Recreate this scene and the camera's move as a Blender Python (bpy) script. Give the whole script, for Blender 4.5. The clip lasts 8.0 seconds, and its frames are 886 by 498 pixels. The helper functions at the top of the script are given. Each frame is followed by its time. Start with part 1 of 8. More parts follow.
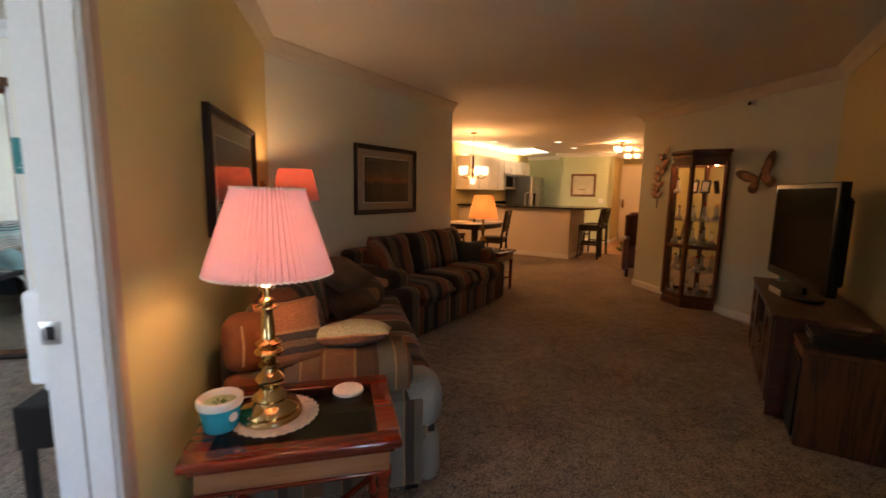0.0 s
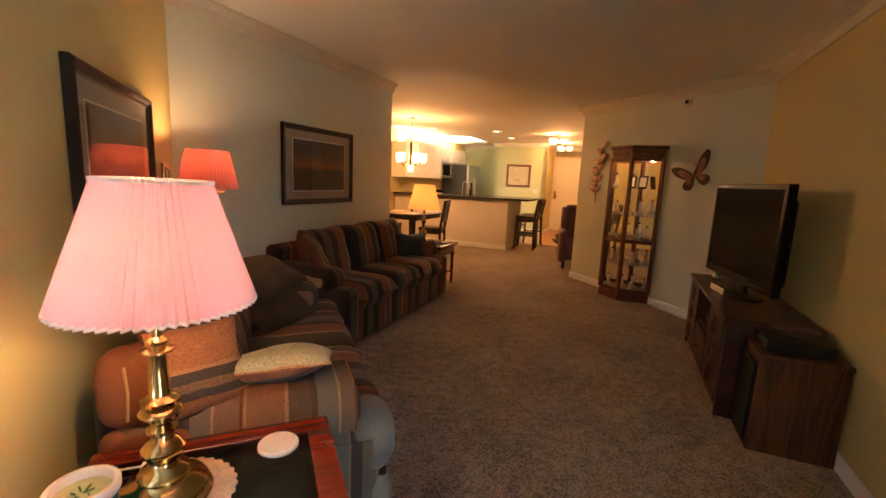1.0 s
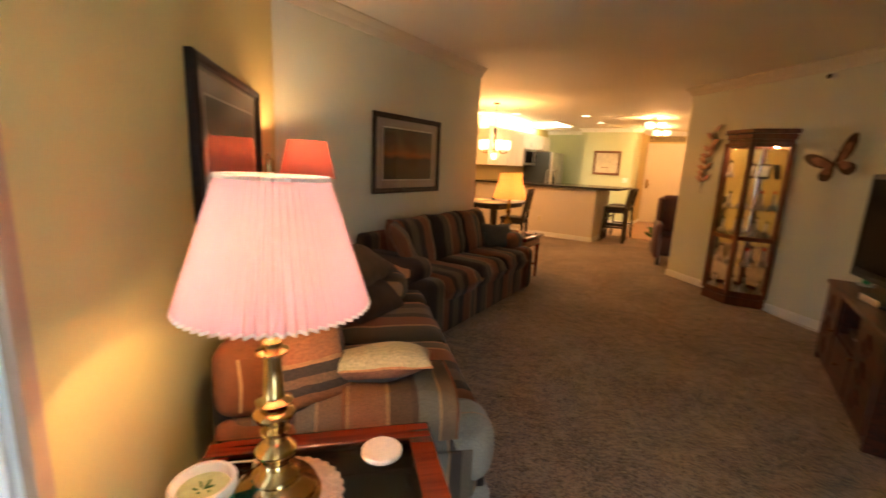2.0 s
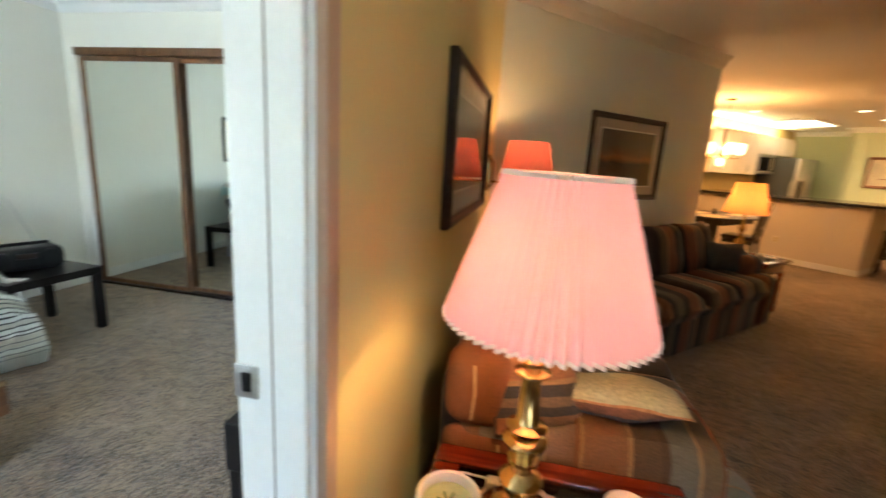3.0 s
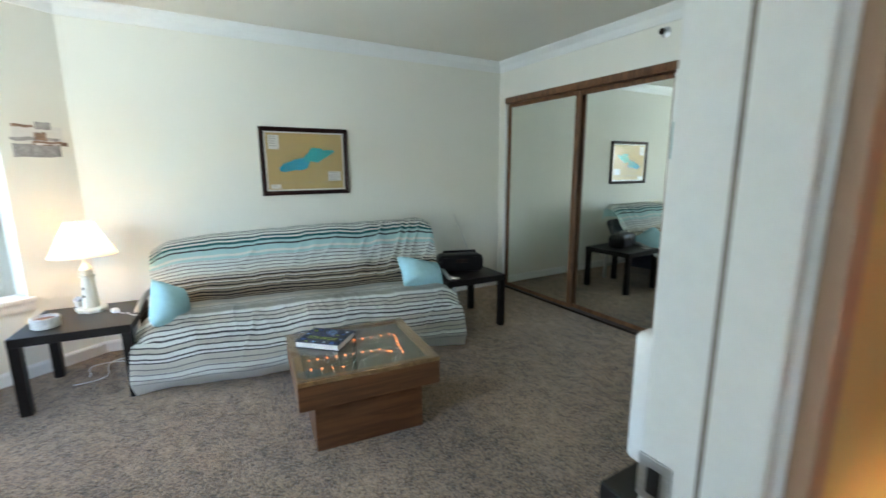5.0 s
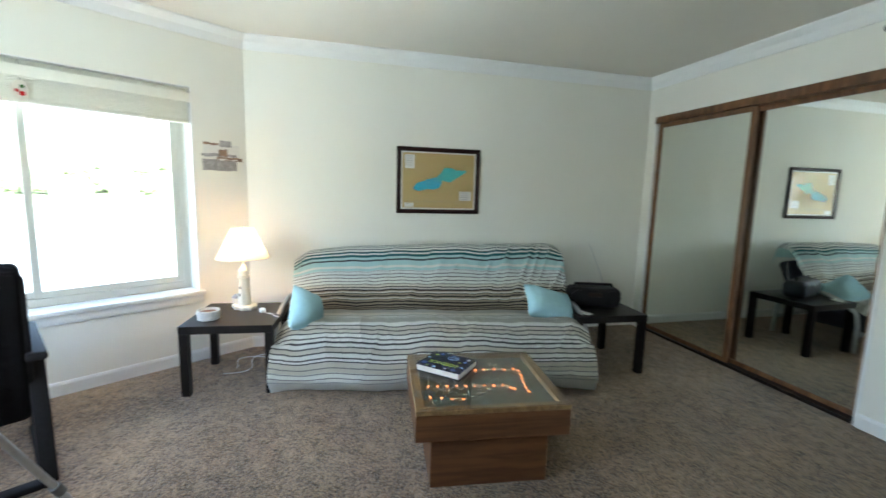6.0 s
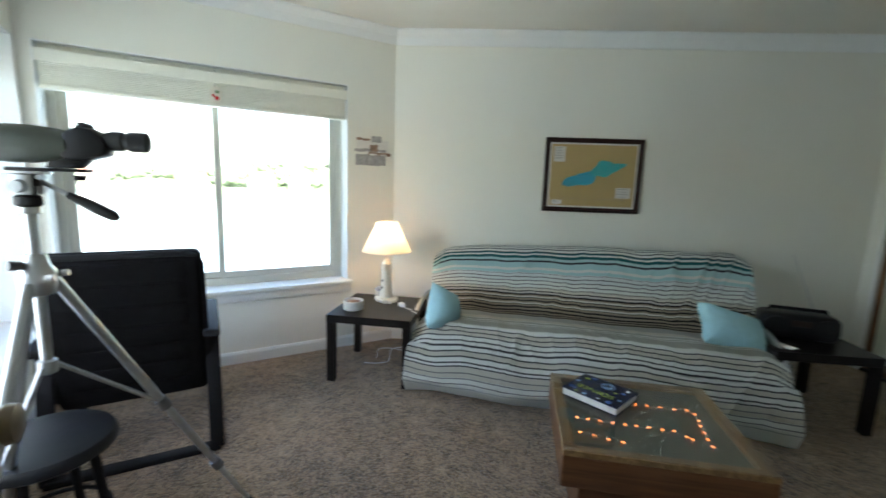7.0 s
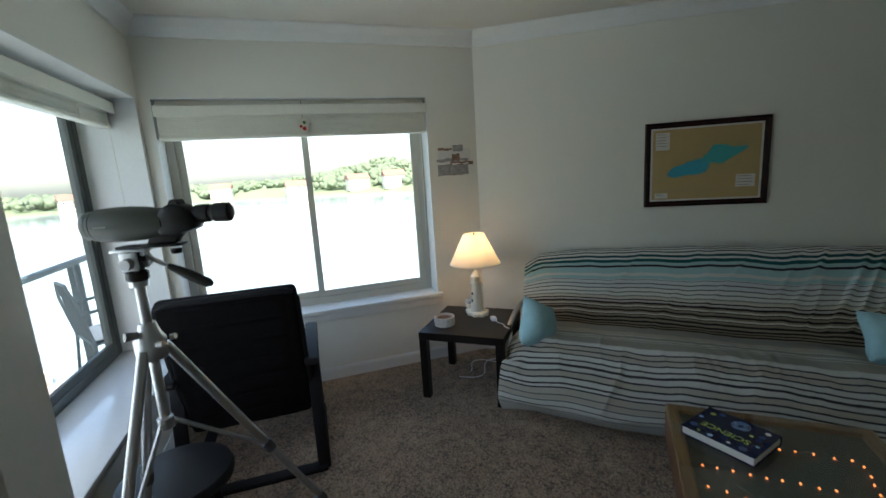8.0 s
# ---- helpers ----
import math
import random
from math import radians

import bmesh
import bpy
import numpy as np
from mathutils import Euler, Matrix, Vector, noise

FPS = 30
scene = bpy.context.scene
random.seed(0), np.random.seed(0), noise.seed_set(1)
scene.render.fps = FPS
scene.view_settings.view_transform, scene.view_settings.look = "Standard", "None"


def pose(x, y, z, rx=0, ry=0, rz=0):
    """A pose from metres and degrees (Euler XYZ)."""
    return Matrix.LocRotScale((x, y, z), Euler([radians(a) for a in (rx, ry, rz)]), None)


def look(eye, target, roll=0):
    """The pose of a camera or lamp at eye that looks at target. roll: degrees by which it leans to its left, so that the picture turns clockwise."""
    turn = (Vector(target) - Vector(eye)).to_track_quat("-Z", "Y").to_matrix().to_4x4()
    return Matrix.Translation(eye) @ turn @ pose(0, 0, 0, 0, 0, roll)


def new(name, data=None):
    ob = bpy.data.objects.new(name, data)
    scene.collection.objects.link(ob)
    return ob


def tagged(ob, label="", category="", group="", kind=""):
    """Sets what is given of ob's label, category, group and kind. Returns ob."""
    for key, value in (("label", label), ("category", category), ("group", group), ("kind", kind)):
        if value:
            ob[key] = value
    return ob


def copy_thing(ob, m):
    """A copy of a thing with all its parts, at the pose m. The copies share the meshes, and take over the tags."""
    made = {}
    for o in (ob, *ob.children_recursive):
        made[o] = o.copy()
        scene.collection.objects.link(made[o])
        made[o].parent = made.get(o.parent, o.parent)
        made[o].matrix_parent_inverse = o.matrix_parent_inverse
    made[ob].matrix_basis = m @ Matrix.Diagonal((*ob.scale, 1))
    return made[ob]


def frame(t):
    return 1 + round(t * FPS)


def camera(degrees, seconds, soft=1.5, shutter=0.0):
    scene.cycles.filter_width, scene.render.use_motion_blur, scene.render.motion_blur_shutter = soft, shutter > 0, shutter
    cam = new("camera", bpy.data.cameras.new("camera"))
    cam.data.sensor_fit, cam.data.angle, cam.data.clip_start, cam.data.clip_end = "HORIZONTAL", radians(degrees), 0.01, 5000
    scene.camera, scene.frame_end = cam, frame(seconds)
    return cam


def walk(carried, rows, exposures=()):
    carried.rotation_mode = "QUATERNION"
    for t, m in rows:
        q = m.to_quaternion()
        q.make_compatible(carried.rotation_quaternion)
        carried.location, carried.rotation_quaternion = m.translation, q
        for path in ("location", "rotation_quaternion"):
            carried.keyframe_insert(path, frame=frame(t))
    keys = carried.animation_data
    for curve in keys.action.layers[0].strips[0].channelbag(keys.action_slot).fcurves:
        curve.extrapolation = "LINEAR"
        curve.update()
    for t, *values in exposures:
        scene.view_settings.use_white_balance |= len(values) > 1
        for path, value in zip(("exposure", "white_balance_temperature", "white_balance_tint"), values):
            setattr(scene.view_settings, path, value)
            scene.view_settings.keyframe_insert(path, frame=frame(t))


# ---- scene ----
cam = camera(92.1, 8.0, shutter=0.5)
PATH = [
    (0, (0.574, -1.208, 1.318), (1.016, 0.724, 1.05), 1.0),
    (0.5, (0.559, -1.026, 1.328), (1.196, 0.85, 1.052), 2.1),
    (1, (0.567, -0.864, 1.347), (1.312, 0.964, 1.027), 2.6),
    (1.2, (0.563, -0.813, 1.362), (1.314, 1.008, 1.02), 2.8),
    (2.3, (0.445, -0.678, 1.356), (0.632, 1.273, 0.955), 2.7),
    (2.5, (0.403, -0.648, 1.346), (0.432, 1.313, 0.951), 3.0),
    (3, (0.295, -0.571, 1.336), (-0.101, 1.344, 0.918), 3.5),
    (3.5, (0.232, -0.534, 1.335), (-0.625, 1.221, 0.903), 3.1),
    (4, (0.201, -0.498, 1.336), (-1.013, 1.028, 0.893), 1.6),
    (4.5, (0.199, -0.482, 1.353), (-1.285, 0.79, 0.929), 0.8),
    (4.7, (0.178, -0.464, 1.342), (-1.403, 0.692, 0.935), 0.2),
    (5.8, (-0.021, -0.46, 1.327), (-1.905, 0.149, 1.042), 1.0),
    (6, (-0.061, -0.467, 1.314), (-1.979, 0.033, 1.043), 1.6),
    (6.5, (-0.178, -0.5, 1.299), (-2.148, -0.267, 1.045), 2.7),
    (7, (-0.307, -0.501, 1.307), (-2.279, -0.617, 0.998), 2.0),
    (7.5, (-0.368, -0.491, 1.361), (-2.285, -0.934, 1.007), -1.1),
    (8, (-0.441, -0.49, 1.444), (-2.334, -1.03, 1.089), -3.6),
]
EXPOSURES = [(0.0, 4.24, 6500, 24), (0.5, 4.52, 6500, 28), (1.0, 4.86, 6500, 22), (2.4, 5.1, 6500, 12), (3.0, 4.9, 6350, 10), (3.5, 4.58, 6150, 10), (4.0, 4.4, 6150, 10), (4.7, 4.2, 6250, 10),
             (5.8, 4.12, 6450, 10), (6.5, 3.8, 6500, 10), (7.0, 3.36, 6500, 10), (7.5, 2.62, 6500, 10), (8.0, 2.1, 6500, 10)]
walk(cam, [(t, look(eye, target, roll)) for t, eye, target, roll in PATH], EXPOSURES)

# ---- world, sun, exposure ----
world = bpy.data.worlds.new("sky")
scene.world = world
world.use_nodes = True
wn = world.node_tree.nodes
sky = wn.new("ShaderNodeTexSky")
sky.sky_type, sky.sun_disc = "NISHITA", False
sky.sun_elevation, sky.sun_rotation = radians(52), radians(50)
sky.dust_density, sky.ozone_density = 2.5, 1.0
wn["Background"].inputs[1].default_value = 0.15
world.node_tree.links.new(sky.outputs[0], wn["Background"].inputs[0])
sun = new("sun", bpy.data.lights.new("sun", "SUN"))
sun.data.energy, sun.data.angle, sun.data.color = 4.0, radians(0.5), (1.0, 0.95, 0.87)
sun.matrix_world = look((math.sin(radians(50)) * 30, math.cos(radians(50)) * 30, 38), (0, 0, 0))

# ---- materials ----
def mat(name, color=(0.8, 0.8, 0.8), rough=0.5, metal=0.0, var=0.12, scale=6.0, bump=0.0, bscale=60.0, emit=0.0, ecolor=None, coat=0.0, stretch=(1, 1, 1), dark=None):
    """A surface with two scales of colour variation and a fine relief, in metres."""
    m = bpy.data.materials.new(name)
    m.use_nodes = True
    t = m.node_tree
    b = t.nodes["Principled BSDF"]
    tc = t.nodes.new("ShaderNodeTexCoord")
    mp = t.nodes.new("ShaderNodeMapping")
    mp.inputs["Scale"].default_value = stretch
    t.links.new(tc.outputs["Object"], mp.inputs["Vector"])
    n1, n2 = t.nodes.new("ShaderNodeTexNoise"), t.nodes.new("ShaderNodeTexNoise")
    n1.inputs["Scale"].default_value, n2.inputs["Scale"].default_value = scale, bscale
    n1.inputs["Detail"].default_value, n2.inputs["Detail"].default_value = 4, 3
    for n in (n1, n2):
        t.links.new(mp.outputs[0], n.inputs["Vector"])
    add = t.nodes.new("ShaderNodeMath")
    add.operation = "MULTIPLY_ADD"
    add.inputs[1].default_value = 0.5
    half = t.nodes.new("ShaderNodeMath")
    half.operation = "MULTIPLY"
    half.inputs[1].default_value = 0.5
    t.links.new(n2.outputs["Fac"], half.inputs[0])
    t.links.new(n1.outputs["Fac"], add.inputs[0])
    t.links.new(half.outputs[0], add.inputs[2])
    ramp = t.nodes.new("ShaderNodeValToRGB")
    ramp.color_ramp.elements[0].position, ramp.color_ramp.elements[1].position = 0.32, 0.68
    lo = dark or [c * (1 - var) for c in color]
    hi = [min(1, c * (1 + var)) for c in color]
    ramp.color_ramp.elements[0].color, ramp.color_ramp.elements[1].color = (*lo, 1), (*hi, 1)
    t.links.new(add.outputs[0], ramp.inputs[0])
    t.links.new(ramp.outputs[0], b.inputs["Base Color"])
    b.inputs["Roughness"].default_value, b.inputs["Metallic"].default_value = rough, metal
    b.inputs["Coat Weight"].default_value = coat
    if bump:
        bp = t.nodes.new("ShaderNodeBump")
        bp.inputs["Strength"].default_value, bp.inputs["Distance"].default_value = bump, 0.01
        t.links.new(n2.outputs["Fac"], bp.inputs["Height"])
        t.links.new(bp.outputs[0], b.inputs["Normal"])
    if emit:
        b.inputs["Emission Color"].default_value = (*(ecolor or color), 1)
        b.inputs["Emission Strength"].default_value = emit
    return m


def bands(name, colors, axis="X", period=0.5, rough=0.9, wobble=0.02, bump=0.35, bscale=350.0, offset=0.0, hard=True, grain=0.45):
    """Cloth with stripes: colors is a list of (position 0..1, colour), repeated every period metres along an axis of the mesh's own space."""
    m = bpy.data.materials.new(name)
    m.use_nodes = True
    t = m.node_tree
    b = t.nodes["Principled BSDF"]
    tc = t.nodes.new("ShaderNodeTexCoord")
    sep = t.nodes.new("ShaderNodeSeparateXYZ")
    source = "UV" if axis == "UV" else "Object"
    t.links.new(tc.outputs[source], sep.inputs[0])
    n = t.nodes.new("ShaderNodeTexNoise")
    n.inputs["Scale"].default_value = 7.0
    t.links.new(tc.outputs["Object"], n.inputs["Vector"])
    f = t.nodes.new("ShaderNodeTexNoise")
    f.inputs["Scale"].default_value = bscale
    f.inputs["Detail"].default_value = 2
    t.links.new(tc.outputs["Object"], f.inputs["Vector"])
    w = t.nodes.new("ShaderNodeMath")
    w.operation = "MULTIPLY_ADD"
    w.inputs[1].default_value = wobble
    t.links.new(n.outputs["Fac"], w.inputs[0])
    t.links.new(sep.outputs[{"X": 0, "Y": 1, "Z": 2, "UV": 0}[axis]], w.inputs[2])
    d = t.nodes.new("ShaderNodeMath")
    d.operation = "MULTIPLY_ADD"
    d.inputs[1].default_value, d.inputs[2].default_value = 1 / period, offset
    t.links.new(w.outputs[0], d.inputs[0])
    fr = t.nodes.new("ShaderNodeMath")
    fr.operation = "FRACT"
    t.links.new(d.outputs[0], fr.inputs[0])
    ramp = t.nodes.new("ShaderNodeValToRGB")
    cr = ramp.color_ramp
    cr.interpolation = "CONSTANT" if hard else "LINEAR"
    for k, (p, c) in enumerate(colors[:32]):
        e = cr.elements[k] if k < 1 else (cr.elements[1] if k == 1 else cr.elements.new(p))
        e.position, e.color = p, (*c, 1)
    t.links.new(fr.outputs[0], ramp.inputs[0])
    mx = t.nodes.new("ShaderNodeMix")
    mx.data_type, mx.blend_type = "RGBA", "MULTIPLY"
    mx.inputs[0].default_value = 0.6
    g = t.nodes.new("ShaderNodeValToRGB")
    g.color_ramp.elements[0].color, g.color_ramp.elements[1].color = (*[grain] * 3, 1), (1.25, 1.25, 1.25, 1)
    g.color_ramp.elements[0].position, g.color_ramp.elements[1].position = 0.3, 0.7
    t.links.new(f.outputs["Fac"], g.inputs[0])
    t.links.new(ramp.outputs[0], mx.inputs[6])
    t.links.new(g.outputs[0], mx.inputs[7])
    t.links.new(mx.outputs[2], b.inputs["Base Color"])
    b.inputs["Roughness"].default_value = rough
    b.inputs["Sheen Weight"].default_value = 0.05
    bp = t.nodes.new("ShaderNodeBump")
    bp.inputs["Strength"].default_value, bp.inputs["Distance"].default_value = bump, 0.003
    t.links.new(f.outputs["Fac"], bp.inputs["Height"])
    t.links.new(bp.outputs[0], b.inputs["Normal"])
    return m


def wood(name, light, dark, rough=0.35, axis="X", scale=9.0, coat=0.0):
    """Grain that runs along an axis of the mesh's own space."""
    m = bpy.data.materials.new(name)
    m.use_nodes = True
    t = m.node_tree
    b = t.nodes["Principled BSDF"]
    tc = t.nodes.new("ShaderNodeTexCoord")
    mp = t.nodes.new("ShaderNodeMapping")
    st = [1.0, 1.0, 1.0]
    st["XYZ".index(axis)] = 0.09
    mp.inputs["Scale"].default_value = st
    t.links.new(tc.outputs["Object"], mp.inputs["Vector"])
    n = t.nodes.new("ShaderNodeTexNoise")
    n.inputs["Scale"].default_value, n.inputs["Detail"].default_value, n.inputs["Distortion"].default_value = scale, 6, 1.2
    t.links.new(mp.outputs[0], n.inputs["Vector"])
    f = t.nodes.new("ShaderNodeTexNoise")
    f.inputs["Scale"].default_value, f.inputs["Detail"].default_value = scale * 14, 2
    t.links.new(mp.outputs[0], f.inputs["Vector"])
    s = t.nodes.new("ShaderNodeMath")
    s.operation = "SINE"
    k = t.nodes.new("ShaderNodeMath")
    k.operation = "MULTIPLY"
    k.inputs[1].default_value = 38.0
    t.links.new(n.outputs["Fac"], k.inputs[0])
    t.links.new(k.outputs[0], s.inputs[0])
    a = t.nodes.new("ShaderNodeMath")
    a.operation = "MULTIPLY_ADD"
    a.inputs[1].default_value = 0.22
    t.links.new(s.outputs[0], a.inputs[0])
    t.links.new(f.outputs["Fac"], a.inputs[2])
    ramp = t.nodes.new("ShaderNodeValToRGB")
    ramp.color_ramp.elements[0].position, ramp.color_ramp.elements[1].position = 0.25, 0.75
    ramp.color_ramp.elements[0].color, ramp.color_ramp.elements[1].color = (*dark, 1), (*light, 1)
    t.links.new(a.outputs[0], ramp.inputs[0])
    t.links.new(ramp.outputs[0], b.inputs["Base Color"])
    b.inputs["Roughness"].default_value = rough
    b.inputs["Coat Weight"].default_value = coat
    b.inputs["Coat Roughness"].default_value = 0.12
    bp = t.nodes.new("ShaderNodeBump")
    bp.inputs["Strength"].default_value, bp.inputs["Distance"].default_value = 0.15, 0.002
    t.links.new(a.outputs[0], bp.inputs["Height"])
    t.links.new(bp.outputs[0], b.inputs["Normal"])
    return m


def glass(name, color=(1, 1, 1), rough=0.0):
    """Thin clear glass: it lets light straight through and mirrors at a slant."""
    m = bpy.data.materials.new(name)
    m.use_nodes = True
    t = m.node_tree
    t.nodes.remove(t.nodes["Principled BSDF"])
    tr, gl, fz, pw, ad, mx = (t.nodes.new("ShaderNode" + n) for n in ("BsdfTransparent", "BsdfGlossy", "LayerWeight", "Math", "Math", "MixShader"))
    tr.inputs[0].default_value = (*color, 1)
    gl.inputs["Roughness"].default_value = rough
    pw.operation, ad.operation = "POWER", "MULTIPLY_ADD"
    pw.inputs[1].default_value, ad.inputs[1].default_value, ad.inputs[2].default_value = 5.0, 0.9, 0.04
    fz.inputs[0].default_value = 0.5
    t.links.new(fz.outputs["Facing"], pw.inputs[0])
    t.links.new(pw.outputs[0], ad.inputs[0])
    t.links.new(ad.outputs[0], mx.inputs[0])
    t.links.new(tr.outputs[0], mx.inputs[1])
    t.links.new(gl.outputs[0], mx.inputs[2])
    t.links.new(mx.outputs[0], t.nodes["Material Output"].inputs[0])
    return m


def shade_cloth(name, color, trans=0.5, passing=None):
    """Lamp-shade cloth: part of the light goes through it."""
    m = bpy.data.materials.new(name)
    m.use_nodes = True
    t = m.node_tree
    t.nodes.remove(t.nodes["Principled BSDF"])
    df, tl, mx = (t.nodes.new("ShaderNode" + n) for n in ("BsdfDiffuse", "BsdfTranslucent", "MixShader"))
    tc = t.nodes.new("ShaderNodeTexCoord")
    n = t.nodes.new("ShaderNodeTexNoise")
    n.inputs["Scale"].default_value = 14
    t.links.new(tc.outputs["Object"], n.inputs["Vector"])
    r = t.nodes.new("ShaderNodeValToRGB")
    r.color_ramp.elements[0].color, r.color_ramp.elements[1].color = (*[c * 0.88 for c in color], 1), (*color, 1)
    t.links.new(n.outputs["Fac"], r.inputs[0])
    t.links.new(r.outputs[0], df.inputs[0])
    tl.inputs[0].default_value = (*(passing or color), 1)
    mx.inputs[0].default_value = trans
    t.links.new(df.outputs[0], mx.inputs[1])
    t.links.new(tl.outputs[0], mx.inputs[2])
    t.links.new(mx.outputs[0], t.nodes["Material Output"].inputs[0])
    return m


def carpet(name, c0, c1, rough=0.95):
    """Cut-pile carpet: single tufts with dark gaps, soft clumps, trodden patches."""
    m = bpy.data.materials.new(name)
    m.use_nodes = True
    t = m.node_tree
    b = t.nodes["Principled BSDF"]
    tc = t.nodes.new("ShaderNodeTexCoord")
    warp = t.nodes.new("ShaderNodeTexNoise")
    warp.inputs["Scale"].default_value, warp.inputs["Detail"].default_value = 55.0, 2
    t.links.new(tc.outputs["Object"], warp.inputs["Vector"])
    vmix = t.nodes.new("ShaderNodeVectorMath")
    vmix.operation = "MULTIPLY_ADD"
    vmix.inputs[1].default_value = (0.016, 0.016, 0.016)
    t.links.new(warp.outputs["Color"], vmix.inputs[0])
    t.links.new(tc.outputs["Object"], vmix.inputs[2])
    tuft = t.nodes.new("ShaderNodeTexVoronoi")
    tuft.inputs["Scale"].default_value, tuft.inputs["Randomness"].default_value = 95.0, 1.0
    t.links.new(vmix.outputs[0], tuft.inputs["Vector"])
    big, mid, fine = (t.nodes.new("ShaderNodeTexNoise") for _ in range(3))
    for n, s, d in ((big, 1.7, 5), (mid, 13.0, 7), (fine, 260.0, 3)):
        n.inputs["Scale"].default_value, n.inputs["Detail"].default_value = s, d
        t.links.new(vmix.outputs[0], n.inputs["Vector"])

    def step(source, k, into):
        n = t.nodes.new("ShaderNodeMath")
        n.operation = "MULTIPLY_ADD"
        n.inputs[1].default_value = k
        t.links.new(source, n.inputs[0])
        if isinstance(into, float):
            n.inputs[2].default_value = into
        else:
            t.links.new(into, n.inputs[2])
        return n.outputs[0]

    sep = t.nodes.new("ShaderNodeSeparateColor")
    t.links.new(tuft.outputs["Color"], sep.inputs[0])
    h = step(tuft.outputs["Distance"], -0.42, 0.42)
    h = step(fine.outputs["Fac"], 0.34, h)
    h = step(sep.outputs[0], 0.20, h)
    c = step(mid.outputs["Fac"], 0.42, h)
    c = step(big.outputs["Fac"], 0.40, c)
    r = t.nodes.new("ShaderNodeValToRGB")
    mr = t.nodes.new("ShaderNodeMapRange")
    mr.inputs[1].default_value, mr.inputs[2].default_value = 0.68, 1.15
    t.links.new(c, mr.inputs[0])
    r.color_ramp.elements[0].position, r.color_ramp.elements[1].position = 0.0, 1.0
    r.color_ramp.elements[0].color, r.color_ramp.elements[1].color = (*c0, 1), (*c1, 1)
    t.links.new(mr.outputs[0], r.inputs[0])
    t.links.new(r.outputs[0], b.inputs["Base Color"])
    b.inputs["Roughness"].default_value = rough
    b.inputs["Sheen Weight"].default_value = 0.3
    b.inputs["Specular IOR Level"].default_value = 0.2
    bp = t.nodes.new("ShaderNodeBump")
    bp.inputs["Strength"].default_value, bp.inputs["Distance"].default_value = 1.0, 0.015
    t.links.new(c, bp.inputs["Height"])
    t.links.new(bp.outputs[0], b.inputs["Normal"])
    return m


def duller(m, level):
    """Lowers the mirror part of a surface."""
    m.node_tree.nodes["Principled BSDF"].inputs["Specular IOR Level"].default_value = level
    return m


M_WALL_DEN = mat("cream_paint", (0.80, 0.79, 0.72), 0.6, var=0.03, scale=1.5, bump=0.08, bscale=220)
M_WALL_GREEN = mat("sage_paint", (0.60, 0.61, 0.49), 0.6, var=0.03, scale=1.5, bump=0.08, bscale=220)
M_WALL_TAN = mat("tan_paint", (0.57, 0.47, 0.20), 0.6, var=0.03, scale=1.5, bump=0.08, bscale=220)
M_WALL_KITCHEN = mat("kitchen_green_paint", (0.52, 0.60, 0.40), 0.6, var=0.03, scale=1.5, bump=0.08, bscale=220)
M_CEIL = mat("ceiling_paint", (0.74, 0.71, 0.64), 0.8, var=0.03, scale=2, bump=0.25, bscale=90)
M_CROWN = mat("cream_crown_paint", (0.58, 0.53, 0.42), 0.6, var=0.03, scale=3)
M_TRIM = mat("white_trim_paint", (0.80, 0.81, 0.80), 0.35, var=0.03, scale=3)
M_CARPET = carpet("brown_carpet", (0.055, 0.034, 0.020), (0.50, 0.345, 0.215))
M_BLACKWOOD = duller(mat("black_brown_foil", (0.010, 0.008, 0.0075), 0.38, var=0.25, scale=12, bscale=80), 0.22)
M_CHERRY = wood("cherry_wood", (0.19, 0.022, 0.006), (0.10, 0.011, 0.004), 0.18, "X", 4, 0.6)
M_OAK = wood("brown_oak", (0.24, 0.11, 0.045), (0.10, 0.042, 0.018), 0.4, "X", 7)
M_OAKV = wood("brown_oak_upright", (0.20, 0.085, 0.035), (0.075, 0.03, 0.013), 0.4, "Z", 7)
M_MIRROR = mat("mirror_silver", (0.82, 0.86, 0.82), 0.015, 1.0, var=0.01)
M_GLASS = glass("clear_glass")
M_PANE = glass("window_glass", (0.97, 0.99, 0.98))
M_BRASS = mat("polished_brass", (0.52, 0.36, 0.16), 0.15, 1.0, var=0.12, scale=20)
M_BLACK = duller(mat("black_plastic", (0.008, 0.008, 0.009), 0.4, var=0.3, scale=20, bump=0.05, bscale=400), 0.25)
M_STEEL = mat("brushed_steel", (0.55, 0.56, 0.57), 0.3, 1.0, var=0.1, scale=30, stretch=(1, 1, 8))
M_ALU = mat("silver_aluminium", (0.48, 0.49, 0.50), 0.32, 0.9, var=0.08, scale=25)
M_WHITEP = mat("white_plastic", (0.78, 0.79, 0.80), 0.35, var=0.03, scale=8)


# ---- mesh tools ----
def mesh_object(name, bm, material, parent=None, smooth=False, label=""):
    me = bpy.data.meshes.new(name)
    bmesh.ops.recalc_face_normals(bm, faces=bm.faces)
    bm.to_mesh(me)
    bm.free()
    for m in (material if isinstance(material, (list, tuple)) else [material]):
        me.materials.append(m)
    if smooth:
        me.shade_smooth()
        try:
            me.set_sharp_from_angle(angle=radians(40))
        except AttributeError:
            pass
    ob = new(name, me)
    if parent is not None:
        ob.parent = parent
    if label:
        ob["label"] = label
    return ob


def part(name, bm, material, parent, label="", smooth=True):
    """One mesh under a thing or under a part."""
    return mesh_object(name, bm, material, parent, smooth, label)


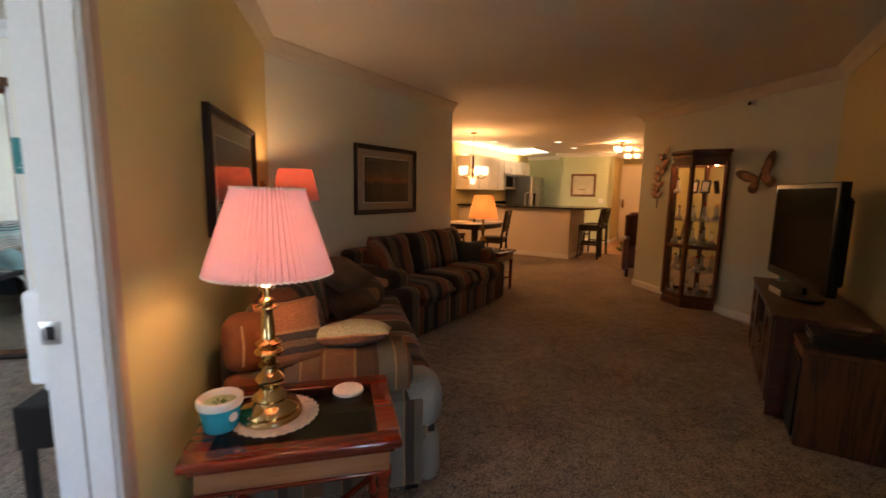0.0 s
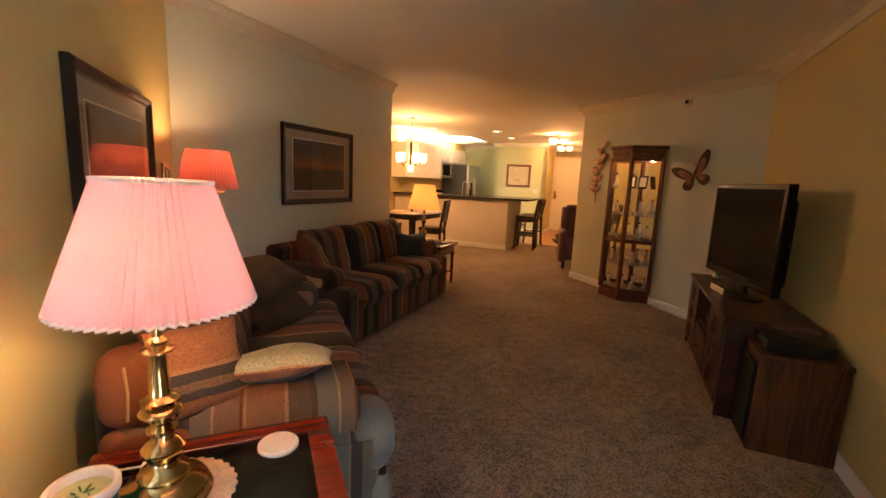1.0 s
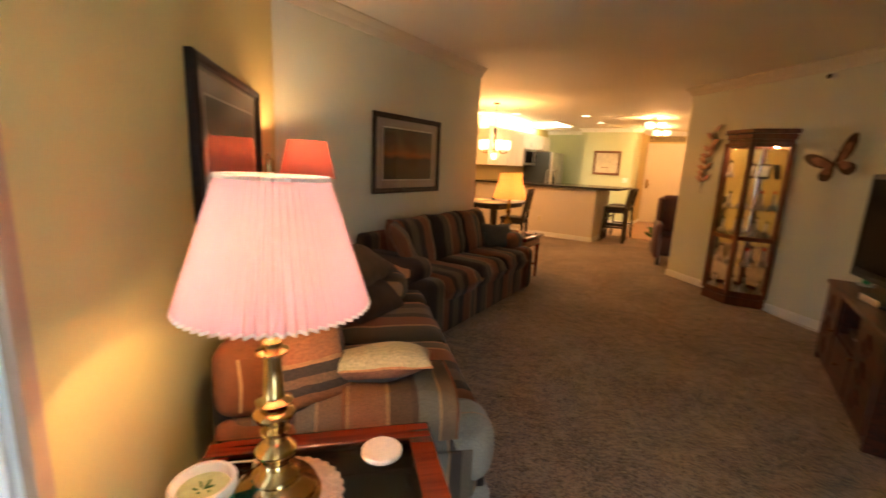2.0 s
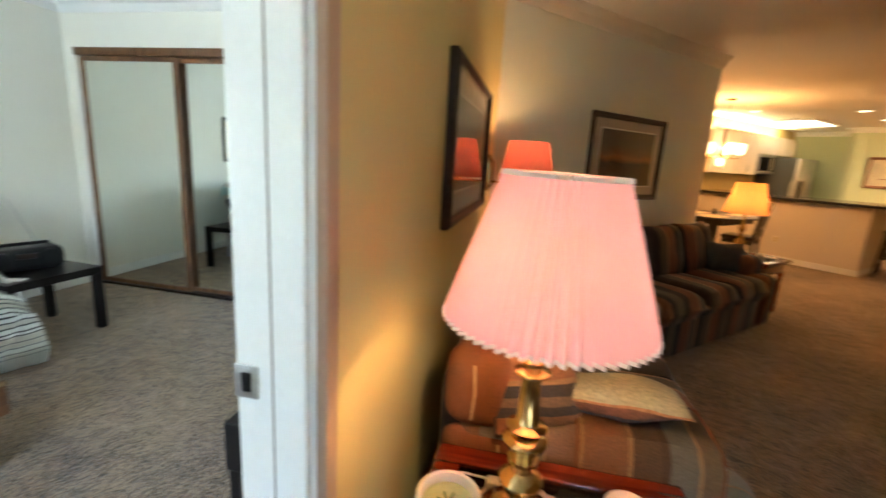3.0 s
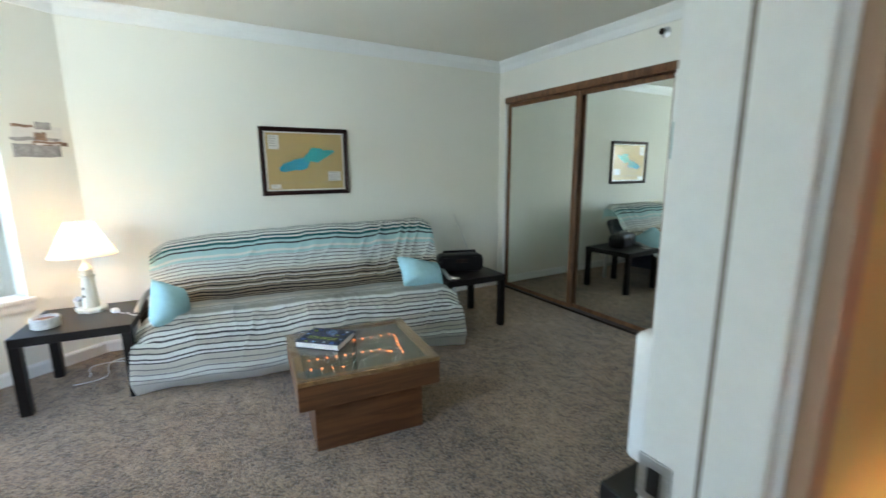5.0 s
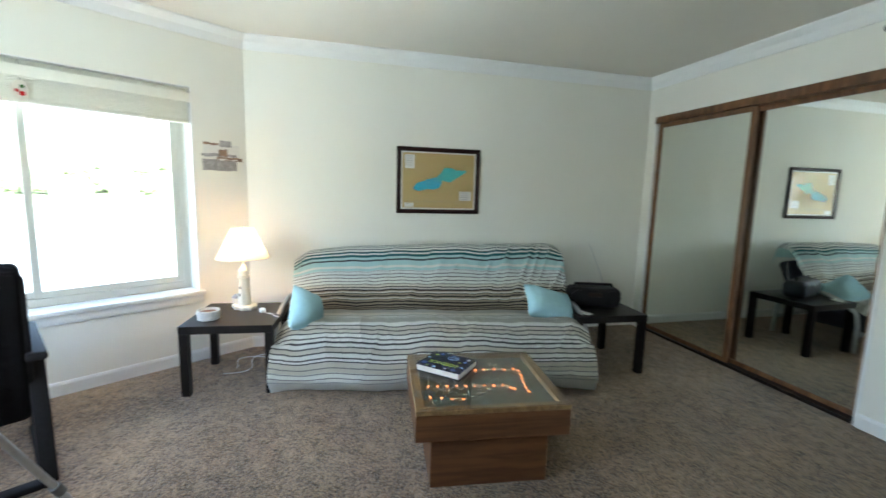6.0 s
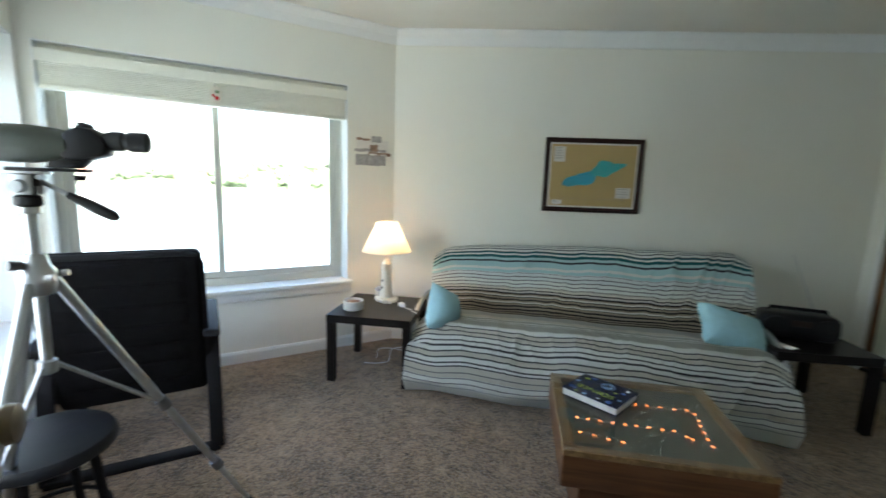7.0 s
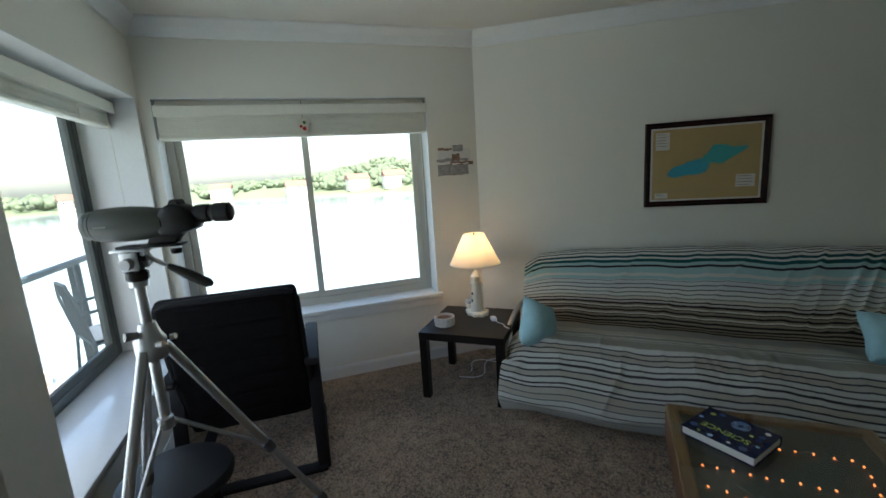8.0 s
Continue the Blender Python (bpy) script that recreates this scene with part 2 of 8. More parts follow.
def thing(name, m, label, category, group=""):
    """An empty at a thing's base that carries its parts."""
    e = new(name)
    e.empty_display_size = 0.1
    e.matrix_world = m
    return tagged(e, label, category, group)


def box(x0, y0, z0, x1, y1, z1, bevel=0.0, seg=2, bm=None, matrix=None):
    """A bevelled box, alone or added to bm."""
    b = bmesh.new()
    g = bmesh.ops.create_cube(b, size=1.0)
    for v in g["verts"]:
        v.co = Vector(((x0 + x1) / 2 + v.co.x * (x1 - x0), (y0 + y1) / 2 + v.co.y * (y1 - y0), (z0 + z1) / 2 + v.co.z * (z1 - z0)))
    if bevel:
        bmesh.ops.bevel(b, geom=list(b.edges), offset=bevel, segments=seg, profile=0.5, affect="EDGES")
    return join(b, bm, matrix)


def join(b, bm, matrix=None):
    """Moves b by the matrix and, if bm is given, adds it to bm."""
    if matrix is not None:
        b.transform(matrix)
    if bm is None:
        return b
    me = bpy.data.meshes.new("joined")
    b.to_mesh(me)
    b.free()
    bm.from_mesh(me)
    bpy.data.meshes.remove(me)
    return bm


def lathe(profile, seg=32, bm=None, matrix=None, wave=0, depth=0.0, caps=True):
    """Turns (radius, height) pairs about z; wave pleats of a relative depth."""
    b = bmesh.new()
    rings = []
    for r, z in profile:
        ring = []
        for k in range(seg):
            a = 2 * math.pi * k / seg
            rr = r * (1 + depth * math.cos(wave * a)) if wave else r
            ring.append(b.verts.new((rr * math.cos(a), rr * math.sin(a), z)))
        rings.append(ring)
    for lo, hi in zip(rings, rings[1:]):
        for k in range(seg):
            b.faces.new((lo[k], lo[(k + 1) % seg], hi[(k + 1) % seg], hi[k]))
    if caps:
        for ring in (rings[0], rings[-1]):
            b.faces.new(ring)
    return join(b, bm, matrix)


def tube(points, r, seg=10, bm=None, matrix=None):
    """A round bar along a line of points, with one radius or one for each point."""
    b = bmesh.new()
    pts = [Vector(p) for p in points]
    radii = r if isinstance(r, (list, tuple)) else [r] * len(pts)
    rings = []
    side = None
    for k, p in enumerate(pts):
        d = (pts[min(k + 1, len(pts) - 1)] - pts[max(k - 1, 0)]).normalized()
        if side is None:
            side = d.orthogonal().normalized()
        side = (side - d * side.dot(d)).normalized()
        up = d.cross(side)
        rings.append([b.verts.new(p + radii[k] * (math.cos(2 * math.pi * j / seg) * side + math.sin(2 * math.pi * j / seg) * up)) for j in range(seg)])
    for lo, hi in zip(rings, rings[1:]):
        for j in range(seg):
            b.faces.new((lo[j], lo[(j + 1) % seg], hi[(j + 1) % seg], hi[j]))
    b.faces.new(rings[0])
    b.faces.new(rings[-1])
    return join(b, bm, matrix)


def prism(outline, z0, z1, bevel=0.0, bm=None, matrix=None):
    """An outline in the xy plane raised from z0 to z1."""
    b = bmesh.new()
    f = b.faces.new([b.verts.new((x, y, z0)) for x, y in outline])
    g = bmesh.ops.extrude_face_region(b, geom=[f])
    for v in g["geom"]:
        if isinstance(v, bmesh.types.BMVert):
            v.co.z = z1
    bmesh.ops.recalc_face_normals(b, faces=b.faces)
    if bevel:
        bmesh.ops.bevel(b, geom=list(b.edges), offset=bevel, segments=2, profile=0.5, affect="EDGES")
    return join(b, bm, matrix)


def cushion(w, d, h, puff=0.25, nx=14, ny=12, rough=0.0, seed=0, bm=None, matrix=None, power=4.0):
    """A stuffed pad, centred: full in the middle, thin along the seam, with soft creases."""
    b = bmesh.new()
    grid = {}
    for s in (1, -1):
        for i in range(nx + 1):
            for j in range(ny + 1):
                u, v = 2 * i / nx - 1, 2 * j / ny - 1
                edge = i in (0, nx) or j in (0, ny)
                if s < 0 and edge:
                    grid[s, i, j] = grid[1, i, j]
                    continue
                k = (1 - abs(u) ** power) * (1 - abs(v) ** power)
                z = s * h / 2 * (max(k, 0) ** 0.5 * (1 - puff) + puff * k) if not edge else 0
                c = 1 - 0.07 * (1 - abs(u)) * abs(v) ** 3
                e = 1 - 0.07 * (1 - abs(v)) * abs(u) ** 3
                p = Vector((u * w / 2 * e, v * d / 2 * c, z))
                if rough:
                    p += rough * noise.noise_vector(p * 7 + Vector((seed, 2 * seed, s)))
                grid[s, i, j] = b.verts.new(p)
    for s in (1, -1):
        for i in range(nx):
            for j in range(ny):
                q = [grid[s, i, j], grid[s, i + 1, j], grid[s, i + 1, j + 1], grid[s, i, j + 1]]
                b.faces.new(q if s > 0 else q[::-1])
    return join(b, bm, matrix)


def wall(name, p, q, thick, mats, z0=0.0, z1=2.43, openings=(), label="", parent=None):
    """A wall whose inner face runs from p to q, with its thickness to the right of that way; openings are (from, to, sill, head) along it."""
    p, q = Vector((*p, 0)), Vector((*q, 0))
    length = (q - p).length
    b = bmesh.new()
    cuts = sorted(openings)
    at = 0.0
    for s0, s1, a, c in cuts:
        if s0 > at:
            box(at, -thick, z0, s0, 0, z1, bm=b)
        if a > z0:
            box(s0, -thick, z0, s1, 0, a, bm=b)
        if c < z1:
            box(s0, -thick, c, s1, 0, z1, bm=b)
        at = s1
    if at < length:
        box(at, -thick, z0, length, 0, z1, bm=b)
    ob = mesh_object(name, b, mats)
    d = (q - p).normalized()
    ob.matrix_world = Matrix.Translation(p) @ Matrix.Rotation(math.atan2(d.y, d.x), 4, "Z")
    return tagged(ob, label, "wall", kind="structure")


def strip(name, runs, profile, material, label, category, close=False):
    """A moulding: a (out, up) profile swept along each run of plan points, its face to the left of the way."""
    b = bmesh.new()
    for run in runs:
        pts = [Vector((*p, 0)) for p in run]
        rings = []
        for k, p in enumerate(pts):
            d0 = (pts[k] - pts[k - 1]).normalized() if k else (pts[1] - pts[0]).normalized()
            d1 = (pts[k + 1] - pts[k]).normalized() if k + 1 < len(pts) else d0
            n0, n1 = Vector((-d0.y, d0.x, 0)), Vector((-d1.y, d1.x, 0))
            n = (n0 + n1) / max(0.3, 1 + n0.dot(n1))
            rings.append([b.verts.new(p + n * o + Vector((0, 0, h))) for o, h in profile])
        m = len(profile)
        for lo, hi in zip(rings, rings[1:]):
            for j in range(m):
                b.faces.new((lo[j], hi[j], hi[(j + 1) % m], lo[(j + 1) % m]))
        b.faces.new(rings[0])
        b.faces.new(rings[-1])
    ob = mesh_object(name, b, material)
    return tagged(ob, label, category, kind="structure")


R2 = math.sqrt(0.5)


def uv(u, v):
    """Plan point from the axes of the wing that is turned by 45 degrees."""
    return ((u - v) * R2, (u + v) * R2)


def uvpose(u, v, z=0.0, turn=0.0):
    return pose(*uv(u, v), z, 0, 0, 45 + turn)


# ---- rooms ----
H = 2.42
TH = 0.155
# window wall of the den: from the corner with the picture wall towards the corner window
WD = Vector((0.559, -0.829, 0))
WA = Vector((-3.712, -1.11, 0))
W_LEN = 2.15
WB = WA + WD * W_LEN
# wall of the corner window, square to the other one
W2D = Vector((0.829, 0.559, 0))
W2_LEN = (-TH - WB.x) / W2D.x
WC = WB + W2D * W2_LEN
WIN2_Y = WC.y
V_GREEN, V_TV, U_GREEN_END = 1.645, -2.12, 4.36
C_CURIO = (4.70, 1.70)
CURIO_END = (4.70, 4.20)


def sheet(name, outline, z0, z1, material, label, category):
    ob = mesh_object(name, prism(outline, z0, z1), material)
    return tagged(ob, label, category, kind="structure")


den_plan = [(-TH, 0.35), (-TH, WIN2_Y), (WB.x, WB.y), (WA.x, WA.y), (-3.712, 2.52), (-1.72, 2.52), (-1.72, 2.30), (-1.10, 2.30), (-1.10, 0.9), (-0.62, 0.35)]
living_plan = [(0, -2.2), (0.80, -2.2), C_CURIO, CURIO_END, (4.82, CURIO_END[1]), uv(6.0, -1.3), uv(12.8, -1.3), uv(12.8, 3.75), uv(U_GREEN_END, 3.75), uv(U_GREEN_END, V_GREEN), (0, 2.326)]
sheet("floor_den", [(-TH, -0.79), (-TH, WIN2_Y), (WB.x, WB.y), (WA.x, WA.y), (-3.712, 2.70), (-TH, 2.70)], -0.12, 0.0, M_CARPET, "worn brown-grey cut-pile carpet of the den", "carpet floor")
sheet("floor_living", living_plan, -0.12, 0.0, M_CARPET, "worn brown cut-pile carpet of the living room", "carpet floor")
sheet("floor_sill", [(-TH, -0.79), (0, -0.79), (0, 0), (-TH, 0)], -0.12, 0.0, M_CARPET, "brown carpet running through the doorway", "carpet floor")
sheet("ceiling_den", [(-TH, WIN2_Y), (WB.x, WB.y), (WA.x, WA.y), (-3.712, 2.52), (-TH, 2.52)][::-1], H, H + 0.15, M_CEIL, "plain off-white painted ceiling of the den", "ceiling")
sheet("ceiling_living", living_plan, H, H + 0.15, M_CEIL, "plain cream painted ceiling of the living room", "ceiling")

# wall between the two rooms, with the doorway; its two sides are painted differently
DOOR_H = 2.05
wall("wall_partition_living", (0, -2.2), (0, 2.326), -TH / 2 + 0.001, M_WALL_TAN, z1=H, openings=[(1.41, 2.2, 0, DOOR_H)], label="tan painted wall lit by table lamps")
wall("wall_partition_den", (-TH, 2.52), (-TH, WIN2_Y), -TH / 2 + 0.001, M_WALL_DEN, z1=H, openings=[(2.52, 3.31, 0, DOOR_H)], label="cream painted partition wall of the den")
wall("wall_green", uv(V_GREEN, V_GREEN), uv(U_GREEN_END, V_GREEN), -0.14, M_WALL_GREEN, z1=H, label="pale sage-green painted wall behind the sofa")
wall("wall_dining_side", uv(U_GREEN_END, V_GREEN + 0.14), uv(U_GREEN_END, 3.75), -0.14, M_WALL_TAN, z1=H, label="warm tan painted wall of the dining corner")
wall("wall_kitchen_side", uv(U_GREEN_END - 0.14, 3.75), uv(12.95, 3.75), -0.14, M_WALL_TAN, z1=H, label="warm tan painted wall along dining corner and kitchen")
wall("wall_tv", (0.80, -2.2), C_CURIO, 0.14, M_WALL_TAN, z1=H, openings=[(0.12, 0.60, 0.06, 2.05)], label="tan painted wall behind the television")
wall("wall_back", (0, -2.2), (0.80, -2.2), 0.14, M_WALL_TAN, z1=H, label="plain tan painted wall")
wall("wall_curio", C_CURIO, CURIO_END, 0.12, M_WALL_GREEN, z1=H, label="pale sage painted wall behind the display cabinet")
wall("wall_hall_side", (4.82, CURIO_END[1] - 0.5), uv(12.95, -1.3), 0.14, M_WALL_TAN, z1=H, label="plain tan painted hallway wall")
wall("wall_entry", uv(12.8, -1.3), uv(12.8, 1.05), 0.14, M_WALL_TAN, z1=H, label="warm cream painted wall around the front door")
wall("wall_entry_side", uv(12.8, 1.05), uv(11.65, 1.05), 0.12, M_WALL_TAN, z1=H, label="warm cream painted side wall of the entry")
wall("wall_kitchen_picture", uv(11.65, 1.05), uv(11.65, 2.52), 0.12, M_WALL_KITCHEN, z1=H, label="pale sage painted kitchen wall with a picture")
wall("wall_kitchen_return", uv(11.65, 2.52), uv(12.5, 2.52), 0.12, M_WALL_KITCHEN, z1=H, label="pale green painted kitchen return wall")
wall("wall_kitchen_end", uv(12.5, 2.52), uv(12.5, 3.75), 0.12, M_WALL_KITCHEN, z1=H, label="pale green painted kitchen end wall")

wall("wall_den_picture", (WA.x, WA.y), (-3.712, 2.52), -0.15, M_WALL_DEN, z1=H, label="cream painted den wall behind the futon")
WIN_S0, WIN_S1, WIN_Z0, WIN_Z1 = 0.375, 2.09, 0.53, 1.98
wall("wall_den_window", (WB.x, WB.y), (WA.x, WA.y), -0.22, M_WALL_DEN, z1=H, openings=[(W_LEN - WIN_S1, W_LEN - WIN_S0, WIN_Z0, WIN_Z1)], label="cream painted den wall with a wide window")
W2_S0, W2_S1 = 0.04, 2.30
wall("wall_den_corner_window", (-TH, WIN2_Y), (WB.x, WB.y), -0.38, M_WALL_DEN, z1=H, openings=[(W2_LEN - W2_S1, W2_LEN - W2_S0, 0.47, 1.98)], label="cream painted den wall with a corner window")
wall("wall_closet", (-3.712, 2.52), (-TH, 2.52), -0.12, M_WALL_DEN, z1=H, openings=[(0.10, 1.985, 0.0, 2.05)], label="cream painted wall over the mirrored closet")

# crown moulding and baseboards
CROWN = [(0, H - 0.10), (0.012, H - 0.10), (0.02, H - 0.085), (0.035, H - 0.05), (0.065, H - 0.022), (0.075, H - 0.012), (0.075, H), (0, H)]
BASE = [(0, 0), (0.014, 0), (0.014, 0.068), (0.008, 0.085), (0, 0.085)]
strip("crown_moulding_den", [[(-TH, WIN2_Y), (-TH, 2.52), (-3.712, 2.52), (WA.x, WA.y), (WB.x, WB.y), (-TH, WIN2_Y)]], CROWN, M_TRIM, "white painted crown moulding of the den", "crown moulding")
strip("crown_moulding_living", [[uv(U_GREEN_END, V_GREEN), (0, 2.326), (0, -2.2), (0.80, -2.2), C_CURIO, CURIO_END, (4.82, CURIO_END[1])]], CROWN, M_CROWN, "pale painted crown moulding of the living room", "crown moulding")
strip("crown_moulding_kitchen", [[uv(12.8, -1.3), uv(12.8, 1.05), uv(11.65, 1.05), uv(11.65, 2.52), uv(12.5, 2.52), uv(12.5, 3.75)]], CROWN, M_TRIM, "pale painted crown moulding of the kitchen", "crown moulding")
strip("baseboard_den", [[(-1.725, 2.52), (-TH, 2.52)][::-1], [(-TH, 0.06), (-TH, 2.52)], [(-3.612, 2.52), (-3.712, 2.52), (WA.x, WA.y), (WB.x, WB.y), (-TH, WIN2_Y), (-TH, -0.85)]], BASE, M_TRIM, "white painted baseboard of the den", "baseboard")
strip("baseboard_living", [[uv(U_GREEN_END, V_GREEN + 0.1), uv(U_GREEN_END, V_GREEN), (0, 2.326), (0, 0.06)], [(1.238, -1.762), C_CURIO, CURIO_END, (4.82, CURIO_END[1])], [uv(12.8, 1.05), uv(11.65, 1.05), uv(11.65, 2.52)]], BASE, M_TRIM, "white painted baseboard of the living room", "baseboard")


# ---- den: doorway and door ----
M_SIGN = mat("teal_sign_paint", (0.03, 0.25, 0.27), 0.5, var=0.15, scale=15)
M_SIGNTXT = mat("pale_sign_lettering", (0.30, 0.50, 0.48), 0.5)
M_CASING_TAN = mat("pinkish_tan_trim_paint", (0.42, 0.28, 0.19), 0.45, var=0.04, scale=3)
frame_ob = tagged(new("door_frame"), "white painted door frame with a steel strike plate", "door frame", kind="structure")
part("jamb", box(-TH - 0.004, -0.004, 0, -0.015, 0.02, DOOR_H, 0.003), M_TRIM, frame_ob, smooth=False)
part("jamb", box(-TH - 0.004, -0.81, 0, -0.015, -0.786, DOOR_H, 0.003), M_TRIM, frame_ob, smooth=False)
part("head", box(-TH - 0.004, -0.786, DOOR_H - 0.02, -0.015, -0.004, DOOR_H + 0.01, 0.003), M_TRIM, frame_ob, smooth=False)
part("stop", box(-0.080, -0.022, 0, -0.022, -0.0045, DOOR_H - 0.02, 0.004), M_TRIM, frame_ob, smooth=False)
part("stop", box(-0.086, -0.7855, 0, -0.018, -0.774, DOOR_H - 0.02, 0.003), M_TRIM, frame_ob, smooth=False)
# thin dark strip, its colour standing in for the shaded groove at the stop
part("groove_strip", box(-0.0895, -0.0125, 0, -0.0805, -0.0045, DOOR_H - 0.02, 0.002), mat("grey_brown_groove_shade", (0.22, 0.19, 0.17), 0.8), frame_ob, "grey-brown strip for the shaded groove beside the stop", smooth=False)
part("casing", box(-0.0148, -0.004, 0, 0.004, 0.036, DOOR_H + 0.06, 0.003), M_CASING_TAN, frame_ob, "pinkish-tan painted casing")
part("casing", box(-0.0148, -0.828, 0, 0.010, -0.786, DOOR_H + 0.06, 0.006), M_CASING_TAN, frame_ob, "pinkish-tan painted casing")
part("casing", box(-0.0148, -0.786, DOOR_H, 0.014, -0.004, DOOR_H + 0.06, 0.006), M_CASING_TAN, frame_ob, "pinkish-tan painted casing")
part("casing", box(-TH - 0.02, 0.0205, 0, -TH - 0.001, 0.075, DOOR_H + 0.06, 0.005), M_TRIM, frame_ob)
part("casing", box(-TH - 0.02, -0.865, 0, -TH - 0.001, -0.8105, DOOR_H + 0.06, 0.005), M_TRIM, frame_ob)
sp = box(-TH - 0.006, -0.0075, 0.925, -0.118, -0.003, 0.985, 0.002)
strike = part("strike_plate", sp, M_STEEL, frame_ob, "dull steel strike plate")
part("latch_hole", box(-0.147, -0.0085, 0.938, -0.13, -0.0073, 0.972, 0.002), M_BLACK, strike)

M_KNOB = mat("aged_nickel", (0.24, 0.20, 0.16), 0.3, 1.0, var=0.15, scale=20)
door = tagged(new("door_1"), "white panelled wooden door standing open", "door", kind="structure")
door.matrix_world = pose(-TH - 0.004, -0.782, 0.012, 0, 0, 213)
LW, LH, LT = 0.755, 2.015, 0.036
b = bmesh.new()
xs, zs = (0, 0.11, 0.33, 0.425, 0.645, LW), (0, 0.22, 0.80, 0.96, 1.55, 1.66, 1.90, LH)
for i in range(5):
    for j in range(7):
        if i in (1, 3) and j in (1, 3, 5):
            continue
        box(xs[i], -LT, zs[j], xs[i + 1], 0, zs[j + 1], bm=b)
part("stiles_and_rails", b, M_TRIM, door, smooth=False)
for i in (1, 3):
    for j in (1, 3, 5):
        b = box(xs[i], -LT + 0.010, zs[j], xs[i + 1], -0.010, zs[j + 1])
        box(xs[i] + 0.03, -LT + 0.003, zs[j] + 0.03, xs[i + 1] - 0.03, -0.003, zs[j + 1] - 0.03, 0.007, bm=b)
        part("panel", b, M_TRIM, door, smooth=False)
for s in (0, 1):
    flip = Matrix.Translation((0.69, 0 if s else -LT, 0.965)) @ Matrix.Rotation(radians(-90 if s else 90), 4, "X")
    k = part("door_handle", lathe([(0.034, 0), (0.034, 0.006), (0.03, 0.010), (0.012, 0.014), (0.011, 0.035), (0.02, 0.038), (0.027, 0.047), (0.025, 0.058), (0.012, 0.063)], 24, matrix=flip), M_KNOB, door, "brushed nickel door knob")

# ---- den: mirrored closet ----
M_WALNUT = wood("walnut_trim", (0.20, 0.09, 0.035), (0.085, 0.035, 0.014), 0.4, "Z", 9)
M_TRACK = mat("dark_bronze_track", (0.035, 0.025, 0.02), 0.35, 0.7, var=0.2, scale=20)
closet = thing("closet_doors", pose(0, 2.52, 0), "sliding mirrored closet doors in brown wooden frames", "closet door")
part("header", box(-3.612, -0.012, 1.995, -1.727, 0.10, 2.056, 0.004), M_WALNUT, closet, "brown wooden header", smooth=False)
part("track", box(-3.612, 0.0, 0.0, -1.727, 0.10, 0.022, 0.003), M_TRACK, closet, "dark bronze floor track", smooth=False)
part("jamb_strip", box(-3.612, -0.008, 0.0, -3.592, 0.11, 1.995, 0.003), M_TRIM, closet, smooth=False)
part("jamb_strip", box(-1.747, -0.008, 0.0, -1.727, 0.11, 1.995, 0.003), M_TRIM, closet, smooth=False)
for x0, x1, y0 in ((-3.59, -2.615, 0.018), (-2.685, -1.749, 0.058)):
    p = part("sliding_door", box(x0, y0 + 0.012, 0.024, x1, y0 + 0.026, 1.993), M_OAKV, closet, smooth=False)
    for a, c in ((x0, x0 + 0.045), (x1 - 0.045, x1)):
        part("stile", box(a, y0 - 0.004, 0.024, c, y0 + 0.0115, 1.993, 0.005), M_WALNUT, p, "brown wooden stile", smooth=False)
    part("rail", box(x0 + 0.0455, y0 - 0.002, 0.024, x1 - 0.0455, y0 + 0.0115, 0.06, 0.003), M_WALNUT, p, smooth=False)
    part("rail", box(x0 + 0.0455, y0 - 0.002, 1.955, x1 - 0.0455, y0 + 0.0115, 1.993, 0.003), M_WALNUT, p, smooth=False)
    part("mirror", box(x0 + 0.046, y0 + 0.005, 0.0605, x1 - 0.046, y0 + 0.0115, 1.9545), M_MIRROR, p, "tall mirror pane", smooth=False)
back = mesh_object("closet_back", box(-3.66, 2.641, 0, -1.66, 2.70, H), M_WALL_DEN)
tagged(back, "plain panel behind the closet doors", "wall", kind="structure")

sign = thing("wall_sign", pose(-1.64, 2.52, 1.517), "small teal sign with pale lettering on the wall", "sign")
part("board", box(-0.10, -0.014, -0.128, 0.10, -0.001, 0.128, 0.003), M_SIGN, sign, smooth=False)
random.seed(4)
for k in range(7):
    w = random.uniform(0.045, 0.08)
    part("lettering", box(-w, -0.0155, 0.085 - k * 0.029, w, -0.0135, 0.097 - k * 0.029), M_SIGNTXT, sign, smooth=False)


def sprinkler(m):
    s = thing("sprinkler_head", m, "small dark sidewall sprinkler head high on the wall", "sprinkler")
    part("escutcheon", lathe([(0.036, 0), (0.034, 0.006), (0.018, 0.012), (0.014, 0.03)], 20, matrix=Matrix.Rotation(radians(90), 4, "X")), M_STEEL, s)
    part("deflector", lathe([(0.008, 0.03), (0.008, 0.045), (0.022, 0.047), (0.022, 0.05)], 16, matrix=Matrix.Rotation(radians(90), 4, "X")), M_TRACK, s)
    return s


sprinkler(pose(-1.85, 2.52, 2.26))

# ---- den: windows ----
M_VINYL = mat("grey_white_window_vinyl", (0.50, 0.49, 0.43), 0.4, var=0.03, scale=5)
M_DKFRAME = mat("grey_green_window_frame", (0.07, 0.08, 0.075), 0.45, var=0.1, scale=8)
M_SLAT = mat("off_white_blind_slat", (0.78, 0.77, 0.68), 0.5, var=0.04, scale=10)
wm = Matrix.Translation(WB) @ Matrix.Rotation(math.atan2(-WD.y, -WD.x), 4, "Z")


